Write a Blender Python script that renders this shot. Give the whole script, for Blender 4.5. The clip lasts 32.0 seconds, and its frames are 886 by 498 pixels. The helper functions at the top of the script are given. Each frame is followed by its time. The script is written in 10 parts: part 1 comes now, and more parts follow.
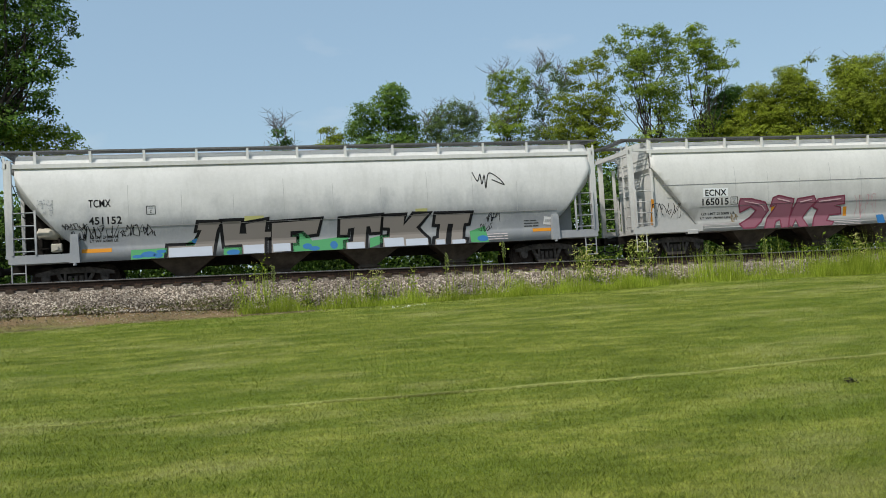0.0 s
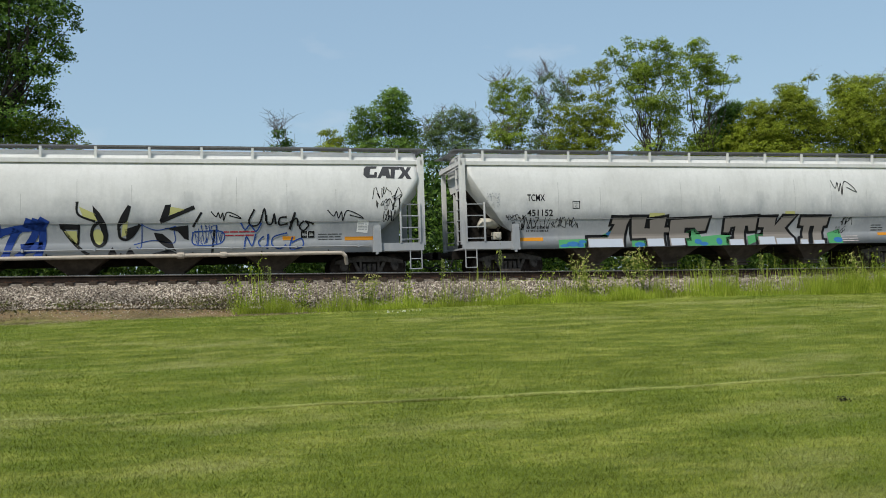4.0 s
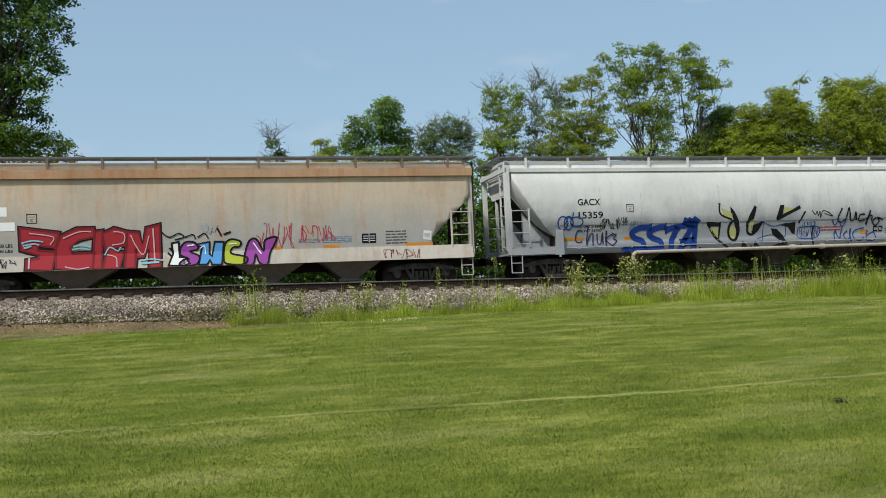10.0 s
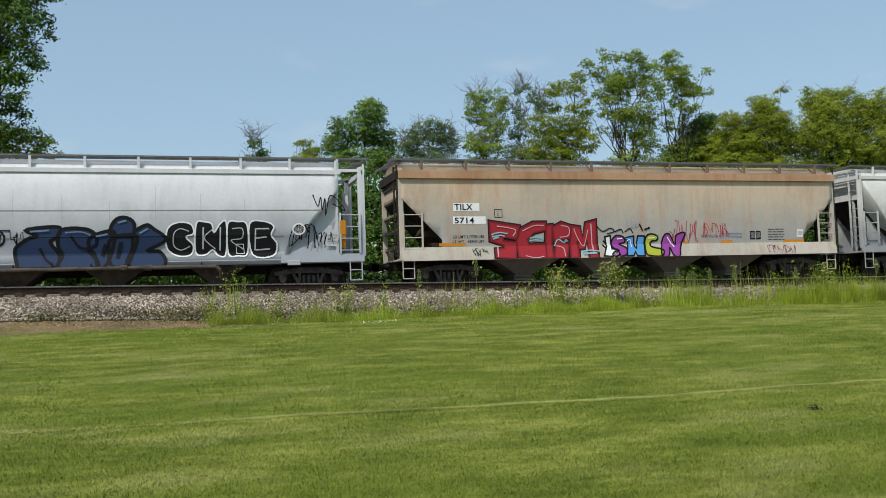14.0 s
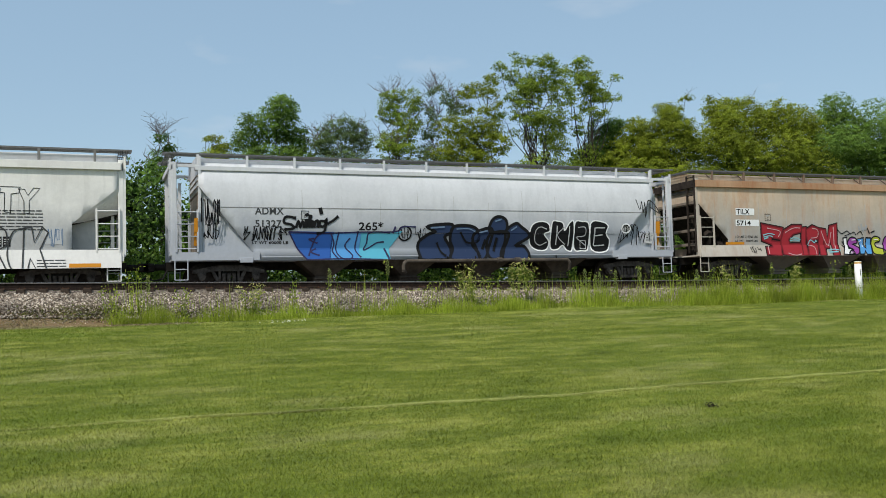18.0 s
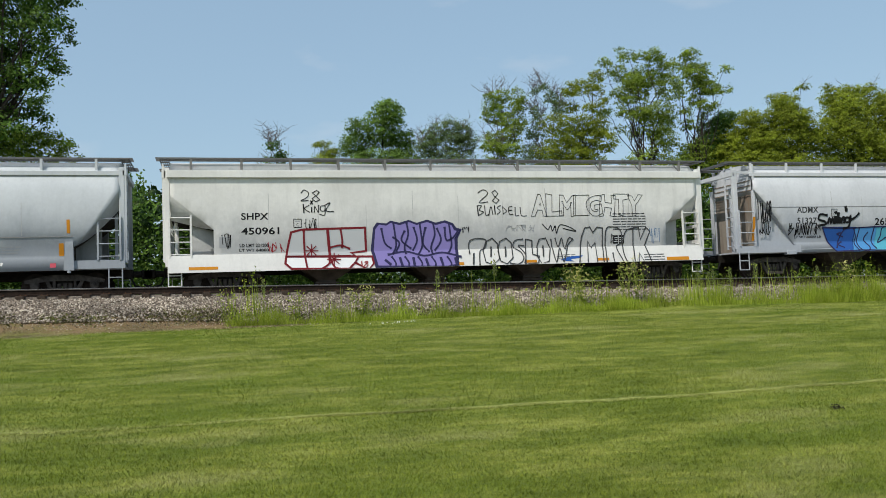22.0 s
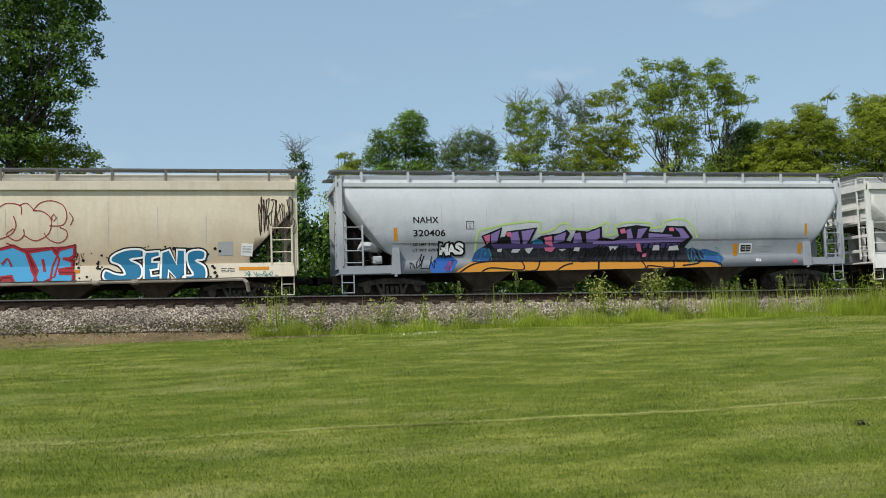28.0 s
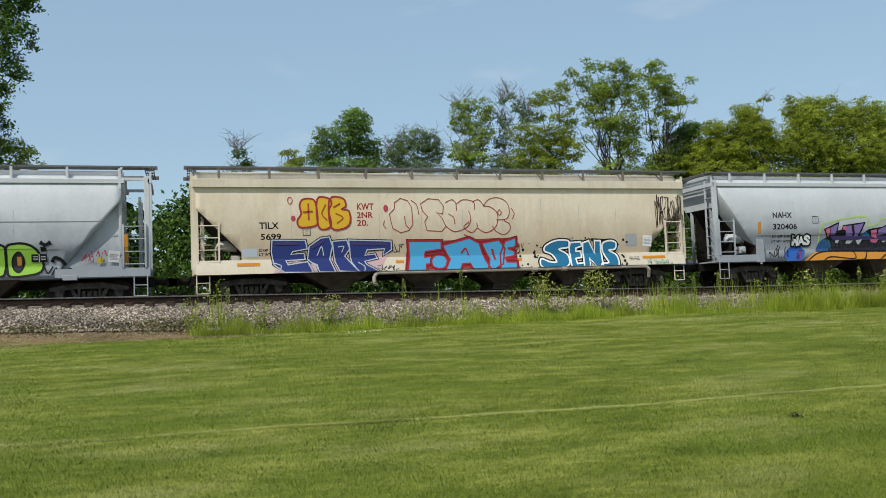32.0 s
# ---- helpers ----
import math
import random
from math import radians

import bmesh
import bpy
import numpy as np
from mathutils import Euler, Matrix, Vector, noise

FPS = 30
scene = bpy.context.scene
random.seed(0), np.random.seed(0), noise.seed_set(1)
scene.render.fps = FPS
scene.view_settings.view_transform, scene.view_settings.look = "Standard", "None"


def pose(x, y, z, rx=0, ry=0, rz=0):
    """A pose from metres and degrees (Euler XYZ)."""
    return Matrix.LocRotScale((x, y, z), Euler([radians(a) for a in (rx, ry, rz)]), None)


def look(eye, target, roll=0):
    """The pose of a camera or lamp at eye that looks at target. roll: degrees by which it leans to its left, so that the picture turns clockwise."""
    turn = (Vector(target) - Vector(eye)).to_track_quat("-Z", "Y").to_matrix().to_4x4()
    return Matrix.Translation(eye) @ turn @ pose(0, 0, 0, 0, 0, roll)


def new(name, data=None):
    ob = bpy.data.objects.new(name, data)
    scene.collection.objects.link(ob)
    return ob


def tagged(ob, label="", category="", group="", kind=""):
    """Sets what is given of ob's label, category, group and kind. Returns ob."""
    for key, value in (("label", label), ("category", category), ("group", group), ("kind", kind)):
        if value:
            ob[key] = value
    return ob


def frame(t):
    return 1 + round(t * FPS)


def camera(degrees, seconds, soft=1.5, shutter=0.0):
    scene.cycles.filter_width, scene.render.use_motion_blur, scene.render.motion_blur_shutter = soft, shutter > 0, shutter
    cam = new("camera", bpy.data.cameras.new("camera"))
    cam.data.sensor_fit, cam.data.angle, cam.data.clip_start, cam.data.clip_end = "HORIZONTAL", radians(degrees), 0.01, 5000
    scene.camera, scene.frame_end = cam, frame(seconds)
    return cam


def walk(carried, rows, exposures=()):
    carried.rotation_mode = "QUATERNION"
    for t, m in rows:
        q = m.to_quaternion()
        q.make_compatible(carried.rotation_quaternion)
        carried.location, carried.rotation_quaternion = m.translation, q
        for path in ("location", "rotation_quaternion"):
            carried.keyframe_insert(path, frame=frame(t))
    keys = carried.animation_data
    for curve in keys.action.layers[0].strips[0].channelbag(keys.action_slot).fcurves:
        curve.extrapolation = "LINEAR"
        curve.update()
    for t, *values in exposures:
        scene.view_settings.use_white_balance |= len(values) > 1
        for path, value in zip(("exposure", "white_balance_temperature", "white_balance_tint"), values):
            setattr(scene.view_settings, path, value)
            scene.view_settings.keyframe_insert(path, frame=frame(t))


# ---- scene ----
cam = camera(53.3, 32.0, 0.9)
PATH = [
    (0.0, pose(-0.024, -0.000, 1.520, 92.416, 3.502, -14.016)),
    (0.5, pose(-0.030, -0.001, 1.524, 92.443, 3.460, -13.677)),
    (1.0, pose(-0.030, -0.001, 1.531, 92.581, 3.373, -12.902)),
    (1.5, pose(-0.028, -0.001, 1.524, 92.661, 3.197, -12.993)),
    (2.0, pose(-0.035, -0.001, 1.522, 92.747, 3.097, -12.984)),
    (2.5, pose(-0.043, -0.001, 1.518, 92.738, 2.809, -13.383)),
    (3.0, pose(-0.047, -0.001, 1.517, 92.770, 2.261, -13.748)),
    (3.5, pose(-0.041, -0.001, 1.519, 92.730, 1.707, -14.391)),
    (5.5, pose(-0.048, -0.001, 1.520, 93.260, 1.877, -14.031)),
    (6.0, pose(-0.055, -0.001, 1.516, 93.301, 1.851, -13.955)),
    (6.5, pose(-0.047, -0.001, 1.522, 93.379, 1.774, -12.942)),
    (7.0, pose(-0.026, -0.000, 1.512, 93.278, 2.166, -14.689)),
    (7.5, pose(-0.022, 0.000, 1.510, 93.235, 2.262, -14.597)),
    (8.0, pose(-0.024, -0.000, 1.510, 93.251, 2.355, -14.413)),
    (8.5, pose(-0.039, -0.001, 1.518, 93.320, 2.433, -14.526)),
    (9.0, pose(-0.036, -0.001, 1.515, 93.252, 2.513, -14.837)),
    (9.5, pose(-0.034, -0.000, 1.516, 93.286, 2.515, -14.503)),
    (10.0, pose(-0.030, -0.000, 1.517, 93.306, 2.584, -14.605)),
    (10.5, pose(-0.029, -0.000, 1.517, 93.318, 2.526, -14.793)),
    (11.0, pose(-0.029, -0.000, 1.519, 93.363, 2.386, -14.833)),
    (11.5, pose(-0.037, -0.001, 1.518, 93.342, 2.126, -15.137)),
    (12.0, pose(-0.032, -0.000, 1.517, 93.397, 2.202, -14.913)),
    (12.5, pose(-0.020, -0.000, 1.516, 93.376, 2.270, -14.755)),
    (13.0, pose(-0.021, -0.000, 1.513, 93.401, 2.322, -15.631)),
    (13.5, pose(-0.019, -0.000, 1.517, 93.449, 2.052, -15.320)),
    (14.0, pose(-0.020, -0.000, 1.516, 93.435, 1.836, -15.842)),
    (14.5, pose(-0.021, -0.000, 1.517, 93.402, 1.827, -16.901)),
    (15.0, pose(-0.011, 0.000, 1.514, 93.460, 1.789, -16.142)),
    (15.5, pose(0.004, 0.001, 1.512, 93.381, 2.032, -17.738)),
    (17.5, pose(0.010, 0.001, 1.510, 93.350, 1.651, -20.053)),
    (18.0, pose(0.022, 0.001, 1.508, 93.269, 1.548, -21.537)),
    (18.5, pose(0.032, 0.002, 1.510, 93.393, 1.480, -19.313)),
    (19.0, pose(0.020, 0.001, 1.514, 93.483, 1.457, -19.233)),
    (19.5, pose(0.004, 0.001, 1.498, 93.471, 0.962, -14.801)),
    (20.0, pose(0.002, 0.001, 1.499, 93.376, 0.960, -14.481)),
    (20.5, pose(-0.005, 0.001, 1.506, 93.415, 1.676, -14.531)),
    (21.0, pose(0.004, 0.001, 1.508, 93.381, 1.931, -15.250)),
    (21.5, pose(-0.002, 0.001, 1.510, 93.445, 2.162, -16.558)),
    (22.0, pose(-0.011, 0.000, 1.511, 93.508, 2.087, -14.631)),
    (22.5, pose(-0.014, 0.000, 1.513, 93.512, 1.934, -14.758)),
    (23.0, pose(-0.005, 0.001, 1.506, 93.559, 1.798, -14.003)),
    (23.5, pose(-0.013, 0.000, 1.503, 93.545, 1.239, -14.201)),
    (24.0, pose(-0.018, 0.000, 1.507, 93.109, 0.622, -15.072)),
    (24.5, pose(0.072, 0.003, 1.515, 92.966, -0.375, -18.257)),
    (26.5, pose(0.126, 0.004, 1.524, 94.124, 0.681, -16.255)),
    (27.0, pose(0.098, 0.003, 1.529, 94.137, 1.240, -14.055)),
    (27.5, pose(0.069, 0.002, 1.538, 94.296, 1.741, -12.901)),
    (28.0, pose(0.058, 0.002, 1.532, 94.245, 1.882, -13.080)),
    (28.5, pose(0.048, 0.002, 1.528, 94.232, 1.716, -13.280)),
    (29.0, pose(0.049, 0.002, 1.529, 94.266, 1.717, -12.224)),
    (29.5, pose(0.050, 0.002, 1.522, 94.286, 1.610, -11.922)),
    (30.0, pose(0.050, 0.002, 1.526, 94.308, 1.634, -11.978)),
    (30.5, pose(0.054, 0.002, 1.519, 94.250, 1.801, -12.469)),
    (31.0, pose(0.055, 0.002, 1.514, 94.118, 1.869, -13.759)),
    (31.5, pose(0.063, 0.002, 1.520, 94.088, 2.006, -13.999)),
    (32.0, pose(0.056, 0.002, 1.520, 94.003, 2.185, -16.659)),
]
RUN = [
(0.0, 0.000), (0.5, 1.891), (1.0, 3.778), (1.5, 5.699), (2.0, 7.615), (2.5, 9.535),
(3.0, 11.462), (3.5, 13.381), (5.5, 21.088), (6.0, 23.084), (6.5, 25.101), (7.0, 27.086),
(7.5, 29.089), (8.0, 31.096), (8.5, 33.118), (9.0, 35.142), (9.5, 37.128), (10.0, 39.133),
(10.5, 41.139), (11.0, 43.163), (11.5, 45.243), (12.0, 47.334), (12.5, 49.427), (13.0, 51.537),
(13.5, 53.614), (14.0, 55.714), (14.5, 57.818), (15.0, 59.866), (15.5, 61.952), (17.5, 70.247),
(18.0, 72.449), (18.5, 74.605), (19.0, 76.781), (19.5, 78.951), (20.0, 81.131), (20.5, 83.360),
(21.0, 85.586), (21.5, 87.882), (22.0, 90.171), (22.5, 92.486), (23.0, 94.771), (23.5, 97.049),
(24.0, 99.283), (24.5, 101.513), (26.5, 110.129), (27.0, 112.337), (27.5, 114.584), (28.0, 116.800),
(28.5, 119.005), (29.0, 121.169), (29.5, 123.349), (30.0, 125.545), (30.5, 127.721), (31.0, 129.885),
(31.5, 132.026), (32.0, 134.168),
]
walk(cam, PATH)

# ---- light ----
world = bpy.data.worlds.new("sky")
scene.world = world
world.use_nodes = True
wn = world.node_tree.nodes
sky = wn.new("ShaderNodeTexSky")
sky.sky_type = "NISHITA"
sky.sun_disc = False
sky.sun_elevation = radians(52)
sky.sun_rotation = radians(222)
sky.air_density, sky.dust_density, sky.ozone_density = 1.0, 1.6, 0.6
wn["Background"].inputs[1].default_value = 0.164
# summer haze: a little less blue, with thin wisps of cloud
tint = wn.new("ShaderNodeMix")
tint.data_type, tint.blend_type = "RGBA", "MULTIPLY"
tint.inputs[0].default_value = 1.0
tint.inputs[7].default_value = (1.0, 0.995, 0.90, 1)
world.node_tree.links.new(sky.outputs[0], tint.inputs[6])
haze = wn.new("ShaderNodeMix")
haze.data_type = "RGBA"
haze.inputs[0].default_value = 0.62
haze.inputs[7].default_value = (2.06, 3.06, 4.10, 1)
world.node_tree.links.new(tint.outputs[2], haze.inputs[6])
geo = wn.new("ShaderNodeTexCoord")
stretch = wn.new("ShaderNodeMapping")
stretch.inputs["Scale"].default_value = (1.0, 1.0, 3.2)
world.node_tree.links.new(geo.outputs["Generated"], stretch.inputs["Vector"])
wisp = wn.new("ShaderNodeTexNoise")
wisp.inputs["Scale"].default_value, wisp.inputs["Detail"].default_value = 5.5, 7.0
world.node_tree.links.new(stretch.outputs[0], wisp.inputs["Vector"])
thin = wn.new("ShaderNodeMapRange")
thin.inputs["From Min"].default_value, thin.inputs["From Max"].default_value = 0.58, 0.78
thin.inputs["To Max"].default_value = 0.30
world.node_tree.links.new(wisp.outputs["Fac"], thin.inputs["Value"])
cloud = wn.new("ShaderNodeMix")
cloud.data_type = "RGBA"
cloud.inputs[7].default_value = (4.6, 4.7, 4.8, 1)
world.node_tree.links.new(thin.outputs[0], cloud.inputs[0])
world.node_tree.links.new(haze.outputs[2], cloud.inputs[6])
world.node_tree.links.new(cloud.outputs[2], wn["Background"].inputs[0])
sun = new("sun", bpy.data.lights.new("sun", "SUN"))
sun.data.energy, sun.data.angle, sun.data.color = 3.75, radians(0.53), (1.0, 0.95, 0.86)
sun.matrix_world = look((-40, -36, 66), (0, 0, 0))

# ---- materials ----


def material(name, rough=0.6, metal=0.0):
    m = bpy.data.materials.new(name)
    m.use_nodes = True
    b = m.node_tree.nodes["Principled BSDF"]
    b.inputs["Roughness"].default_value = rough
    b.inputs["Metallic"].default_value = metal
    return m, m.node_tree.nodes, m.node_tree.links, b


def coords(nodes, links, scale, space="Object"):
    tc = nodes.new("ShaderNodeTexCoord")
    mp = nodes.new("ShaderNodeMapping")
    mp.inputs["Scale"].default_value = scale
    links.new(tc.outputs[space], mp.inputs["Vector"])
    return mp.outputs["Vector"]


def noise_node(nodes, links, vec, scale, detail=4.0, rough=0.55):
    n = nodes.new("ShaderNodeTexNoise")
    n.inputs["Scale"].default_value = scale
    n.inputs["Detail"].default_value = detail
    n.inputs["Roughness"].default_value = rough
    links.new(vec, n.inputs["Vector"])
    return n.outputs["Fac"]


def ramp(nodes, links, fac, stops):
    r = nodes.new("ShaderNodeValToRGB")
    e = r.color_ramp.elements
    while len(e) < len(stops):
        e.new(0.5)
    for el, (p, col) in zip(e, stops):
        el.position = p
        el.color = (*col, 1) if len(col) == 3 else col
    links.new(fac, r.inputs["Fac"])
    return r.outputs["Color"]


def mix(nodes, links, fac, a, b, mode="MIX"):
    m = nodes.new("ShaderNodeMix")
    m.data_type, m.blend_type = "RGBA", mode
    for sock, v in ((m.inputs[0], fac), (m.inputs[6], a), (m.inputs[7], b)):
        if hasattr(v, "node"):
            links.new(v, sock)
        elif isinstance(v, (int, float)):
            sock.default_value = v
        else:
            sock.default_value = (*v, 1)
    return m.outputs[2]


def bump(nodes, links, b, height, strength, dist=0.02):
    n = nodes.new("ShaderNodeBump")
    n.inputs["Strength"].default_value = strength
    n.inputs["Distance"].default_value = dist
    links.new(height, n.inputs["Height"])
    links.new(n.outputs["Normal"], b.inputs["Normal"])


def g3(v):
    return (v, v, v)


def paint(name, col, dirt, amount=0.5, rough=0.45, rust=None, rust_amount=0.0, streak=(1.1, 1.0, 0.12), upper=None, grime_shade=None):
    """Railcar paint: broad stains, vertical streaks, fine speckle and rust."""
    m, n, l, b = material(name, rough)
    v1 = coords(n, l, (0.35, 0.35, 0.5))
    v2 = coords(n, l, streak)
    v3 = coords(n, l, (1, 1, 1))
    broad = noise_node(n, l, v1, 1.4, 5)
    runs = noise_node(n, l, v2, 3.2, 6, 0.65)
    fine = noise_node(n, l, v3, 9.0, 6, 0.7)
    if upper:
        # bleached and rust stained from the roof downwards
        sz = n.new("ShaderNodeSeparateXYZ")
        l.new(v3, sz.inputs[0])
        ma = n.new("ShaderNodeMath")
        ma.operation = "MULTIPLY_ADD"
        l.new(runs, ma.inputs[0])
        ma.inputs[1].default_value = 1.6
        l.new(sz.outputs["Z"], ma.inputs[2])
        mr = n.new("ShaderNodeMapRange")
        mr.inputs["From Min"].default_value, mr.inputs["From Max"].default_value = 2.4, 5.2
        l.new(ma.outputs[0], mr.inputs["Value"])
        col = mix(n, l, mr.outputs[0], col, upper)
    if grime_shade:
        # grime thrown up from the wheels, with an uneven upper edge; the sill below stays wiped; on the curved cars it
        # also paints the lower side's shade
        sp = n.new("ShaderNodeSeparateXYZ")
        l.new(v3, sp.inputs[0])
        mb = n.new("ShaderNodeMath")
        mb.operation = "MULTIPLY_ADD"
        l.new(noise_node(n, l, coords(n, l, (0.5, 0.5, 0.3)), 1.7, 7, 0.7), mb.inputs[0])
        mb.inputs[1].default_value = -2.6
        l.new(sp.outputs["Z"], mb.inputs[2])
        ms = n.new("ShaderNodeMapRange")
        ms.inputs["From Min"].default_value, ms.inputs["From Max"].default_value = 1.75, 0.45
        ms.inputs["To Max"].default_value = grime_shade[3]
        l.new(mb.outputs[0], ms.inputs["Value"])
        col = mix(n, l, ms.outputs[0], col, grime_shade[:3])
    f1 = ramp(n, l, broad, [(0.42, g3(0)), (0.75, g3(amount))])
    f2 = ramp(n, l, runs, [(0.5, g3(0)), (0.78, g3(amount * 0.9))])
    c = mix(n, l, f1, col, dirt)
    c = mix(n, l, f2, c, dirt)
    if rust:
        rr = noise_node(n, l, coords(n, l, (0.8, 0.8, 0.16)), 2.2, 7, 0.7)
        f3 = ramp(n, l, rr, [(0.5, g3(0)), (0.72, g3(rust_amount))])
        c = mix(n, l, f3, c, rust)
    f4 = ramp(n, l, fine, [(0.35, g3(0.93)), (0.65, g3(1.0))])
    c = mix(n, l, 1.0, c, f4, "MULTIPLY")
    l.new(c, b.inputs["Base Color"])
    rg = ramp(n, l, runs, [(0.3, g3(rough + 0.08)), (0.8, g3(rough + 0.25))])
    b.inputs["Specular IOR Level"].default_value = 0.3
    l.new(rg, b.inputs["Roughness"])
    bump(n, l, b, broad, 0.12, 0.05)
    return m


def grit(name, a, b_, scale=6.0, rough=0.85, metal=0.0, c3=None, strength=0.3):
    m, n, l, b = material(name, rough, metal)
    b.inputs["Specular IOR Level"].default_value = 0.5 if metal else 0.1
    v = coords(n, l, (1, 1, 1))
    f = noise_node(n, l, v, scale, 7, 0.65)
    stops = [(0.3, a), (0.62, b_)] + ([(0.8, c3)] if c3 else [])
    l.new(ramp(n, l, f, stops), b.inputs["Base Color"])
    f2 = noise_node(n, l, v, scale * 6, 4)
    bump(n, l, b, f2, strength, 0.01)
    return m


def islands(name, cols, rough=0.6, sheen=0.0, trans=0.0):
    """Leaves and blades: each piece takes a tone of its own."""
    m, n, l, b = material(name, rough)
    geo = n.new("ShaderNodeNewGeometry")
    stops = [(i / max(1, len(cols) - 1), c) for i, c in enumerate(cols)]
    base = ramp(n, l, geo.outputs["Random Per Island"], stops)
    big = noise_node(n, l, coords(n, l, (1, 1, 1)), 0.8, 4)
    c = mix(n, l, 1.0, base, ramp(n, l, big, [(0.3, g3(0.55)), (0.7, g3(1.25))]), "MULTIPLY")
    l.new(c, b.inputs["Base Color"])
    b.inputs["Specular IOR Level"].default_value = 0.15
    if trans:
        tr = n.new("ShaderNodeBsdfTranslucent")
        l.new(c, tr.inputs["Color"])
        ad = n.new("ShaderNodeMixShader")
        ad.inputs[0].default_value = trans
        l.new(b.outputs[0], ad.inputs[1])
        l.new(tr.outputs[0], ad.inputs[2])
        l.new(ad.outputs[0], n["Material Output"].inputs["Surface"])
    return m


END_RIB_PLACES = (1.55, 2.15, 2.75, 3.35, 3.85)


def plain(name, col, rough=0.55, metal=0.0, var=0.15):
    m, n, l, b = material(name, rough, metal)
    f = noise_node(n, l, coords(n, l, (1, 1, 1)), 7.0, 5, 0.65)
    lo = tuple(x * (1 - var) for x in col)
    hi = tuple(min(1, x * (1 + var * 0.6)) for x in col)
    l.new(ramp(n, l, f, [(0.3, lo), (0.7, hi)]), b.inputs["Base Color"])
    return m


WHITE_A = paint("white_railcar_paint", (0.635, 0.63, 0.615), (0.42, 0.415, 0.395), 0.42, grime_shade=(0.22, 0.235, 0.26, 0.85))
WHITE_B = paint("light_grey_railcar_paint", (0.525, 0.55, 0.575), (0.37, 0.39, 0.41), 0.35, grime_shade=(0.22, 0.245, 0.285, 0.75))
WHITE_C = paint("cream_white_railcar_paint", (0.66, 0.65, 0.62), (0.46, 0.45, 0.42), 0.35, grime_shade=(0.33, 0.325, 0.315, 0.65))
WHITE_F = paint("white_railcar_side_paint", (0.74, 0.73, 0.70), (0.46, 0.45, 0.43), 0.45, grime_shade=(0.30, 0.31, 0.32, 0.75))
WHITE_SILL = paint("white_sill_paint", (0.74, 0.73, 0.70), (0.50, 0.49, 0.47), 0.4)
GREY_C = paint("grey_railcar_paint", (0.60, 0.61, 0.635), (0.38, 0.39, 0.41), 0.38, grime_shade=(0.30, 0.33, 0.38, 0.7))
TAN_RUST = paint("rusty_tan_railcar_paint", (0.42, 0.40, 0.365), (0.33, 0.295, 0.25), 0.6, 0.55, (0.46, 0.22, 0.09), 0.6, upper=(0.60, 0.455, 0.315), grime_shade=(0.36, 0.36, 0.345, 0.8))
TAN_SILL = paint("chalky_tan_sill_paint", (0.50, 0.46, 0.40), (0.32, 0.29, 0.25), 0.7, 0.6, (0.33, 0.17, 0.08), 0.5)
RUST_CHORD = paint("rust_stained_chord_paint", (0.45, 0.28, 0.17), (0.30, 0.17, 0.09), 0.7, 0.6, (0.33, 0.13, 0.05), 0.8)
TAN = paint("cream_tan_railcar_paint", (0.66, 0.56, 0.42), (0.52, 0.41, 0.28), 0.4, 0.5, (0.42, 0.22, 0.10), 0.22, upper=(0.77, 0.68, 0.54), grime_shade=(0.36, 0.27, 0.17, 0.6))
TAN_TRIM = paint("cream_sill_paint", (0.66, 0.59, 0.47), (0.46, 0.36, 0.24), 0.5)
FRAME_DUST = grit("dusty_truck_casting", (0.022, 0.019, 0.017), (0.095, 0.083, 0.073), 5.0)
END_RUST = paint("rust_stained_end_paint", (0.26, 0.225, 0.185), (0.13, 0.10, 0.08), 0.8, 0.6, (0.24, 0.11, 0.05), 0.7)
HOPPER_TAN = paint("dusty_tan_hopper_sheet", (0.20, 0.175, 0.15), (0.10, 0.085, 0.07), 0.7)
STANCHION_GREY = paint("grimy_grey_bracket_paint", (0.20, 0.195, 0.185), (0.10, 0.095, 0.09), 0.6)
STANCHION_BROWN = paint("rusty_brown_bracket_paint", (0.20, 0.14, 0.10), (0.10, 0.065, 0.045), 0.6)
# dirty steels, made extra dark so their colour also carries shade
STEEL_DARK = grit("dark_dirt_shade_steel", (0.008, 0.007, 0.006), (0.022, 0.019, 0.016), 5.0)
STEEL_BROWN = grit("brown_grime_shade_steel", (0.014, 0.011, 0.010), (0.045, 0.036, 0.030), 4.0)
# hopper sheets: grime, with the under-car shade put into the colour
HOPPER_SHADE_GRIME = grit("grimy_shaded_hopper_sheet", (0.042, 0.035, 0.029), (0.105, 0.088, 0.071), 2.0)
GRATING_DARK = grit("dark_walkway_grating", (0.085, 0.085, 0.085), (0.16, 0.16, 0.16), 12.0, 0.6, 0.3)
RAIL_TOP = grit("polished_rail_head", (0.42, 0.41, 0.40), (0.55, 0.54, 0.53), 9.0, 0.3, 0.85)
RAIL_RUST = grit("rusty_rail", (0.008, 0.006, 0.005), (0.026, 0.017, 0.013), 8.0)
RAIL_SIDE = grit("worn_rail_head_side", (0.07, 0.055, 0.048), (0.15, 0.13, 0.115), 9.0, 0.55, 0.4)
TIE_WOOD = grit("weathered_tie_wood", (0.022, 0.016, 0.013), (0.07, 0.052, 0.040), 9.0)
PLATE_RUST = grit("rusty_tie_plate", (0.035, 0.018, 0.011), (0.09, 0.045, 0.026), 14.0)
RUBBER = grit("black_rubber_hose", (0.01, 0.01, 0.01), (0.02, 0.02, 0.02), 10.0, 0.7)
BLACK_PAINT = plain("black_lettering", (0.02, 0.02, 0.022), 0.5)

# ---- mesh helpers ----


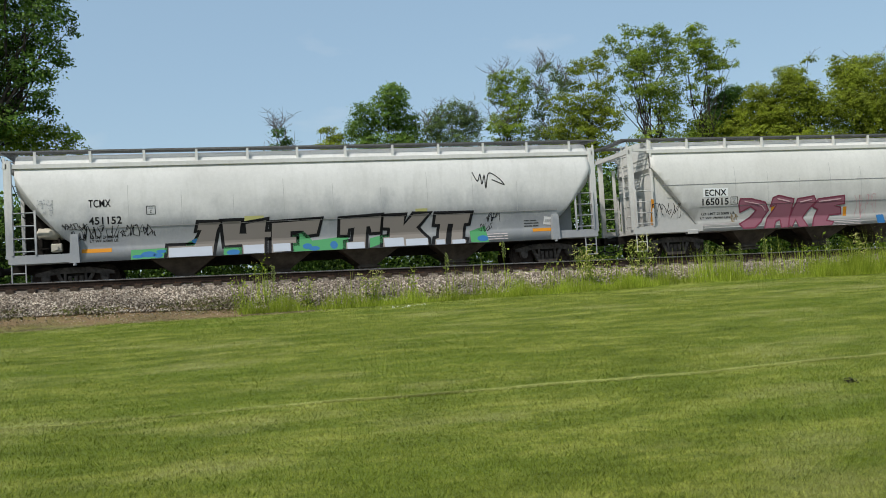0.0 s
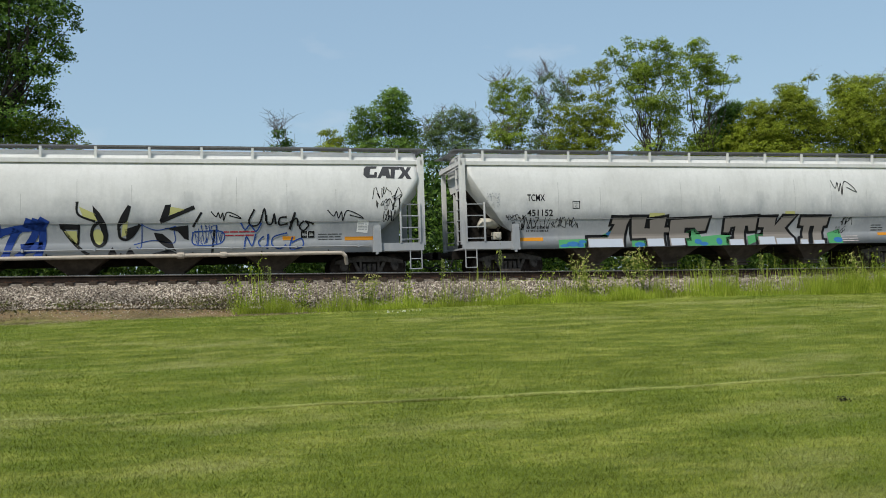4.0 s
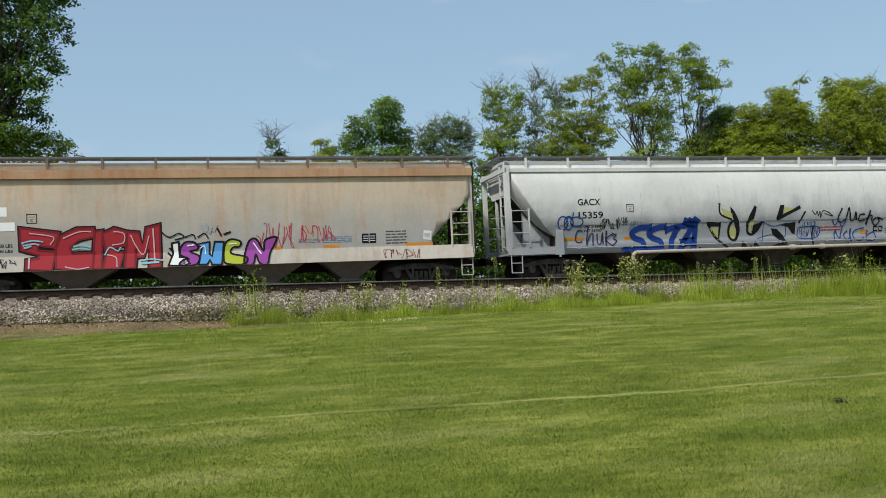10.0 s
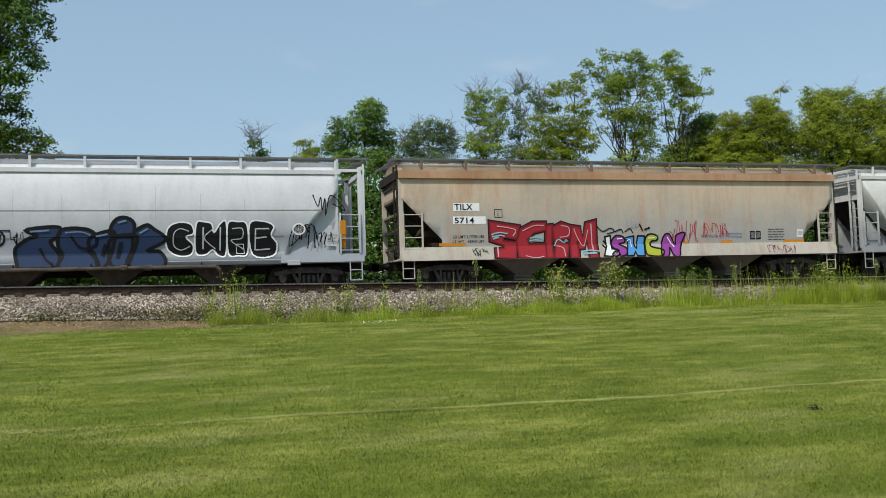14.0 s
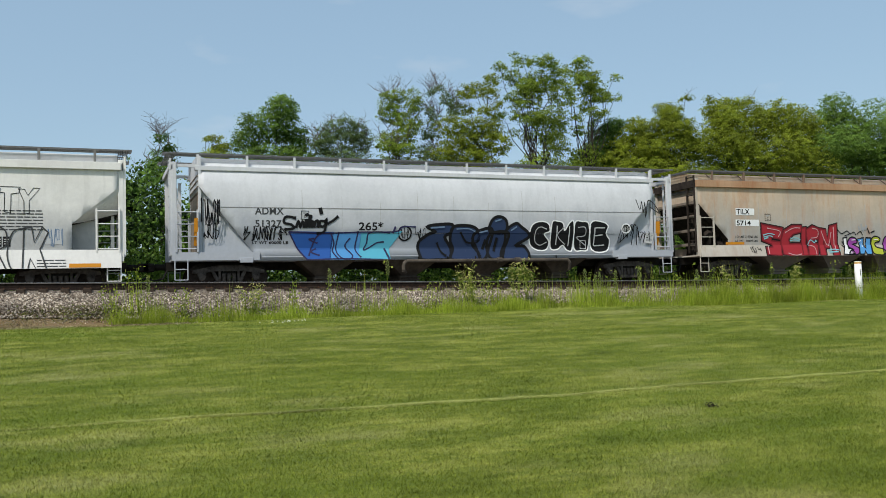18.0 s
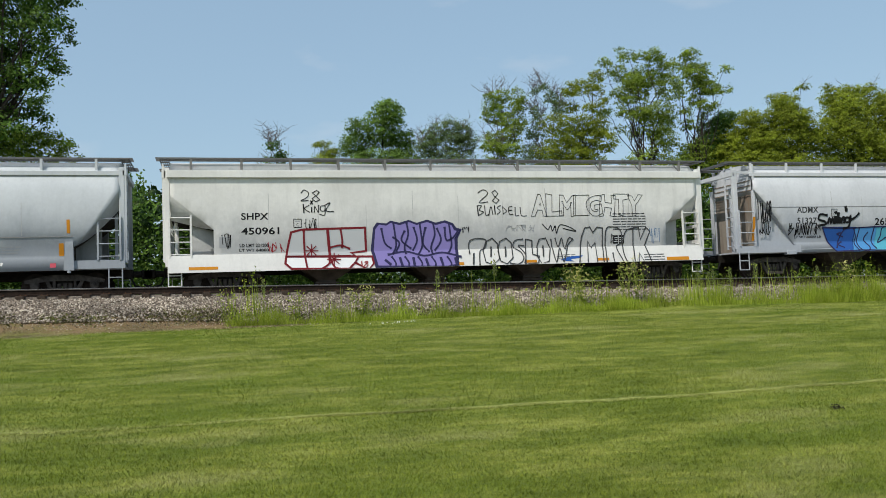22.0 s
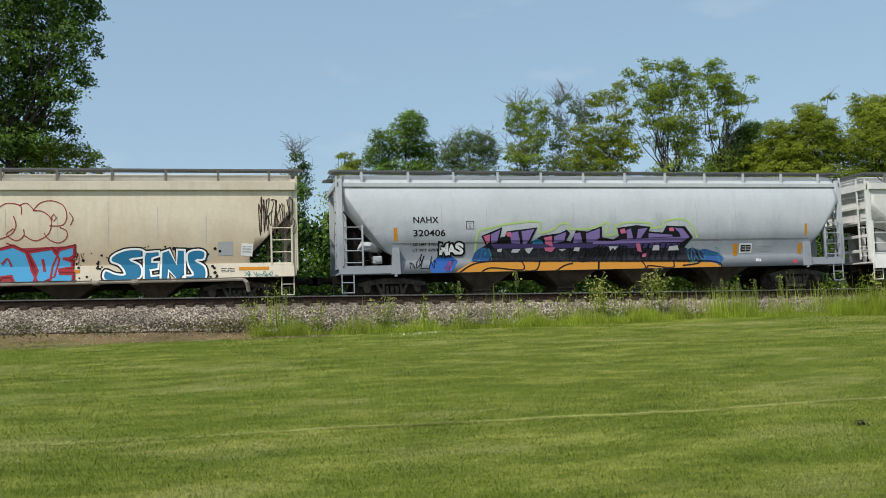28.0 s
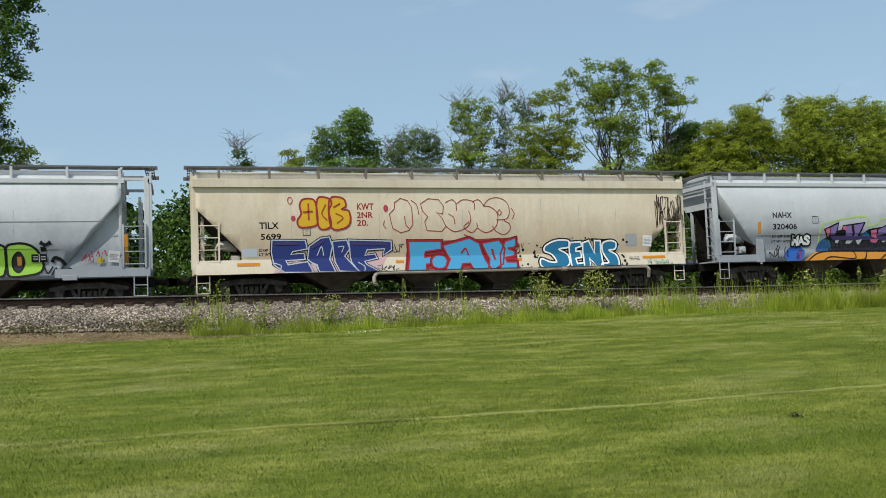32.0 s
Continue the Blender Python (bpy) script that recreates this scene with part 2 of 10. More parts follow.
def finish(bm, name, mat, smooth=False):
    me = bpy.data.meshes.new(name)
    bmesh.ops.recalc_face_normals(bm, faces=bm.faces)
    if smooth:
        for f in bm.faces:
            f.smooth = True
    bm.to_mesh(me)
    bm.free()
    for mm in (mat if isinstance(mat, (list, tuple)) else [mat]):
        me.materials.append(mm)
    return me


def put(name, me, parent=None, label="", m=None):
    ob = new(name, me)
    if parent:
        ob.parent = parent
    if m is not None:
        ob.matrix_basis = m
    if label:
        ob["label"] = label
    return ob


def part(name, bm, mat, parent, label="", smooth=False):
    return put(name, finish(bm, name, mat, smooth), parent, label)


def box(bm, x0, x1, y0, y1, z0, z1, bev=0.0):
    vs = [bm.verts.new((x, y, z)) for x in (x0, x1) for y in (y0, y1) for z in (z0, z1)]
    idx = [(0, 1, 3, 2), (4, 6, 7, 5), (0, 4, 5, 1), (2, 3, 7, 6), (0, 2, 6, 4), (1, 5, 7, 3)]
    fs = [bm.faces.new([vs[i] for i in f]) for f in idx]
    if bev:
        es = {e for f in fs for e in f.edges}
        bmesh.ops.bevel(bm, geom=list(es), offset=bev, segments=1, affect="EDGES")
    return vs


def rod(bm, p, q, r, seg=8, r2=None):
    p, q = Vector(p), Vector(q)
    d = (q - p)
    rot = d.to_track_quat("Z", "Y").to_matrix()
    r2 = r if r2 is None else r2
    rings = []
    for c, rr in ((p, r), (q, r2)):
        rings.append([bm.verts.new(c + rot @ Vector((rr * math.cos(2 * math.pi * i / seg), rr * math.sin(2 * math.pi * i / seg), 0))) for i in range(seg)])
    for i in range(seg):
        j = (i + 1) % seg
        bm.faces.new((rings[0][i], rings[0][j], rings[1][j], rings[1][i]))
    bm.faces.new(rings[0][::-1])
    bm.faces.new(rings[1])


def prism(bm, pts, y0, y1):
    """A polygon in x and z, drawn out from y0 to y1."""
    a = [bm.verts.new((x, y0, z)) for x, z in pts]
    b = [bm.verts.new((x, y1, z)) for x, z in pts]
    bm.faces.new(a)
    bm.faces.new(b[::-1])
    for i in range(len(pts)):
        j = (i + 1) % len(pts)
        bm.faces.new((a[i], b[i], b[j], a[j]))


def tube(bm, pts, r, seg=6):
    for p, q in zip(pts, pts[1:]):
        rod(bm, p, q, r, seg)


def thing(name, label, category, m, group=""):
    ob = new(name)
    ob.matrix_basis = m
    return tagged(ob, label, category, group)


def mesh_of(name, verts, faces, mat, smooth=False):
    me = bpy.data.meshes.new(name)
    me.from_pydata(verts, [], faces)
    if smooth:
        me.shade_smooth()
    me.materials.append(mat)
    return me


# ---- ground ----
def smoothstep(a, b, x):
    t = np.clip((x - a) / (b - a), 0, 1)
    return t * t * (3 - 2 * t)


def near_rail_z(x):
    return 2.17 - 0.33 * np.tanh((x - 6.0) / 22.0)


TRACK_Y, TRACK_Z = 32.35, 2.03      # the train's track: centre line and rail head
NEAR_Y = 27.72                      # the near track's centre line


def toe_y(x):
    return 24.45 + 0.25 * np.sin(x * 0.35) - 0.3 * smoothstep(-2, -9, x)


def rut_y(x):
    return 10.07 - 0.50 * smoothstep(0.6, 5.6, x) + 0.25 * smoothstep(5.8, 9.0, x) + 0.03 * np.sin(x * 2.1) + 0.02 * np.sin(x * 5.3 + 1)


def ground_z(x, y):
    x, y = np.asarray(x, float), np.asarray(y, float)
    lawn = 0.026 * y + 0.45 * np.clip(y / 24.5, 0, 1.05) ** 2.5 + 0.015 * np.sin(x * 0.7 + y * 0.4) * smoothstep(2, 8, y)
    lawn = lawn - 0.02 * np.exp(-((y - rut_y(x) - 0.04) / 0.07) ** 2)
    edge = toe_y(x)
    top = near_rail_z(x) - 0.26
    t = np.clip((y - edge) / (26.40 - edge), 0, 1)
    bank = lawn * (1 - t) + (top - 0.09 * (1 - smoothstep(26.40, 26.52, y))) * t
    z = np.where(y < edge, lawn, bank)
    z = np.where(y > 29.2, top + (TRACK_Z - 0.26 - top) * np.clip((y - 29.2) / 1.6, 0, 1), z)
    back = TRACK_Z - 0.26 - 0.75 * smoothstep(34.0, 36.2, y)
    z = np.where(y > 31, back, z)
    return z


def sheet(name, xs, ys, mat, label, lift=0.0):
    X, Y = np.meshgrid(xs, ys)
    Z = ground_z(X, Y) + lift
    if lift:
        # the stones thin out along an uneven toe
        Z -= 2 * lift * (1 - smoothstep(24.8, 25.35, Y + 0.16 * np.sin(X * 1.3) + 0.1 * np.sin(X * 3.7 + 1)))
    v = np.stack([X, Y, Z], -1).reshape(-1, 3)
    nx = len(xs)
    f = [(j * nx + i, j * nx + i + 1, (j + 1) * nx + i + 1, (j + 1) * nx + i) for j in range(len(ys) - 1) for i in range(nx - 1)]
    ob = new(name, mesh_of(name, v.tolist(), f, mat, True))
    return tagged(ob, label, "", "", "structure")


def lawn_material(name="mown_lawn", loose=False):
    m, n, l, b = material(name, 0.75)
    b.inputs["Specular IOR Level"].default_value = 0.12
    v = coords(n, l, (1, 1, 1))
    stripes = noise_node(n, l, coords(n, l, (0.62, 1.35, 1)), 1.25, 8, 0.76)
    patches = noise_node(n, l, coords(n, l, (0.55, 1.0, 1)), 0.45, 5, 0.6)
    bleached = noise_node(n, l, coords(n, l, (0.5, 0.9, 1)), 0.75, 6, 0.66)
    fine = noise_node(n, l, v, 30.0, 6, 0.78)
    c = ramp(n, l, stripes, [(0.34, (0.082, 0.112, 0.013)), (0.50, (0.150, 0.184, 0.026)), (0.64, (0.265, 0.282, 0.064))])
    c = mix(n, l, ramp(n, l, patches, [(0.47, g3(0)), (0.68, g3(0.5))]), c, (0.098, 0.150, 0.012))
    c = mix(n, l, ramp(n, l, bleached, [(0.54, g3(0)), (0.70, g3(0.75))]), c, (0.29, 0.290, 0.105))
    c = mix(n, l, 1.0, c, ramp(n, l, fine, [(0.3, g3(0.5)), (0.7, g3(1.4))]), "MULTIPLY")
    sx = n.new("ShaderNodeSeparateXYZ")
    l.new(v, sx.inputs[0])
    wob = noise_node(n, l, v, 1.3, 5, 0.7)
    # dry earth along the foot of the bank
    ad = n.new("ShaderNodeMath")
    ad.operation = "MULTIPLY_ADD"
    l.new(wob, ad.inputs[0])
    ad.inputs[1].default_value = 1.3
    l.new(sx.outputs["Y"], ad.inputs[2])
    bare = ramp(n, l, ad.outputs[0], [(0.0, g3(0)), (1.0, g3(1))])
    mr = n.new("ShaderNodeMapRange")
    mr.inputs["From Min"].default_value, mr.inputs["From Max"].default_value = 24.55, 25.0
    l.new(ad.outputs[0], mr.inputs["Value"])
    mx = n.new("ShaderNodeMapRange")
    mx.inputs["From Min"].default_value, mx.inputs["From Max"].default_value = 2.2, 0.4
    l.new(sx.outputs["X"], mx.inputs["Value"])
    mu = n.new("ShaderNodeMath")
    mu.operation = "MULTIPLY"
    l.new(mr.outputs[0], mu.inputs[0])
    l.new(mx.outputs[0], mu.inputs[1])
    tufts = noise_node(n, l, coords(n, l, (0.7, 1.6, 1)), 2.6, 6, 0.75)
    mu2 = n.new("ShaderNodeMath")
    mu2.operation = "MULTIPLY"
    l.new(mu.outputs[0], mu2.inputs[0])
    l.new(ramp(n, l, tufts, [(0.32, g3(0.5)), (0.5, g3(1))]), mu2.inputs[1])
    c = mix(n, l, mu2.outputs[0], c, mix(n, l, fine, (0.065, 0.040, 0.022), (0.34, 0.235, 0.125)))
    if loose:
        geo = n.new("ShaderNodeNewGeometry")
        c = mix(n, l, 1.0, c, ramp(n, l, geo.outputs["Random Per Island"], [(0.0, g3(0.72)), (0.55, g3(1.10)), (1.0, (1.55, 1.5, 1.2))]), "MULTIPLY")
    l.new(c, b.inputs["Base Color"])
    if not loose:
        bump(n, l, b, fine, 0.6, 0.03)
    return m


def ballast_material():
    m, n, l, b = material("crushed_stone_ballast", 0.9)
    v = coords(n, l, (1, 1, 1))
    vo = n.new("ShaderNodeTexVoronoi")
    vo.inputs["Scale"].default_value = 17.0
    l.new(v, vo.inputs["Vector"])
    tone = n.new("ShaderNodeSeparateColor")
    l.new(vo.outputs["Color"], tone.inputs[0])
    c = ramp(n, l, tone.outputs[0], [(0.0, (0.055, 0.043, 0.033)), (0.5, (0.135, 0.108, 0.084)), (1.0, (0.27, 0.23, 0.185))])
    f = noise_node(n, l, v, 1.2, 4)
    c = mix(n, l, ramp(n, l, f, [(0.4, g3(0)), (0.7, g3(0.5))]), c, (0.10, 0.072, 0.050))
    l.new(c, b.inputs["Base Color"])
    bump(n, l, b, vo.outputs["Distance"], 0.9, 0.05)
    return m


LAWN = lawn_material()
BALLAST = ballast_material()
WILD = grit("rough_ground_under_brush", (0.03, 0.04, 0.012), (0.08, 0.085, 0.03), 1.5)
xs = np.concatenate([np.linspace(-600, -60, 12), np.linspace(-50, 90, 141), np.linspace(100, 700, 14)])
ys_all = np.concatenate([[-500, -120, -40, -12], np.linspace(-4, 9.0, 13), np.linspace(9.3, 10.3, 21), np.linspace(11, 24, 14), [24.3, 24.6, 24.9, 25.3, 25.8, 26.2, 26.5, 28, 29, 29.5, 30, 30.6, 31.2, 33.5, 34.2, 35, 36.5, 45, 70, 120, 300, 900]])
sheet("ground", xs, ys_all, LAWN, "mown green lawn with pale mowing stripes")
sheet("railway_bed", np.concatenate([np.linspace(-400, -60, 8), np.linspace(-50, 90, 281), np.linspace(100, 500, 10)]), np.concatenate([np.linspace(24.6, 26.38, 13), [26.44, 26.54, 26.8, 27.7, 28.6, 29.2, 29.8, 30.8, 31.2, 32.4, 33.6, 34.4, 35.2]]), BALLAST, "grey and pinkish crushed stone ballast", 0.03)

# ---- covered hopper cars ----
WHEEL_R = 0.457


def wheelset_mesh():
    bm = bmesh.new()
    rod(bm, (0, -1.08, 0), (0, 1.08, 0), 0.085, 10)
    for s in (-1, 1):
        rod(bm, (0, s * 0.70, 0), (0, s * 0.82, 0), WHEEL_R, 28)
        rod(bm, (0, s * 0.655, 0), (0, s * 0.70, 0), WHEEL_R + 0.028, 28)
        rod(bm, (0, s * 0.82, 0), (0, s * 0.845, 0), 0.39, 20, 0.36)
        rod(bm, (0, s * 0.845, 0), (0, s * 0.90, 0), 0.15, 14)
        for k in range(3):
            a = k * 2 * math.pi / 3
            rod(bm, (0.07 * math.cos(a), s * 1.08, 0.07 * math.sin(a)), (0.07 * math.cos(a), s * 1.10, 0.07 * math.sin(a)), 0.022, 6)
    return finish(bm, "wheelset", STEEL_BROWN)


def side_frame_mesh():
    bm = bmesh.new()
    top = [(-1.22, 0.60), (-1.22, 0.70), (-0.95, 0.76), (-0.45, 0.86), (0.45, 0.86), (0.95, 0.76), (1.22, 0.70), (1.22, 0.60), (0.98, 0.58), (0.55, 0.66), (-0.55, 0.66), (-0.98, 0.58)]
    prism(bm, top, -0.09, 0.09)
    for s in (-1, 1):
        prism(bm, [(s * 0.50, 0.68), (s * 0.62, 0.70), (s * 0.40, 0.22), (s * 0.26, 0.24)], -0.07, 0.07)
        prism(bm, [(s * 0.28, 0.66), (s * 0.36, 0.66), (s * 0.36, 0.34), (s * 0.28, 0.34)], -0.085, 0.085)
        prism(bm, [(s * 0.78, 0.62), (s * 1.05, 0.62), (s * 1.05, 0.46), (s * 0.78, 0.46)], -0.10, 0.10)
        rod(bm, (s * 0.915, -0.14, WHEEL_R), (s * 0.915, 0.10, WHEEL_R), 0.115, 12)
    prism(bm, [(-0.42, 0.30), (0.42, 0.30), (0.36, 0.18), (-0.36, 0.18)], -0.10, 0.10)
    for k in (-0.18, 0.0, 0.18):
        rod(bm, (k, 0, 0.30), (k, 0, 0.58), 0.075, 8)
    return finish(bm, "side_frame", FRAME_DUST)


def bolster_mesh():
    bm = bmesh.new()
    box(bm, -0.22, 0.22, -1.0, 1.0, 0.52, 0.74, 0.02)
    rod(bm, (0, 0, 0.70), (0, 0, 0.88), 0.2, 14)
    return finish(bm, "truck", STEEL_DARK)


WHEELSET, SIDE_FRAME, BOLSTER = wheelset_mesh(), side_frame_mesh(), bolster_mesh()
WHEELS = []

PROFILES = {
    "round": [(0.99, 1.50), (1.42, 1.37), (1.5, 1.37), (2.05, 1.49), (2.13, 1.53), (2.4, 1.565), (2.7, 1.585), (3.0, 1.585), (3.3, 1.565), (3.6, 1.52), (3.85, 1.455), (4.05, 1.38), (4.2, 1.30)],
    "flat": [(1.08, 1.44), (1.45, 1.46), (1.9, 1.48), (2.4, 1.495), (2.9, 1.505), (3.3, 1.505), (3.6, 1.50), (3.9, 1.495), (4.12, 1.49), (4.2, 1.45)],
    "centre": [(0.99, 1.47), (1.38, 1.38), (1.44, 1.38), (1.94, 1.50), (1.98, 1.52), (2.2, 1.545), (2.6, 1.585), (2.84, 1.60), (3.1, 1.595), (3.4, 1.565), (3.7, 1.51), (3.95, 1.44), (4.12, 1.36), (4.2, 1.31)],
}
SILL_HEAD, SILL_FOOT = 1.50, 1.62
ROOF = {k: [(4.36, 1.27), (4.56, 1.08), (4.65, 0.7), (4.68, 0.25)] for k in PROFILES}


def half_width(style, z):
    p = PROFILES[style]
    return float(np.interp(z, [a for a, _ in p], [b for _, b in p]))


def body_mesh(style, L, left, right, mats, taper=0.0):
    """The tank: cross sections along the car, cut off at both ends by slope sheets.
    left and right: (inset, height where the slope begins, inset where it meets the sill, height there)."""
    prof = PROFILES[style] + ROOF[style]
    ul = [left[0] + (left[2] - left[0]) * k / 8 for k in range(9)]
    ur = [L - (right[0] + (right[2] - right[0]) * k / 8) for k in range(8, -1, -1)]
    mid = [ul[-1] + 0.002] + list(np.linspace(ul[-1] + 0.3, ur[0] - 0.3, 24)) + [ur[0] - 0.002]
    us = ul + mid + ur
    bow = 1.25 if style == "round" else 1.0

    def low(u):
        if u <= ul[-1]:
            t = (u - left[0]) / (left[2] - left[0])
            return left[3] + (left[1] - left[3]) * max(0.0, 1 - t) ** bow
        if u >= ur[0]:
            t = (L - u - right[0]) / (right[2] - right[0])
            return right[3] + (right[1] - right[3]) * max(0.0, 1 - t) ** bow
        return prof[0][0]

    bm = bmesh.new()
    rings = []
    zs = [a for a, _ in prof]
    ws = [b for _, b in prof]
    side_top = PROFILES[style][-1][0]
    for u in us:
        zl = low(u)
        ring = []
        for s in (-1, 1):
            side = []
            e = left if u < L / 2 else right
            drop = max(0.0, min(1.0, (zl - e[3]) / (e[1] - e[3]))) if zl > prof[0][0] else 0.0
            w1 = float(np.interp(zl, zs, ws))
            if taper:
                # the slope sheet turns in towards the middle of the car
                for k in range(5, 0, -1):
                    f = k / 5
                    v = bm.verts.new((u - L / 2, s * (w1 - (w1 - 1.02) * f ** 1.3 * min(1.0, 4 * drop)), zl - f * taper * drop))
                    v.tag = True
                    side.append(v)
            for k, z in enumerate(zs):
                zz = max(z, zl)
                side.append(bm.verts.new((u - L / 2, s * float(np.interp(zz, zs, ws)), zz)))
            ring.append(side)
        rings.append(ring[0] + ring[1][::-1])
    n = len(rings[0])
    for a, b in zip(rings, rings[1:]):
        for i in range(n):
            j = (i + 1) % n
            f = bm.faces.new((a[i], b[i], b[j], a[j]))
            # slope sheet undersides take a dark steel that paints their dirt and shade
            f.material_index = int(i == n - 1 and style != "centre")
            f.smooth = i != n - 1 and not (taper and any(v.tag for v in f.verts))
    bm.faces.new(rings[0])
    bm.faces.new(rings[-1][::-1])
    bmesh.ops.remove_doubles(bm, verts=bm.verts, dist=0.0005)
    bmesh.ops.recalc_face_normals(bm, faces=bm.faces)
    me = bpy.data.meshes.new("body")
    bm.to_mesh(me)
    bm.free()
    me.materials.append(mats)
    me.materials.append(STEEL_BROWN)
    return me


def hopper_part(car, u0, u1, L, mat, low=0.30):
    bm = bmesh.new()
    x0, x1 = u0 - L / 2, u1 - L / 2
    c, h = (x0 + x1) / 2, 0.32
    for (za, ax0, ax1, w0), (zb, bx0, bx1, w1) in [((1.10, x0, x1, 1.38), (0.45, c - h, c + h, 0.75)), ((0.45, c - h, c + h, 0.75), (low, c - h, c + h, 0.70))]:
        A = [bm.verts.new(p) for p in ((ax0, -w0, za), (ax1, -w0, za), (ax1, w0, za), (ax0, w0, za))]
        B = [bm.verts.new(p) for p in ((bx0, -w1, zb), (bx1, -w1, zb), (bx1, w1, zb), (bx0, w1, zb))]
        for i in range(4):
            j = (i + 1) % 4
            bm.faces.new((A[i], A[j], B[j], B[i]))
    box(bm, c - h - 0.08, c + h + 0.08, -0.75, 0.75, low - 0.07, low)
    rod(bm, (c - h - 0.1, -0.82, low + 0.06), (c + h + 0.1, -0.82, low + 0.06), 0.03, 6)
    part("hopper", bm, mat, car)


def ladder(car, x0, x1, y, z0, z1, n, mat, along="x", name="ladder"):
    """Two uprights, with each rung a piece of its own."""
    bm = bmesh.new()
    if along == "x":
        ends = [(x0, y), (x1, y)]
    else:
        ends = [(x0, y), (x0, y + x1)]
    for x, yy in ends:
        box(bm, x - 0.03, x + 0.03, yy - 0.03, yy + 0.03, z0, z1)
    lad = part(name, bm, mat, car)
    bm = bmesh.new()
    rod(bm, (ends[0][0], ends[0][1], 0), (ends[1][0], ends[1][1], 0), 0.022, 6)
    me = finish(bm, "rung", mat)
    for k in range(n):
        put("rung", me, lad, "", Matrix.Translation((0, 0, z0 + 0.12 + (z1 - z0 - 0.2) * k / max(1, n - 1))))
    return lad


def stirrup(car, x, y, mat, w=0.42, drop=0.72):
    bm = bmesh.new()
    tube(bm, [(x - w / 2, y, 1.08), (x - w / 2, y, 1.08 - drop), (x + w / 2, y, 1.08 - drop), (x + w / 2, y, 1.08)], 0.022)
    rod(bm, (x - w / 2, y, 1.08 - drop * 0.5), (x + w / 2, y, 1.08 - drop * 0.5), 0.02, 6)
    part("stirrup_step", bm, mat, car)


def car_thing(label, xl, L, style, skin, trim, left, right, stanchions, hoppers, chord=(4.12, 4.28), board=GRATING_DARK, sill=None, boxes=True, top=4.72, cage=0.0, panels=("", ""), top_mat=None, st_mat=None, pipe_rail=False, end_mat=None, hopper_mat=None, sill_low=0.99):
    car = thing("hopper_car", label, "railcar", pose(xl + L / 2, TRACK_Y, TRACK_Z), "covered hopper cars of the train")
    X = lambda u: u - L / 2
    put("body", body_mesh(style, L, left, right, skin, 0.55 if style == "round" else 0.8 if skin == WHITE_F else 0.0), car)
    wtop = half_width(style, 4.15)
    for s in (-1, 1):
        bm = bmesh.new()
        over = 0.13 if style == "flat" else 0.09
        box(bm, X(left[0] - 0.1), X(L - right[0] + 0.1), s * wtop - over, s * wtop + over, chord[0], chord[1], 0.012)
        part("top_chord", bm, top_mat or trim, car)
        bm = bmesh.new()
        if style == "flat":
            # the deep side sill leans out towards its foot
            lo, hi = SILL_FOOT, SILL_HEAD
            ring = [[bm.verts.new((xx, s * yy, zz)) for yy, zz in ((lo, sill_low), (hi, sill), (hi - 0.12, sill), (lo - 0.12, sill_low))] for xx in (X(0.1), X(L - 0.1))]
            for k in range(4):
                bm.faces.new((ring[0][k], ring[0][(k + 1) % 4], ring[1][(k + 1) % 4], ring[1][k]))
            bm.faces.new(ring[0][::-1])
            bm.faces.new(ring[1])
        else:
            y0 = s * 1.44
            box(bm, X(0.1), X(L - 0.1), min(y0, y0 - s * 0.12), max(y0, y0 - s * 0.12), sill_low, 1.15, 0.012)
        part("side_sill", bm, trim, car)
        # roof walkway
        bm = bmesh.new()
        ye, yi = s * (wtop + 0.02), s * (wtop - 0.50)
        for yy in (ye, yi, (ye + yi) / 2):
            box(bm, X(-0.25), X(L + 0.25), yy - 0.015, yy + 0.015, top - 0.05, top)
        k = X(0.05)
        while k < X(L - 0.05):
            box(bm, k, k + 0.034, min(ye, yi), max(ye, yi), top - 0.03, top - 0.005)
            k += 0.075
        part("running_board", bm, board, car)
    for x in (X(0.02), X(L - 0.02)):
        bm = bmesh.new()
        for yy in (-wtop, -0.6, 0.0, 0.6, wtop):
            box(bm, x - 0.14, x + 0.14, yy - 0.015, yy + 0.015, top - 0.05, top)
        for xx in (x - 0.14, x + 0.14):
            box(bm, xx - 0.012, xx + 0.012, -wtop, wtop, top - 0.05, top)
        way = part("end_walkway", bm, board, car)
        bm = bmesh.new()
        box(bm, -0.008, 0.008, -wtop, wtop, top - 0.04, top - 0.006)
        slat = finish(bm, "slat", board)
        for k in range(3):
            put("slat", slat, way, "", Matrix.Translation((x - 0.07 + 0.07 * k, 0, 0)))
    bm = bmesh.new()
    box(bm, -0.04, 0.04, -wtop - 0.05, -wtop + 0.0, chord[1], top - 0.05)
    prism(bm, [(-0.02, chord[1]), (0.02, chord[1]), (0.02, top - 0.06), (-0.02, top - 0.06)], -wtop + 0.0, -wtop + 0.05)
    rod(bm, (0, -wtop, chord[1] + 0.02), (0, -wtop + 0.45, top - 0.08), 0.02, 6)
    me = finish(bm, "stanchion", st_mat or top_mat or trim)
    for u in stanchions:
        put("stanchion", me, car, "", Matrix.Translation((X(u), 0, 0)))
        put("stanchion", me, car, "", Matrix.Translation((X(u), 0, 0)) @ pose(0, 0, 0, 0, 0, 180))
    # centre sill, end platforms, corner posts
    bm = bmesh.new()
    box(bm, X(-0.1), X(L + 0.1), -0.32, 0.32, 0.72, 1.02)
    part("centre_sill", bm, STEEL_DARK, car)
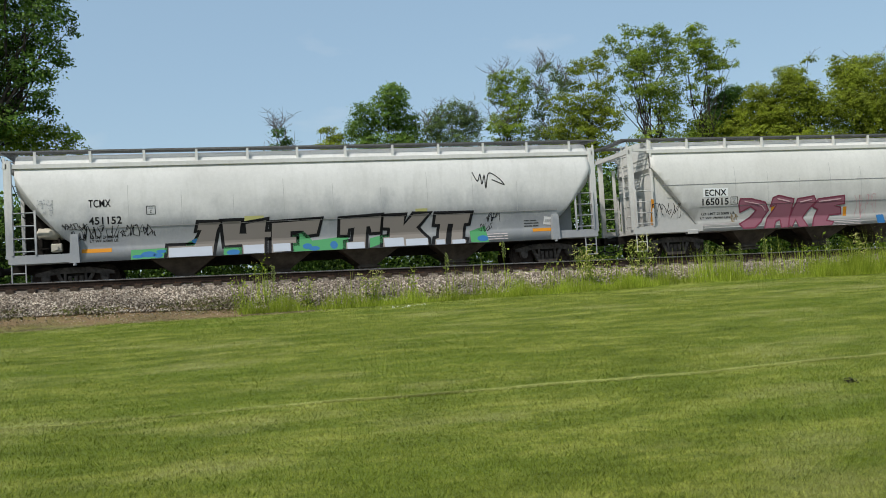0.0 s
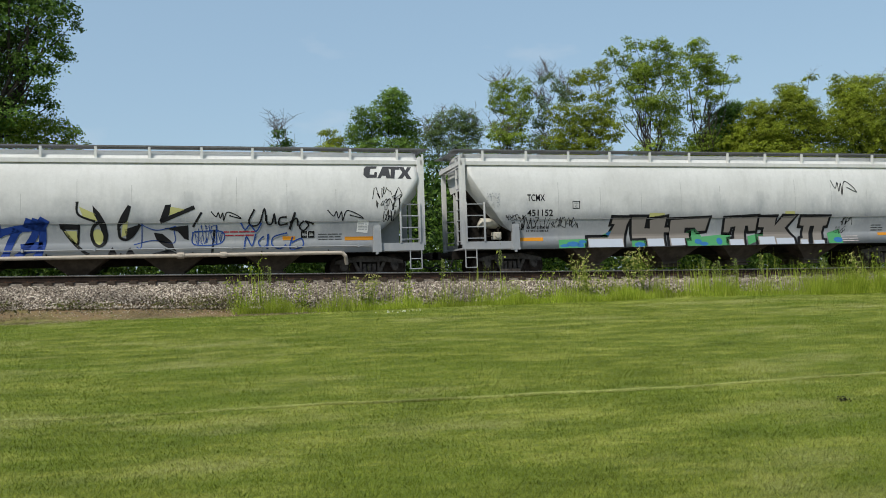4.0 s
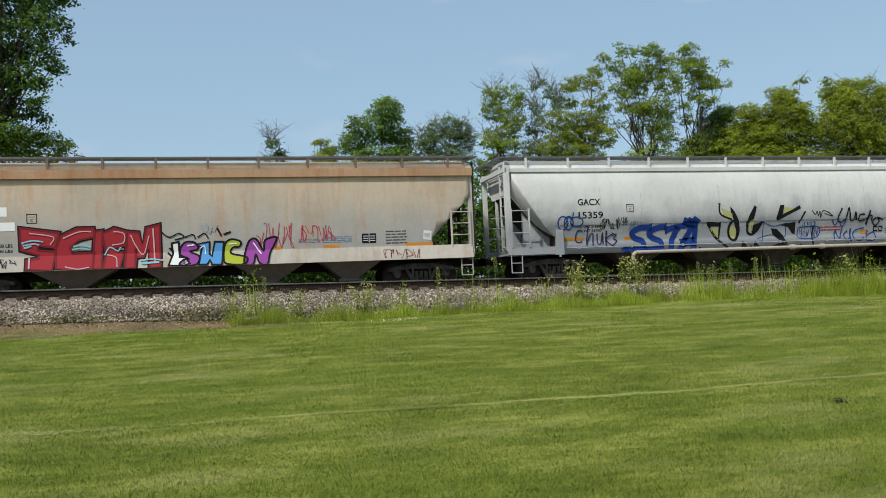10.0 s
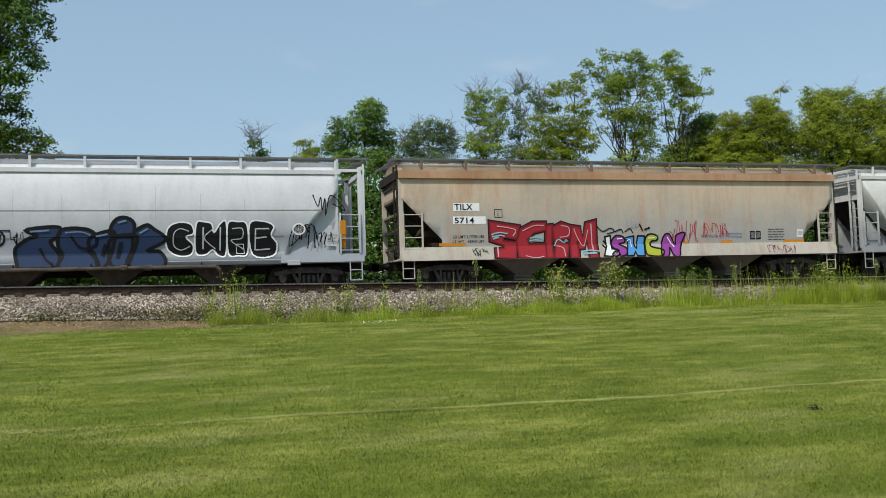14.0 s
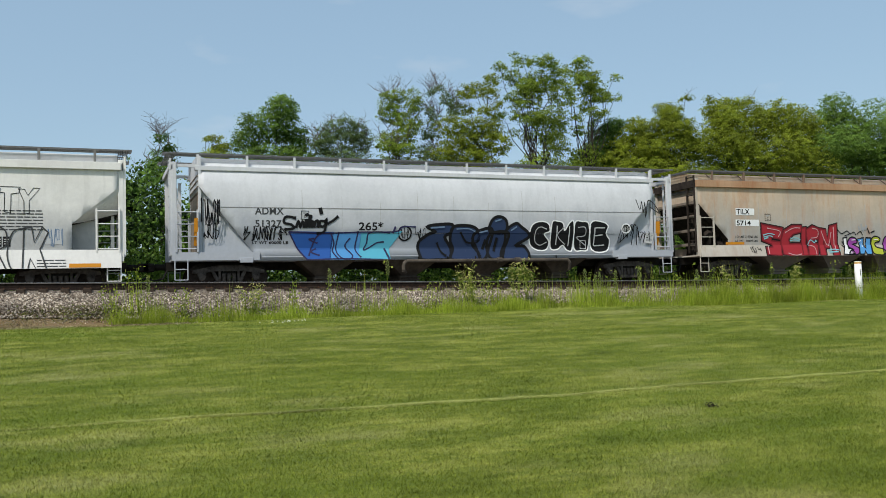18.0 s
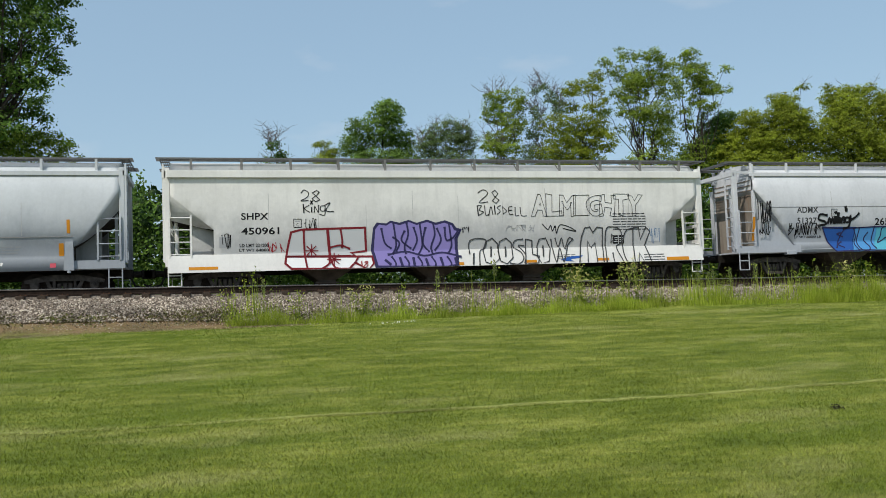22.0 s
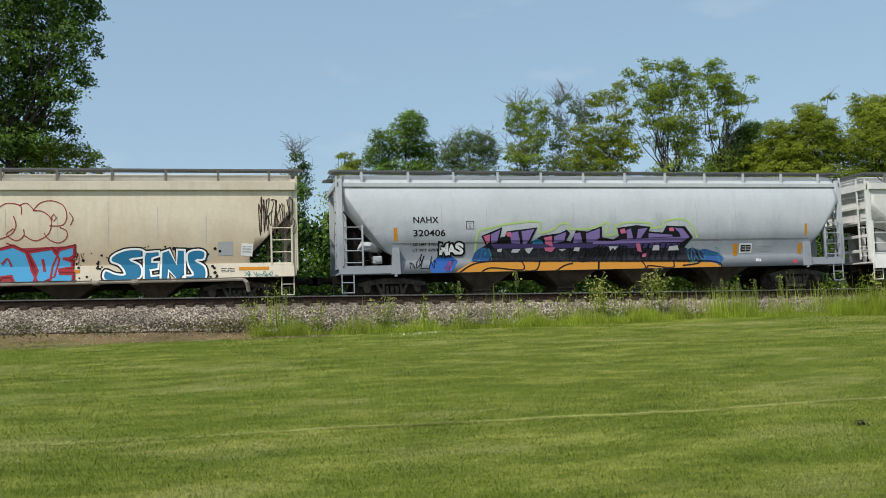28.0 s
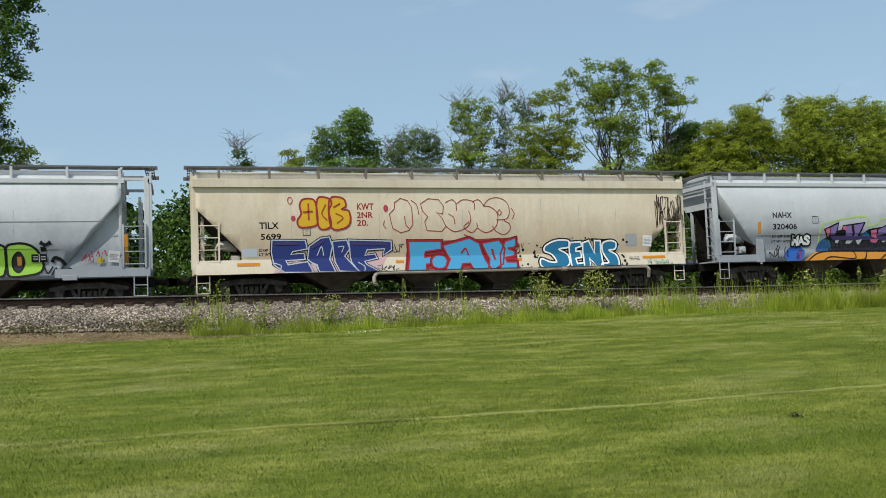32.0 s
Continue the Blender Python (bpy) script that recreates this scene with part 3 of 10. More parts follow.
    for e, (inset, zh, ub, zl) in ((0, left), (1, right)):
        d = 1 if e == 0 else -1
        x0 = X(0) if e == 0 else X(L)
        bm = bmesh.new()
        a, b = sorted((x0 + d * 0.02, x0 + d * (ub + 0.1)))
        box(bm, a, b, -1.45, 1.45, 1.02, 1.08)
        for s in (-1, 1):
            box(bm, a, b, s * 1.47 - 0.03, s * 1.47 + 0.03, 1.02, 1.30)
        part("end_platform", bm, trim, car)
        for s in (-1, 1):
            bm = bmesh.new()
            xx = x0 + d * 0.10
            box(bm, xx - 0.09, xx + 0.09, s * 1.40 - 0.06, s * 1.40 + 0.06, 1.08, chord[1] + (0.4 if cage else 0.1), 0.01)
            part("corner_post", bm, trim, car)
            ladder(car, x0 + d * 0.16, x0 + d * 0.86, s * 1.50, 1.30, 2.75, 4, trim)
            stirrup(car, x0 + d * 0.32, s * 1.48, trim)
        ladder(car, x0 - d * 0.02, 0.5, -1.42, 1.2, 4.5, 9, end_mat or trim, "y", "end_ladder")
        bm = bmesh.new()
        box(bm, x0 - 0.06, x0 + 0.06, -1.46, 1.46, chord[0], chord[1])
        for yy in (-0.7, 0.7):
            box(bm, x0 + d * 0.35 - 0.05, x0 + d * 0.35 + 0.05, yy - 0.05, yy + 0.05, 1.08, zh + 0.2)
        part("end_frame", bm, end_mat or trim, car)
        if style == "flat":
            bm = bmesh.new()
            box(bm, -0.05, 0.05, -1.38, 1.38, -0.06, 0.06, 0.01)
            rib = finish(bm, "end_rib", END_RUST if end_mat else trim)
            for zr in END_RIB_PLACES:
                put("end_rib", rib, car, "", Matrix.Translation((x0 + d * 0.12, 0, zr)))
        bm = bmesh.new()
        rod(bm, (x0 + d * 0.2, 0, 0.86), (x0 - d * 0.45, 0, 0.86), 0.11, 8)
        box(bm, min(x0 - d * 0.45, x0 - d * 0.85), max(x0 - d * 0.45, x0 - d * 0.85), -0.16, 0.16, 0.70, 1.0, 0.04)
        part("coupler", bm, STEEL_DARK, car)
        bm = bmesh.new()
        tube(bm, [(x0 - d * 0.05, -0.35, 0.75), (x0 - d * 0.2, -0.38, 0.45), (x0 - d * 0.5, -0.3, 0.38), (x0 - d * 0.75, -0.25, 0.5)], 0.03)
        part("brake_hose", bm, RUBBER, car)
        if boxes:
            for s in (-1, 1):
                bm = bmesh.new()
                xb = x0 + d * (ub + 0.12)
                vs = [(xb - 0.10, 1.92), (xb + 0.13, 1.92), (xb + 0.16, 0.98), (xb - 0.16, 0.98)]
                prism(bm, vs, min(s * 1.44, s * 1.60), max(s * 1.44, s * 1.60))
                rod(bm, (xb, s * 1.55, 0.90), (xb, s * 1.55, 0.98), 0.06, 8)
                part("jacking_pad", bm, trim, car)
        tk = put("truck", BOLSTER, car, "", Matrix.Translation((x0 + d * 1.95, 0, 0)))
        for s in (-1, 1):
            put("side_frame", SIDE_FRAME, tk, "", Matrix.Translation((0, s * 1.0, 0)))
            w = put("wheelset", WHEELSET, tk, "", Matrix.Translation((s * 0.915, 0, WHEEL_R)))
            WHEELS.append((w, s * 0.915))
    for u0, u1 in hoppers:
        hopper_part(car, u0, u1, L, hopper_mat or HOPPER_SHADE_GRIME)
    for e, (inset, zh, ub, zl), kind in ((0, left, panels[0]), (1, right, panels[1])):
        if not kind:
            continue
        d, x0 = (1, X(0)) if e == 0 else (-1, X(L))
        # the plate nearest the middle is an added dark sheet for the shaded cavity
        ua = {"full": inset, "inner": 0.8, "dark_fill": inset + 0.1}[kind]
        y = {"full": 1.32, "inner": 0.85, "dark_fill": 0.5}[kind]
        za = zh + (zl - zh) * (ua - inset) / (ub - inset)
        for s in (-1, 1):
            bm = bmesh.new()
            prism(bm, [(x0 + d * ua, 1.08), (x0 + d * (ub + 0.02), 1.08), (x0 + d * (ub + 0.02), zl + 0.02), (x0 + d * ua, za + 0.02)], s * y - 0.02, s * y + 0.02)
            # inner panels at right ends carry their shade in a darker grey
            part("end_panel", bm, STEEL_DARK if kind == "dark_fill" else SHADED_PANEL if kind == "inner" and e and style == "round" else skin, car)
    if pipe_rail:
        for s in (-1, 1):
            bm = bmesh.new()
            rod(bm, (X(2.3), s * 1.50, 1.22), (X(L - 2.0), s * 1.50, 1.22), 0.022, 6)
            for k in range(8):
                xx = X(2.8 + (L - 5.2) * k / 7)
                box(bm, xx - 0.03, xx + 0.03, min(s * 1.46, s * 1.56), max(s * 1.46, s * 1.56), 1.17, 1.27)
            part("grab_rail", bm, trim, car)
    if style != "flat":
        seams = [2.09] if style == "round" else [2.84, 1.96]
        for s in (-1, 1):
            for zz in seams:
                bm = bmesh.new()
                a, b = X(left[2] if zz < 2.5 else left[0] + 0.4), X(L - (right[2] if zz < 2.5 else right[0] + 0.4))
                w = half_width(style, zz)
                box(bm, a, b, s * w - 0.008, s * w + 0.008, zz - 0.012, zz + 0.012)
                part("seam", bm, SEAM, car)
    for k in range(1, 10):
        xx = X(left[2] + 0.15 + (L - left[2] - right[2]) * k / 10)
        bm = bmesh.new()
        z1 = 3.0 + 0.7 * ((k * 37) % 10) / 10
        zs = [z for z, _ in PROFILES[style] if 2.1 < z < z1]
        zs = [2.12] + zs + [z1]
        for za, zb in zip(zs, zs[1:]):
            ya, yb = half_width(style, za) + 0.003, half_width(style, zb) + 0.003
            bm.faces.new([bm.verts.new(q) for q in ((xx - 0.009, -ya, za), (xx + 0.009, -ya, za), (xx + 0.007, -yb, zb), (xx - 0.007, -yb, zb))])
        part("weld_seam", bm, SEAM_FAINT, car)
    return car


# grey copy of the panel paint with the right end's shade in it
SHADED_PANEL = paint("shaded_grey_panel", (0.24, 0.24, 0.24), (0.11, 0.108, 0.105), 0.7)
SEAM = plain("shadowed_seam", (0.22, 0.22, 0.22), 0.7)
SEAM_FAINT = plain("grimy_weld_line", (0.40, 0.40, 0.39), 0.7)
ROUND_L, ROUND_R = (0.28, 3.85, 1.90, 1.66), (0.18, 3.60, 1.62, 1.75)
FLAT_E = (0.12, 3.25, 1.60, 1.75)
FLAT_F = (0.20, 3.42, 1.60, 2.25)
CENT_E = (0.90, 3.55, 2.85, 1.15)
ST = lambda L, n: [0.9 + (L - 1.8) * k / (n - 1) for k in range(n)]
CARS, SPEC, SILL = {}, {}, {}


def car_row(key, label, xl, L, style, skin, trim, left, right, n_st, hoppers, **more):
    CARS[key] = car_thing(label, xl, L, style, skin, trim, left, right, ST(L, n_st), hoppers, **more)
    SPEC[key] = (CARS[key], L, style)
    SILL[key] = (more.get("sill"), more.get("sill_low", 0.99))


HOPS = [(4.2, 6.6), (7.5, 9.9), (10.6, 13.0), (14.0, 16.3)]
FLAT_HOPS = [(3.5, 6.5), (6.9, 9.6), (10.0, 12.7), (13.0, 15.4)]
car_row("car_a", "white covered hopper railcar with faded maroon graffiti lettering", 15.31, 20.2, "centre", WHITE_C, WHITE_C, CENT_E, CENT_E, 12, HOPS, panels=("full", "full"), boxes=False)
car_row("car_b", "white covered hopper railcar with black and green block graffiti", -6.65, 20.5, "round", WHITE_A, WHITE_A, ROUND_L, ROUND_R, 12, HOPS, panels=("dark_fill", "inner"))
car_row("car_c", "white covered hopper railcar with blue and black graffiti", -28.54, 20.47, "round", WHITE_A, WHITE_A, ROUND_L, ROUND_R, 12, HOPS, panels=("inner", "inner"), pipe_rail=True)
# rusty tan car: dark steel end frame and ladders paint the end's shade
car_row("car_d", "rusty tan covered hopper railcar with red and rainbow graffiti", -48.53, 18.71, "flat", TAN_RUST, TAN_SILL, FLAT_E, FLAT_E, 11, FLAT_HOPS, sill=1.48, boxes=False, st_mat=STANCHION_BROWN, chord=(3.98, 4.28), top_mat=RUST_CHORD, end_mat=STEEL_BROWN, hopper_mat=HOPPER_TAN)
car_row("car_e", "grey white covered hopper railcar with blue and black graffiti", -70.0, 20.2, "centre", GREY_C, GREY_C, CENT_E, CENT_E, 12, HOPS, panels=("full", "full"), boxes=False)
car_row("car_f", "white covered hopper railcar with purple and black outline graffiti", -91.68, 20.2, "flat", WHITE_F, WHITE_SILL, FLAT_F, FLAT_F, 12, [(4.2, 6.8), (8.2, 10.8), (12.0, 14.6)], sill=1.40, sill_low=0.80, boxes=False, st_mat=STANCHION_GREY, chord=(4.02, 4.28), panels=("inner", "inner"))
car_row("car_g", "light grey covered hopper railcar with purple and orange graffiti", -113.26, 20.35, "round", WHITE_B, WHITE_B, ROUND_L, ROUND_R, 12, HOPS, panels=("dark_fill", "inner"))
car_row("car_h", "cream tan covered hopper railcar with blue graffiti lettering", -133.6, 18.9, "flat", TAN, TAN_TRIM, FLAT_E, FLAT_E, 11, FLAT_HOPS, sill=1.48, boxes=False, st_mat=HOPPER_TAN, chord=(3.98, 4.28))
car_row("car_i", "grey covered hopper railcar with lime green graffiti", -155.15, 20.2, "centre", WHITE_B, WHITE_B, CENT_E, CENT_E, 12, HOPS, panels=("full", "full"), boxes=False)

# ---- lettering and graffiti on the cars ----
COLS = {
    "black": (0.007, 0.007, 0.008), "white": (0.78, 0.79, 0.79), "orange": (0.55, 0.22, 0.015), "maroon": (0.17, 0.035, 0.06), "pink": (0.50, 0.30, 0.31),
    "tan": (0.30, 0.22, 0.12), "pinkgrey": (0.46, 0.40, 0.40), "blue": (0.03, 0.14, 0.33), "grey": (0.33, 0.34, 0.35), "green": (0.07, 0.27, 0.11),
    "warmgrey": (0.22, 0.195, 0.175), "paper": (0.70, 0.69, 0.68), "darkgrey": (0.06, 0.062, 0.065), "olive": (0.42, 0.41, 0.16), "navy": (0.015, 0.05, 0.20),
    "steelblue": (0.14, 0.21, 0.32), "cobalt": (0.008, 0.035, 0.19), "red": (0.33, 0.022, 0.032), "darkred": (0.17, 0.012, 0.018), "cyan": (0.22, 0.48, 0.55),
    "purple": (0.29, 0.06, 0.31), "skyblue": (0.09, 0.30, 0.62), "lime": (0.40, 0.44, 0.04), "redpink": (0.42, 0.06, 0.085), "bluewash": (0.12, 0.27, 0.48),
    "royal": (0.025, 0.10, 0.36), "cyan2": (0.10, 0.42, 0.56), "slate": (0.022, 0.040, 0.095), "palegrey": (0.48, 0.49, 0.50), "navyink": (0.03, 0.028, 0.085),
    "violet": (0.24, 0.20, 0.47), "inkgrey": (0.05, 0.052, 0.055), "magenta": (0.45, 0.12, 0.32), "amber": (0.50, 0.22, 0.03), "limewash": (0.40, 0.55, 0.20),
    "charcoal": (0.024, 0.024, 0.032), "navywash": (0.03, 0.09, 0.26), "teal": (0.03, 0.24, 0.24), "lilac": (0.21, 0.15, 0.36), "pink2": (0.52, 0.13, 0.24),
    "gold": (0.66, 0.40, 0.03), "rust": (0.38, 0.06, 0.03), "redink": (0.30, 0.035, 0.035), "indigo": (0.022, 0.038, 0.165), "pinkwash": (0.55, 0.36, 0.38),
    "azure": (0.07, 0.33, 0.58), "redwash": (0.30, 0.03, 0.04), "tealblue": (0.02, 0.16, 0.30), "brownink": (0.06, 0.035, 0.03), "bluegrey": (0.42, 0.47, 0.52),
    "indigodark": (0.055, 0.04, 0.13), "paleblue": (0.42, 0.455, 0.52), "logogrey": (0.05, 0.05, 0.055), "rosewood": (0.24, 0.095, 0.125), "limegreen": (0.27, 0.50, 0.06), "yellow": (0.60, 0.45, 0.04),
}
INKS = {}


def ink(col):
    if col not in INKS:
        m, n, l, b = material("spray_" + col, 0.62)
        b.inputs["Specular IOR Level"].default_value = 0.2
        c = COLS[col]
        v = coords(n, l, (1, 1, 1))
        f = noise_node(n, l, v, 2.2, 6, 0.7)
        g = noise_node(n, l, coords(n, l, (2.0, 1, 0.25)), 5.0, 5, 0.7)
        a = mix(n, l, ramp(n, l, f, [(0.4, g3(0)), (0.8, g3(0.3))]), c, tuple(min(1, x * 0.82 + 0.012) for x in c))
        a = mix(n, l, ramp(n, l, g, [(0.66, g3(0)), (0.9, g3(0.2))]), a, (0.26, 0.25, 0.23))
        l.new(a, b.inputs["Base Color"])
        INKS[col] = m
    return INKS[col]


CUR = {}


def on(key):
    car, L, style = SPEC[key]
    step, floor = SILL[key]
    CUR.update(car=car, L=L, style=style, step=step, floor=floor + 0.01)


def lay(bm, col, lift, name, label="", parent=None):
    """Wrap a flat drawing (x along the car, z up) onto the curved side."""
    style, L = CUR["style"], CUR["L"]
    step, floor = CUR["step"], CUR["floor"]
    for v in bm.verts:
        v.co.y = 0
        v.co.z = min(4.15, max(floor, v.co.z))
    for z in [a for a, _ in PROFILES[style]] + ([step] if step else []):
        bmesh.ops.bisect_plane(bm, geom=bm.verts[:] + bm.edges[:] + bm.faces[:], plane_co=(0, 0, z), plane_no=(0, 0, 1), dist=0.0005)
    if step:
        low = [f for f in bm.faces if f.calc_center_median().z < step]
        if low and len(low) < len(bm.faces):
            bmesh.ops.split(bm, geom=low)
        low = {v for f in bm.faces if f.calc_center_median().z < step for v in f.verts}
    for v in bm.verts:
        w = half_width(style, v.co.z)
        if step and v in low:
            w = SILL_FOOT + (SILL_HEAD - SILL_FOOT) * (v.co.z - floor) / (step - floor)
        v.co = (v.co.x - L / 2, -(w + lift), v.co.z)
    me = bpy.data.meshes.new(name)
    bm.to_mesh(me)
    bm.free()
    me.materials.append(ink(col))
    return put(name, me, parent or CUR["car"], label)


FONT_CACHE = {}


def glyphs(text, fat):
    """A word in the built-in font, as a flat mesh in x and z, and its bounds without the fattening."""
    key = (text, round(fat, 3))
    if key not in FONT_CACHE:
        cu = bpy.data.curves.new("word", "FONT")
        cu.body = text
        cu.offset = fat
        cu.resolution_u = 4
        cu.space_character = 1.0 + fat * 1.2
        ob = bpy.data.objects.new("word", cu)
        scene.collection.objects.link(ob)
        bpy.context.view_layer.update()
        me = bpy.data.meshes.new_from_object(ob.evaluated_get(bpy.context.evaluated_depsgraph_get()))
        FONT_CACHE[key] = me
        bpy.data.objects.remove(ob)
        bpy.data.curves.remove(cu)
    return FONT_CACHE[key]


def word(text, box4, fat=0.0, lean=0.0, warp=0.0, seed=0):
    """The word, stretched into the box. fat swells its strokes (metres); warp sets its letters dancing."""
    u0, u1, z0, z1 = box4
    h = max(0.05, z1 - z0)
    bm = bmesh.new()
    pr = random.Random(seed + len(text))
    runs = [text] if not warp else list(text)
    cell = (u1 - u0) / len(runs)
    for k, s in enumerate(runs):
        me0 = glyphs(s, 0.0)
        f = min(0.05 if warp else 0.02, fat / h * 0.72)
        me = glyphs(s, f) if f > 0 else me0
        a = [v.co.x for v in me.vertices]
        b = [v.co.y for v in me.vertices]
        x_lo, x_hi, y_lo, y_hi = min(a), max(a), min(b), max(b)
        over = 0.07 * cell if warp else 0.0
        c0, c1 = u0 + cell * k - over, u0 + cell * (k + 1) + over
        d0, d1 = (pr.uniform(-0.05, 0.05) * h * warp, pr.uniform(-0.08, 0.08) * h * warp)
        tilt = lean + pr.uniform(-0.16, 0.16) * warp
        n0 = len(bm.verts)
        bm.from_mesh(me)
        bm.verts.ensure_lookup_table()
        ph = pr.uniform(0, 6)
        for v in bm.verts[n0:]:
            q = (v.co.y - y_lo) / max(1e-6, y_hi - y_lo)
            zz = z0 + d0 + q * (h - d0 + d1)
            xx = c0 + (v.co.x - x_lo) / max(1e-6, x_hi - x_lo) * (c1 - c0)
            xx += tilt * (zz - z0 - h / 2) + warp * 0.05 * h * math.sin(q * 5 + ph)
            zz += warp * 0.05 * h * math.sin((xx - c0) / max(0.05, cell) * 5 + ph)
            v.co = (xx, 0, zz)
    return bm


def rim(src, w):
    """The outline of a flat drawing, as strokes round its edges."""
    bm = bmesh.new()
    bmesh.ops.remove_doubles(src, verts=src.verts, dist=0.0005)
    left = {e for e in src.edges if len(e.link_faces) == 1}
    while left:
        e = left.pop()
        v0, v = e.verts
        loop = [v0, v]
        while v != v0:
            nxt = [k for k in v.link_edges if k in left]
            if not nxt:
                break
            left.discard(nxt[0])
            v = nxt[0].other_vert(v)
            loop.append(v)
        ribbon(bm, [(q.co.x, q.co.z) for q in loop], w)
    src.free()
    return bm


def lettering(text, box4, col="black", bold=0.012, lift=0.006, lean=0.0):
    bm = word(text, box4, bold, lean)
    if len(text) > 7:
        lay(bm, col, lift, "lettering")
        return
    # every letter is a piece of its own
    bmesh.ops.remove_doubles(bm, verts=bm.verts, dist=0.0003)
    left = set(bm.faces)
    while left:
        todo = [left.pop()]
        isle = []
        while todo:
            f = todo.pop()
            isle.append(f)
            for e in f.edges:
                for g in e.link_faces:
                    if g in left:
                        left.discard(g)
                        todo.append(g)
        one = bmesh.new()
        made = {}
        for f in isle:
            for v in f.verts:
                if v not in made:
                    made[v] = one.verts.new(v.co)
            one.faces.new([made[v] for v in f.verts])
        lay(one, col, lift, "letter")
    bm.free()


def piece(text, box4, fill, line, label, fat=0.06, edge=0.05, lean=0.0, lift=0.008, warp=1.0):
    seed = int(abs(box4[0]) * 37)
    body = lay(word(text, box4, fat, lean, warp, seed), fill, lift + 0.007, "graffiti_lettering", label)
    if edge:
        lay(rim(word(text, box4, fat, lean, warp, seed), edge * 2.2), line, lift, "graffiti_outline", "", body)


def ribbon(bm, pts, w):
    """A stroke of even width, flat in x and z; closed where its last point is its first."""
    P = [pts[0]] + [q for p, q in zip(pts, pts[1:]) if math.hypot(q[0] - p[0], q[1] - p[1]) > 1e-3]
    if len(P) < 2:
        return
    closed = len(P) > 3 and math.hypot(P[0][0] - P[-1][0], P[0][1] - P[-1][1]) < 2e-3
    if closed:
        P.pop()
    else:
        for k, j in ((0, 1), (-1, -2)):
            dx, dz = P[k][0] - P[j][0], P[k][1] - P[j][1]
            d = math.hypot(dx, dz)
            P[k] = (P[k][0] + dx / d * w * 0.35, P[k][1] + dz / d * w * 0.35)
    n = len(P)
    rows = []
    for k in range(n):
        p, q = P[(k - 1) % n], P[(k + 1) % n]
        if not closed:
            p, q = P[max(0, k - 1)], P[min(n - 1, k + 1)]
        c = P[k]
        ax, az, bx, bz = c[0] - p[0], c[1] - p[1], q[0] - c[0], q[1] - c[1]
        la, lb = math.hypot(ax, az) or 1.0, math.hypot(bx, bz) or 1.0
        tx, tz = ax / la + bx / lb, az / la + bz / lb
        lt = math.hypot(tx, tz)
        if lt < 0.2:
            tx, tz, lt = bx / lb, bz / lb, 1.0
        grow = min(1.5, 2.0 / max(0.9, lt)) if la > 1.0001e-3 and lb > 1.0001e-3 and lt < 1.99 else 1.0
        nx, nz = -tz / lt * w / 2 * grow, tx / lt * w / 2 * grow
        rows.append((bm.verts.new((c[0] + nx, 0, c[1] + nz)), bm.verts.new((c[0] - nx, 0, c[1] - nz))))
    for (a, b), (c, d) in zip(rows, rows[1:] + (rows[:1] if closed else [])):
        bm.faces.new((a, b, d, c))


def outline_letters(text, box4, col, label, w=0.03, fat=0.0, lift=0.01, warp=0.7):
    lay(rim(word(text, box4, fat, 0.0, warp, int(abs(box4[0]) * 37)), w), col, lift, "graffiti_outline", label)


def curve_through(pts, n=5):
    out = []
    P = [pts[0]] + list(pts) + [pts[-1]]
    for i in range(1, len(P) - 2):
        a, b, c, d = (np.array(P[k], float) for k in (i - 1, i, i + 1, i + 2))
        for k in range(n):
            t = k / n
            out.append(tuple(0.5 * (2 * b + (c - a) * t + (2 * a - 5 * b + 4 * c - d) * t * t + (3 * b - a - 3 * c + d) * t ** 3)))
    return out + [tuple(pts[-1])]


def stroke(pts, w, col, name, label="", lift=0.009):
    bm = bmesh.new()
    ribbon(bm, curve_through(pts) if len(pts) > 2 and pts[0] != pts[-1] else pts, w)
    lay(bm, col, lift, name, label)


def letter(pts, fill, line, edge, label="", lift=0.012, smooth=True, halo=""):
    """A painted letter by its outer edge: a filled shape, and its outline as a stroke round it."""
    loop = list(pts) + [pts[0]]
    if smooth:
        loop = curve_through([pts[-1]] + loop + [pts[1]], 4)[4:-4]
        loop[-1] = loop[0]
    bm = bmesh.new()
    f = bm.faces.new([bm.verts.new((a, 0, b)) for a, b in loop[:-1]])
    f.normal_update()
    bmesh.ops.triangulate(bm, faces=[f])
    body = lay(bm, fill, lift, "graffiti_letter", label)
    bm = bmesh.new()
    ribbon(bm, loop, edge)
    lay(bm, line, lift + 0.006, "graffiti_outline", "", body)
    if halo:
        bm = bmesh.new()
        ribbon(bm, loop, edge * 2.6)
        lay(bm, halo, lift - 0.003, "graffiti_outline", "", body)


def scrawl(box4, col, label, seed, n=8, w=0.03, lift=0.010):
    """An unreadable spray tag: letter-like loops and spikes from end to end."""
    u0, u1, z0, z1 = box4
    pr = random.Random(seed)
    bm = bmesh.new()
    cell = (u1 - u0) / n
    prev = None
    for k in range(n):
        x = u0 + cell * (k + 0.5)
        m = pr.choice([3, 4, 4, 5])
        pts = [(x + pr.uniform(-0.75, 0.75) * cell, pr.choice([z0, z1, (z0 + z1) / 2]) + pr.uniform(-0.18, 0.18) * (z1 - z0)) for _ in range(m)]
        pts = [(min(u1, max(u0, a)), min(z1, max(z0, b))) for a, b in pts]
        if prev and pr.random() < 0.45:
            pts = [prev] + pts
        prev = pts[-1]
        ribbon(bm, curve_through(pts, 5), w * pr.uniform(0.45, 0.8))
    lay(bm, col, lift, "graffiti_tag", label)


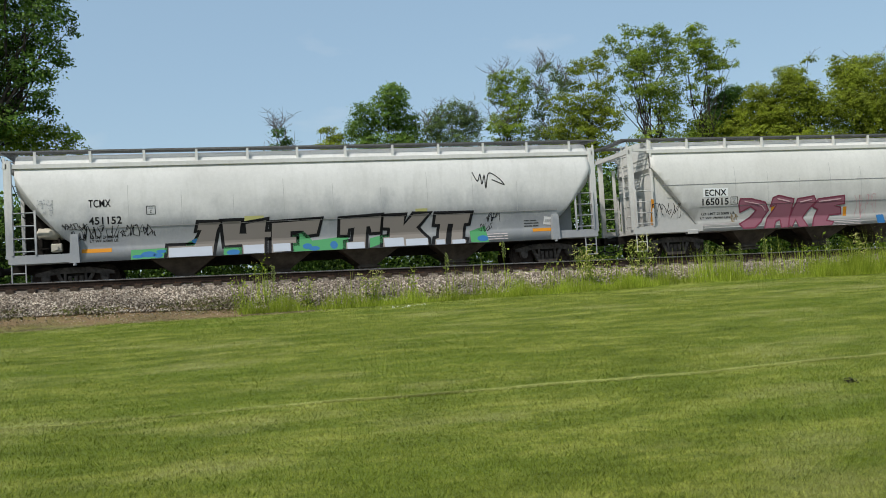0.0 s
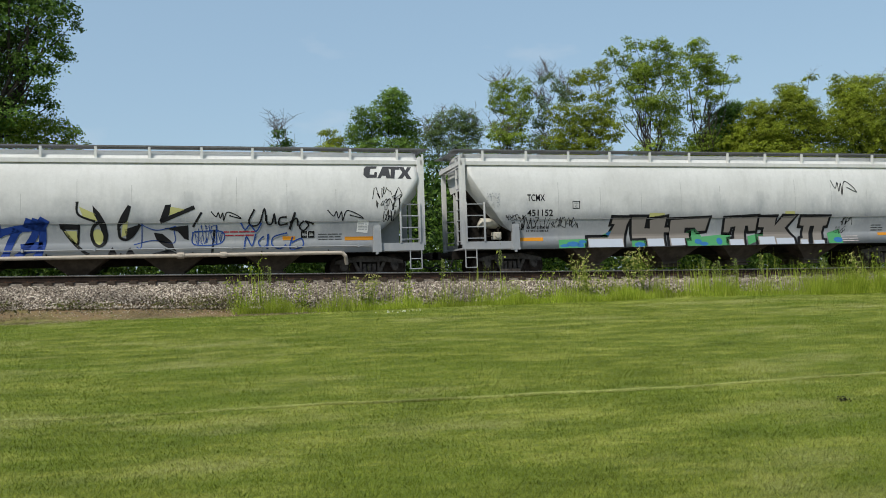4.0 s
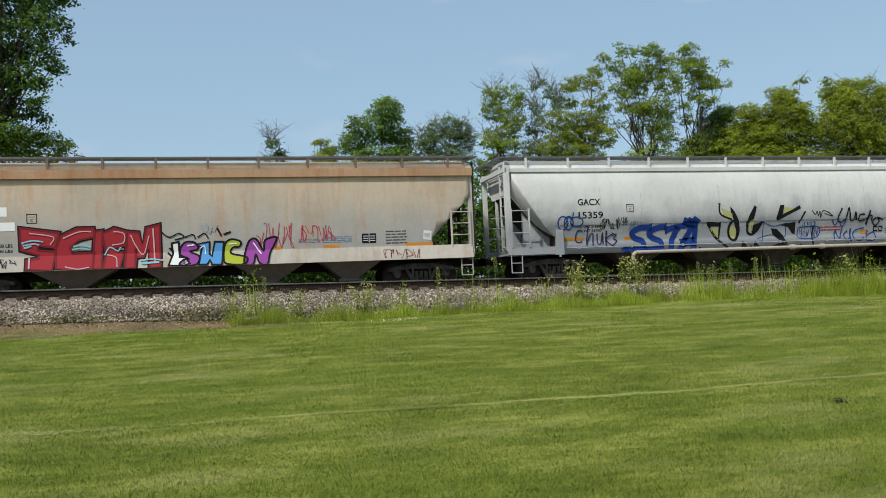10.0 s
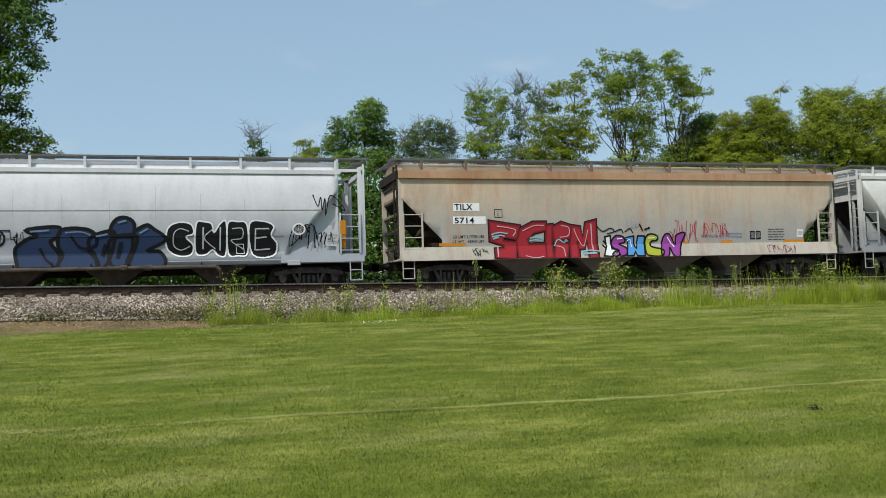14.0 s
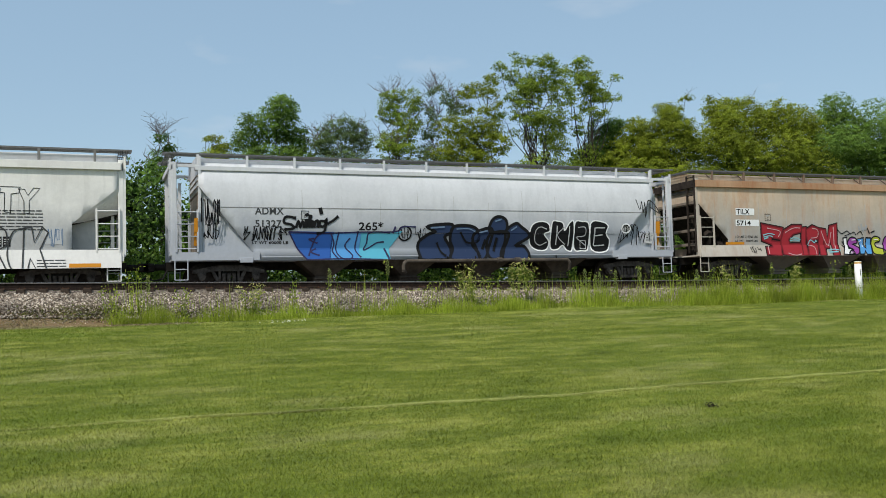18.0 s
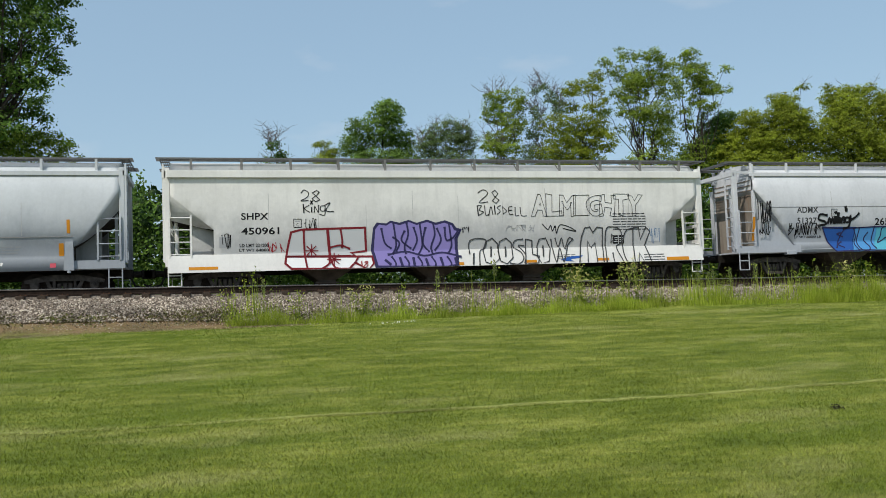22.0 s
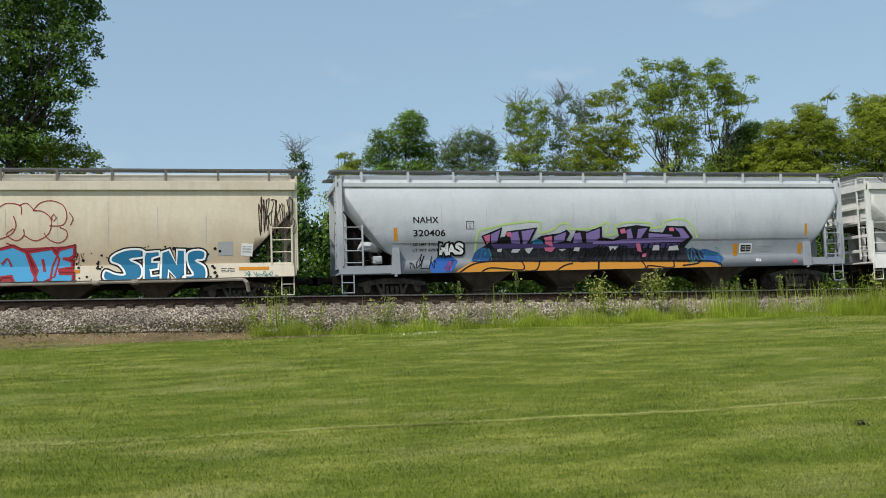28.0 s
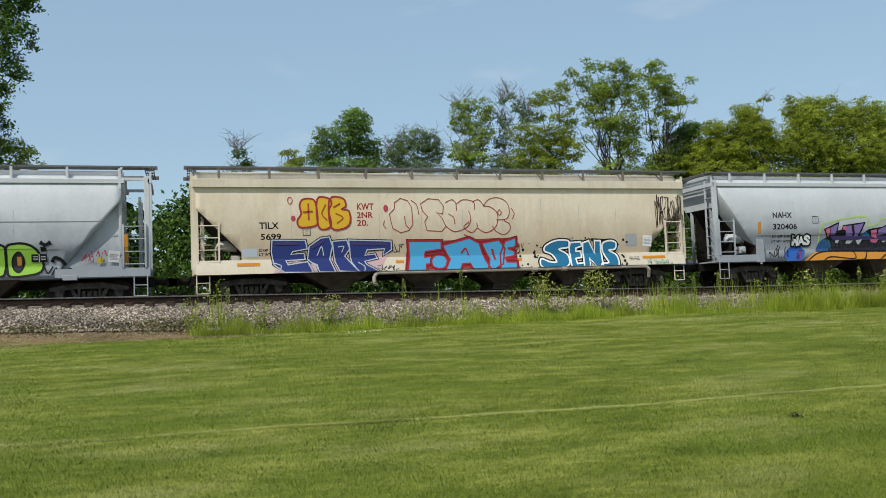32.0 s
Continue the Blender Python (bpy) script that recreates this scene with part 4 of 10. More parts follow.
def shape(pts, col, name, label="", lift=0.009):
    bm = bmesh.new()
    f = bm.faces.new([bm.verts.new((a, 0, b)) for a, b in pts])
    f.normal_update()
    bmesh.ops.triangulate(bm, faces=[f])
    lay(bm, col, lift, name, label)


def patch(box4, col, name, label="", lift=0.008):
    u0, u1, z0, z1 = box4
    if name == "paper_notice":
        # stuck on a little askew
        k = 0.10 * (u1 - u0)
        shape([(u0, z0 + k), (u1 - k, z0), (u1, z1 - k), (u0 + k, z1)], col, name, label, lift)
        bars((u0 + 0.06, u1 - 0.06, z0 + 0.10, z1 - 0.10), 5, "grey", lift + 0.005)
        return
    shape([(u0, z0), (u1, z0), (u1, z1), (u0, z1)], col, name, label, lift)
    if name == "notice_plate" and col == "black":
        m = (u0 + u1) / 2
        stroke([(m, z0), (m, z1)], 0.018, "palegrey", "plate_line", "", lift + 0.006)
        for a, b in ((u0, m), (m, u1)):
            bars((a + 0.05, b - 0.04, z0 + 0.05, z1 - 0.05), 3, "palegrey", lift + 0.006)


def oval(c, ru, rz, col, name, label="", ring=0.0):
    pts = [(c[0] + ru * math.cos(a * math.pi / 10), c[1] + rz * math.sin(a * math.pi / 10)) for a in range(20)]
    if ring:
        bm = bmesh.new()
        ribbon(bm, pts + [pts[0]], ring)
        lay(bm, col, 0.012, name, label)
    else:
        shape(pts, col, name, label, 0.011)


def plate_mark(box4):
    u0, u1, z0, z1 = box4
    bm = bmesh.new()
    ribbon(bm, [(u0, z0), (u1, z0), (u1, z1), (u0, z1), (u0, z0)], 0.022)
    mark = lay(bm, "black", 0.007, "clearance_mark", "small black square with a letter")
    w, h = u1 - u0, z1 - z0
    lay(word("C", (u0 + w * 0.36, u1 - w * 0.36, z0 + h * 0.15, z0 + h * 0.5)), "black", 0.007, "letter", "", mark)
    b2 = bmesh.new()
    ribbon(b2, [(u0 + w * 0.25, z1 - h * 0.25), (u1 - w * 0.25, z1 - h * 0.25)], 0.03)
    lay(b2, "grey", 0.007, "bar", "", mark)


def bars(box4, n, col, lift=0.007):
    """Small print that cannot be read."""
    u0, u1, z0, z1 = box4
    pr = random.Random(int((u0 + z0) * 100))
    h = (z1 - z0) / n
    bm = bmesh.new()
    for k in range(n):
        z = z1 - h * (k + 0.5)
        x = u0
        while x < u1 - 0.05:
            e = min(u1, x + pr.uniform(0.12, 0.35))
            ribbon(bm, [(x, z), (e, z)], h * 0.24)
            x = e + 0.05
    lay(bm, col, lift, "small_print")


def stipple(box4, n, col, seed, r=0.02):
    u0, u1, z0, z1 = box4
    pr = random.Random(seed)
    bm = bmesh.new()
    for _ in range(n):
        x, z, s = pr.uniform(u0, u1), pr.uniform(z0, z1), r * pr.uniform(0.4, 1.3)
        bm.faces.new([bm.verts.new((x + s * math.cos(a * 1.047), 0, z + s * math.sin(a * 1.047))) for a in range(6)])
    ob = lay(bm, col, 0.013, "paint_splatter", "spray paint dots")
    ob["kind"] = "stuff"


on("car_a")
patch((3.02, 4.11, 2.33, 2.67), 'white', 'number_patch', 'fresh white paint patch')
lettering('ECNX', (3.1, 4.03, 2.37, 2.62), 'black', lift=0.016)
lettering('165015', (2.97, 4.12, 2.01, 2.28), 'black')
plate_mark((4.22, 4.52, 2.02, 2.3))
lettering('LD LMT 215300 LB', (2.95, 4.41, 1.63, 1.73), 'black')
lettering('LT WT 70700 LBS', (2.9, 4.22, 1.48, 1.56), 'black')
scrawl((0.83, 2.06, 1.51, 2.14), 'black', 'black spray tag', 1, n=9)
scrawl((9.92, 10.94, 1.3, 2.17), 'pink', 'faded pink spray tag', 2, n=7)
scrawl((4.22, 4.55, 1.36, 1.63), 'tan', 'brown spray tag', 3, n=4)
patch((0.78, 0.89, 1.37, 2.33), 'orange', 'reflector', 'orange reflective stripe')
patch((6.04, 6.2, 1.37, 1.86), 'orange', 'reflector', 'orange reflective stripe')
patch((9.4, 9.56, 1.37, 1.74), 'orange', 'reflector', 'orange reflective stripe')
bars((2.12, 4.42, 1.21, 1.31), 2, 'pinkgrey')
bars((8.8, 10.22, 0.97, 1.25), 4, 'pinkgrey')
patch((10.98, 11.35, 0.94, 1.35), 'blue', 'notice_plate', 'blue notice plate')
patch((1.06, 1.33, 1.15, 1.3), 'grey', 'notice_plate', '')
letter([(4.64, 2.22), (5.14, 2.2), (5.76, 2.04), (5.92, 1.72), (5.57, 1.28), (5.25, 1.05), (4.74, 1.05), (4.6, 1.23), (5.08, 1.46), (5.36, 1.74), (5.11, 1.89), (4.64, 1.68), (4.57, 2.0)], 'rosewood', 'maroon', 0.055, 'faded pink graffiti letter with maroon outline', lift=0.01, smooth=False)
letter([(6.11, 2.21), (6.38, 2.29), (7.06, 2.13), (6.93, 1.5), (6.78, 1.01), (6.44, 1.0), (6.45, 1.34), (6.23, 1.26), (6.11, 0.99), (5.67, 1.01), (5.89, 1.43), (6.17, 1.76), (6.27, 1.93), (5.98, 1.85)], 'rosewood', 'maroon', 0.055, smooth=False)
letter([(7.24, 2.13), (7.99, 2.22), (8.1, 2.0), (7.72, 1.65), (7.49, 1.36), (7.66, 0.97), (7.25, 0.99), (7.17, 1.31), (6.93, 1.0), (6.79, 1.1), (6.99, 1.61)], 'rosewood', 'maroon', 0.055, lift=0.014, smooth=False)
letter([(8.19, 2.09), (9.42, 2.19), (9.44, 1.86), (8.96, 1.79), (9.27, 1.73), (9.3, 1.45), (8.76, 1.43), (8.58, 1.21), (8.9, 1.15), (8.77, 0.94), (7.87, 0.96), (8.01, 1.32), (8.2, 1.68), (7.95, 1.78)], 'rosewood', 'maroon', 0.055, lift=0.016, smooth=False)
stroke([(4.83, 2.1), (5.5, 1.96), (5.76, 1.73)], 0.034, 'pinkwash', 'graffiti_line', 'faded pink highlight line', lift=0.03)
stroke([(6.31, 2.16), (6.87, 2.03)], 0.034, 'pinkwash', 'graffiti_line', '', lift=0.03)
stroke([(8.23, 1.98), (9.25, 2.06)], 0.034, 'pinkwash', 'graffiti_line', '', lift=0.03)
stroke([(7.34, 1.99), (7.87, 2.08)], 0.034, 'pinkwash', 'graffiti_line', '', lift=0.03)

on("car_b")
lettering('TCMX', (2.51, 3.21, 2.76, 3.02), 'black', bold=0.02)
lettering('451152', (2.5, 3.52, 2.2, 2.45), 'black', bold=0.02)
plate_mark((4.32, 4.59, 2.48, 2.75))
stipple((0.95, 1.43, 2.54, 3.06), 60, 'grey', 5)
scrawl((1.68, 2.44, 2.07, 2.26), 'black', 'black spray tag', 11, n=8)
scrawl((1.93, 4.59, 1.79, 2.15), 'black', 'long black spray tag', 12, n=20)
scrawl((2.16, 2.42, 1.71, 1.9), 'black', 'small black tag', 13, n=4)
lettering('LD LMT 218000 LB', (2.5, 3.38, 1.74, 1.84), 'black')
lettering('LT WT 67200 LB', (2.49, 3.37, 1.63, 1.71), 'black')
patch((2.22, 3.15, 1.29, 1.42), 'orange', 'reflector', 'orange reflective stripe')
shape([(3.76, 1.32), (4.91, 1.34), (4.89, 1.01), (3.74, 0.99)], 'green', 'graffiti_ground', 'green graffiti background')
oval((3.97, 1.09), 0.18, 0.06, 'blue', 'graffiti_blob', '', 0)
oval((4.32, 1.15), 0.25, 0.1, 'blue', 'graffiti_blob', '', 0)
oval((4.61, 1.1), 0.15, 0.08, 'blue', 'graffiti_blob', '', 0)
oval((4.71, 1.23), 0.16, 0.06, 'blue', 'graffiti_blob', '', 0)
shape([(5.5, 1.45), (6.14, 1.76), (6.16, 1.36), (5.53, 1.31)], 'green', 'graffiti_ground', '')
oval((5.89, 1.53), 0.18, 0.08, 'blue', 'graffiti_blob', '', 0)
shape([(6.75, 1.26), (7.35, 1.25), (7.33, 0.93), (6.73, 0.94)], 'green', 'graffiti_ground', '')
oval((7.06, 1.08), 0.22, 0.1, 'blue', 'graffiti_blob', '', 0)
shape([(9.08, 1.59), (9.54, 1.7), (9.76, 1.36), (11.03, 1.47), (11.0, 0.98), (9.08, 0.97)], 'green', 'graffiti_ground', 'green graffiti background')
oval((9.57, 1.17), 0.16, 0.1, 'blue', 'graffiti_blob', '', 0)
oval((9.81, 1.08), 0.19, 0.08, 'blue', 'graffiti_blob', '', 0)
oval((10.5, 1.17), 0.13, 0.14, 'blue', 'graffiti_blob', '', 0)
shape([(11.79, 1.35), (12.53, 1.49), (12.51, 1.24), (11.76, 0.98)], 'green', 'graffiti_ground', '')
shape([(15.48, 1.43), (16.08, 1.61), (16.17, 0.99), (15.49, 1.02)], 'green', 'graffiti_ground', '')
oval((15.95, 1.15), 0.21, 0.11, 'blue', 'graffiti_blob', '', 0)
stroke([(5.97, 2.12), (6.68, 2.12), (6.54, 1.84), (6.42, 1.31), (6.38, 1.0), (4.91, 1.01), (4.95, 1.38), (5.79, 1.38), (6.05, 1.88), (5.91, 1.89), (5.97, 2.12)], 0.22, 'black', 'graffiti_outline', 'thick black graffiti outline')
shape([(5.97, 2.12), (6.68, 2.12), (6.54, 1.84), (6.42, 1.31), (6.38, 1.0), (4.91, 1.01), (4.95, 1.38), (5.79, 1.38), (6.05, 1.88), (5.91, 1.89)], 'warmgrey', 'graffiti_letter', 'grey block graffiti letter', lift=0.016)
stroke([(6.74, 2.13), (7.36, 2.13), (7.29, 1.71), (7.53, 1.7), (7.51, 2.02), (8.21, 2.13), (8.14, 1.73), (8.35, 1.73), (8.34, 1.55), (8.13, 1.55), (8.1, 1.01), (7.36, 1.01), (7.37, 1.35), (6.79, 1.33), (6.74, 2.13)], 0.22, 'black', 'graffiti_outline', 'thick black graffiti outline')
shape([(6.74, 2.13), (7.36, 2.13), (7.29, 1.71), (7.53, 1.7), (7.51, 2.02), (8.21, 2.13), (8.14, 1.73), (8.35, 1.73), (8.34, 1.55), (8.13, 1.55), (8.1, 1.01), (7.36, 1.01), (7.37, 1.35), (6.79, 1.33)], 'warmgrey', 'graffiti_letter', 'grey block graffiti letter', lift=0.016)
stroke([(8.4, 2.01), (10.06, 2.08), (9.92, 1.6), (9.59, 1.57), (9.45, 1.72), (9.02, 1.72), (9.01, 1.52), (9.21, 1.51), (9.2, 1.31), (9.02, 1.31), (9.0, 1.03), (8.34, 1.0), (8.4, 2.01)], 0.22, 'black', 'graffiti_outline', 'thick black graffiti outline')
shape([(8.4, 2.01), (10.06, 2.08), (9.92, 1.6), (9.59, 1.57), (9.45, 1.72), (9.02, 1.72), (9.01, 1.52), (9.21, 1.51), (9.2, 1.31), (9.02, 1.31), (9.0, 1.03), (8.34, 1.0)], 'warmgrey', 'graffiti_letter', 'grey block graffiti letter', lift=0.016)
stroke([(10.77, 2.05), (12.22, 2.12), (12.16, 1.57), (11.86, 1.56), (11.81, 1.77), (11.69, 1.77), (11.59, 1.01), (10.91, 0.96), (10.93, 1.23), (11.18, 1.26), (11.26, 1.75), (11.04, 1.72), (10.99, 1.51), (10.74, 1.52), (10.77, 2.05)], 0.22, 'black', 'graffiti_outline', 'thick black graffiti outline')
shape([(10.77, 2.05), (12.22, 2.12), (12.16, 1.57), (11.86, 1.56), (11.81, 1.77), (11.69, 1.77), (11.59, 1.01), (10.91, 0.96), (10.93, 1.23), (11.18, 1.26), (11.26, 1.75), (11.04, 1.72), (10.99, 1.51), (10.74, 1.52)], 'warmgrey', 'graffiti_letter', 'grey block graffiti letter', lift=0.016)
stroke([(12.31, 2.08), (13.06, 2.09), (13.02, 1.74), (13.39, 2.12), (13.97, 2.14), (13.49, 1.66), (13.9, 1.22), (13.89, 1.01), (12.23, 0.98), (12.26, 1.35), (12.5, 1.36), (12.54, 1.69), (12.28, 1.71), (12.31, 2.08)], 0.22, 'black', 'graffiti_outline', 'thick black graffiti outline')
shape([(12.31, 2.08), (13.06, 2.09), (13.02, 1.74), (13.39, 2.12), (13.97, 2.14), (13.49, 1.66), (13.9, 1.22), (13.89, 1.01), (12.23, 0.98), (12.26, 1.35), (12.5, 1.36), (12.54, 1.69), (12.28, 1.71)], 'warmgrey', 'graffiti_letter', 'grey block graffiti letter', lift=0.016)
stroke([(14.23, 2.09), (15.52, 2.08), (15.43, 1.74), (15.27, 1.73), (15.17, 1.16), (15.32, 1.12), (15.28, 0.86), (14.72, 0.87), (14.87, 1.73), (14.67, 1.73), (14.52, 0.88), (14.12, 0.88), (14.17, 1.21), (14.3, 1.24), (14.38, 1.74), (14.18, 1.75), (14.23, 2.09)], 0.22, 'black', 'graffiti_outline', 'thick black graffiti outline')
shape([(14.23, 2.09), (15.52, 2.08), (15.43, 1.74), (15.27, 1.73), (15.17, 1.16), (15.32, 1.12), (15.28, 0.86), (14.72, 0.87), (14.87, 1.73), (14.67, 1.73), (14.52, 0.88), (14.12, 0.88), (14.17, 1.21), (14.3, 1.24), (14.38, 1.74), (14.18, 1.75)], 'warmgrey', 'graffiti_letter', 'grey block graffiti letter', lift=0.016)
# pale letter feet: brighter light on the flared sill, put into the colour
patch((4.96, 6.37, 1.01, 1.33), 'paleblue', 'graffiti_block', 'foot of the letter painted paler where the sill catches light', lift=0.022)
patch((7.4, 8.09, 1.01, 1.31), 'paleblue', 'graffiti_block', 'foot of the letter painted paler where the sill catches light', lift=0.022)
patch((8.4, 8.99, 1.03, 1.31), 'paleblue', 'graffiti_block', 'foot of the letter painted paler where the sill catches light', lift=0.022)
patch((10.96, 11.58, 0.99, 1.23), 'paleblue', 'graffiti_block', 'foot of the letter painted paler where the sill catches light', lift=0.022)
patch((12.29, 13.0, 1.01, 1.32), 'paleblue', 'graffiti_block', 'foot of the letter painted paler where the sill catches light', lift=0.022)
patch((13.07, 13.88, 1.01, 1.26), 'paleblue', 'graffiti_block', 'foot of the letter painted paler where the sill catches light', lift=0.022)
patch((14.18, 14.51, 0.91, 1.18), 'paleblue', 'graffiti_block', 'foot of the letter painted paler where the sill catches light', lift=0.022)
patch((14.78, 15.27, 0.9, 1.15), 'paleblue', 'graffiti_block', 'foot of the letter painted paler where the sill catches light', lift=0.022)
stroke([(15.67, 3.56), (15.84, 3.24), (15.96, 3.5), (16.0, 3.12), (16.12, 3.46), (16.14, 2.97), (16.29, 3.52), (16.62, 3.36), (16.85, 3.1), (16.73, 3.13), (16.4, 3.28)], 0.035, 'black', 'graffiti_tag', 'thin black spray tag')
scrawl((16.1, 16.64, 1.75, 2.05), 'black', 'small black spray tag', 14, n=8)
scrawl((15.8, 16.39, 1.42, 1.7), 'black', 'small black spray tag', 15, n=5)
patch((17.92, 18.74, 1.31, 1.43), 'orange', 'reflector', 'orange reflective stripe')
patch((18.34, 18.74, 1.53, 1.86), 'paper', 'paper_notice', 'pale paper notice')
bars((17.59, 18.15, 1.48, 1.78), 3, 'darkgrey')
bars((16.14, 16.91, 1.06, 1.34), 3, 'pinkgrey')
patch((7.48, 8.13, 2.13, 2.29), 'olive', 'paint_patch', 'yellowish paint patch')
patch((13.47, 13.91, 2.15, 2.32), 'olive', 'paint_patch', 'yellowish paint patch')

on("car_c")
lettering('GACX', (2.81, 3.74, 2.81, 3.06), 'black')
lettering('15359', (2.82, 3.83, 2.31, 2.57), 'black')
plate_mark((4.82, 5.1, 2.54, 2.82))
shape([(18.34, 3.97), (18.44, 4.05), (18.82, 4.05), (18.78, 3.97), (18.58, 3.96), (18.53, 3.75), (18.7, 3.74), (18.71, 3.83), (18.81, 3.84), (18.78, 3.63), (18.42, 3.62), (18.31, 3.73)], 'logogrey', 'logo_block', 'dark grey logo shape')
shape([(18.8, 3.61), (19.03, 4.05), (19.23, 4.04), (19.28, 3.61), (19.13, 3.61), (19.12, 3.7), (18.98, 3.71), (18.92, 3.61)], 'logogrey', 'logo_block', 'dark grey logo shape')
shape([(19.13, 4.05), (19.65, 4.04), (19.63, 3.93), (19.47, 3.93), (19.42, 3.6), (19.27, 3.61), (19.32, 3.94), (19.25, 3.96)], 'logogrey', 'logo_block', 'dark grey logo shape')
shape([(19.62, 4.04), (19.79, 4.04), (19.84, 3.9), (19.93, 4.03), (20.07, 4.03), (19.92, 3.81), (20.05, 3.58), (19.87, 3.59), (19.81, 3.72), (19.7, 3.6), (19.54, 3.6), (19.73, 3.82)], 'logogrey', 'logo_block', 'dark grey logo shape')
lettering('LD LMT 219300', (2.83, 3.79, 1.96, 2.06), 'black')
lettering('LT WT 66700', (2.83, 3.78, 1.81, 1.91), 'black')
patch((2.05, 3.04, 1.5, 1.61), 'orange', 'reflector', 'orange reflective stripe')
patch((4.75, 5.04, 1.48, 1.6), 'orange', 'reflector', 'orange reflective stripe')
patch((15.44, 15.87, 1.46, 1.59), 'orange', 'reflector', 'orange reflective stripe')
patch((17.6, 18.69, 1.42, 1.55), 'orange', 'reflector', 'orange reflective stripe')
oval((2.19, 2.16), 0.2, 0.25, 'navy', 'graffiti_tag', 'blue looping spray tag', 0.05)
oval((2.42, 2.16), 0.18, 0.25, 'navy', 'graffiti_tag', 'blue looping spray tag', 0.05)
oval((2.75, 2.2), 0.25, 0.18, 'navy', 'graffiti_tag', 'blue looping spray tag', 0.05)
stroke([(2.3, 2.13), (2.41, 2.37), (2.55, 2.31), (2.62, 2.54)], 0.05, 'navy', 'graffiti_tag', '')
scrawl((3.73, 4.54, 1.91, 2.28), 'black', 'black spray tag', 22, n=10)
scrawl((4.46, 4.87, 2.02, 2.33), 'black', 'black spray tag', 23, n=6)
scrawl((4.9, 5.42, 1.86, 2.17), 'steelblue', 'faint blue spray tag', 24, n=8)
shape([(8.26, 2.09), (8.89, 2.04), (8.87, 1.89), (8.3, 1.91)], 'black', 'graffiti_stroke', '')
shape([(8.4, 1.85), (8.79, 1.85), (8.83, 1.33), (8.62, 1.5)], 'olive', 'graffiti_fill', '')
stroke([(8.36, 1.97), (8.51, 1.71), (8.78, 1.37), (9.12, 1.07)], 0.1, 'black', 'graffiti_stroke', 'thick black spray stroke')
stroke([(8.87, 2.04), (8.82, 1.41)], 0.05, 'black', 'graffiti_stroke', '')
shape([(8.89, 2.64), (9.39, 2.4), (9.43, 2.16), (9.0, 2.32)], 'olive', 'graffiti_fill', '')
stroke([(8.83, 2.78), (8.86, 2.38), (9.35, 2.16)], 0.07, 'black', 'graffiti_stroke', '')
shape([(9.3, 2.68), (9.51, 2.44), (9.7, 2.09), (9.77, 1.7), (9.61, 1.44), (9.54, 1.9), (9.43, 2.2), (9.33, 2.4)], 'black', 'graffiti_stroke', 'thick black spray stroke')
oval((9.43, 1.64), 0.18, 0.26, 'olive', 'graffiti_fill', '', 0)
oval((9.48, 1.72), 0.23, 0.38, 'black', 'graffiti_stroke', 'black spray loop', 0.1)
shape([(10.4, 2.69), (10.5, 2.63), (10.43, 2.35), (10.35, 2.09), (10.18, 2.03), (10.06, 1.83), (10.04, 2.03), (10.19, 2.35)], 'black', 'graffiti_stroke', 'thick black spray stroke')
shape([(10.23, 2.11), (10.39, 2.15), (10.34, 1.71), (10.17, 1.63)], 'olive', 'graffiti_fill', '')
stroke([(10.1, 1.89), (10.13, 1.63), (10.33, 1.55), (10.58, 1.74), (10.75, 2.02)], 0.09, 'black', 'graffiti_stroke', '')
shape([(10.28, 1.89), (10.75, 2.04), (10.58, 1.7), (10.33, 1.59)], 'black', 'graffiti_stroke', '')
shape([(11.58, 2.68), (11.77, 2.7), (11.72, 2.37), (11.48, 2.09), (11.4, 2.18)], 'black', 'graffiti_stroke', '')
shape([(11.75, 2.62), (12.24, 2.53), (11.7, 2.33)], 'olive', 'graffiti_fill', '')
stroke([(11.44, 2.13), (12.49, 2.59)], 0.09, 'black', 'graffiti_stroke', '')
shape([(11.52, 1.91), (12.31, 2.0), (12.31, 1.51), (12.17, 1.56), (11.97, 1.8)], 'black', 'graffiti_stroke', '')
shape([(11.19, 1.77), (11.47, 1.73), (11.75, 1.48), (11.91, 1.12), (11.5, 1.33), (11.28, 1.53)], 'black', 'graffiti_stroke', 'thick black spray stroke')
shape([(11.09, 1.05), (11.68, 1.2), (11.99, 1.05), (11.86, 1.0)], 'black', 'graffiti_stroke', '')
shape([(9.72, 1.02), (9.88, 1.31), (10.06, 1.03)], 'black', 'graffiti_stroke', '')
shape([(10.28, 1.01), (10.44, 1.3), (10.62, 1.02)], 'black', 'graffiti_stroke', '')
stroke([(10.83, 2.06), (10.79, 1.3), (10.65, 1.3)], 0.03, 'navy', 'graffiti_line', '')
stroke([(10.83, 2.02), (11.29, 1.85), (11.91, 1.97)], 0.03, 'navy', 'graffiti_line', '')
stroke([(10.57, 1.38), (11.18, 1.51), (11.83, 1.42), (11.85, 1.81)], 0.03, 'navy', 'graffiti_line', '')
stroke([(12.46, 1.76), (12.49, 1.35), (13.35, 1.38), (13.41, 1.78), (12.51, 1.78)], 0.04, 'navy', 'graffiti_line', '')
stroke([(12.74, 2.41), (12.47, 1.96)], 0.05, 'black', 'graffiti_line', '')
stroke([(13.16, 1.83), (13.07, 1.03)], 0.05, 'black', 'graffiti_line', '')
scrawl((12.52, 13.47, 1.34, 1.99), 'navy', 'navy spray lines', 25, n=8)
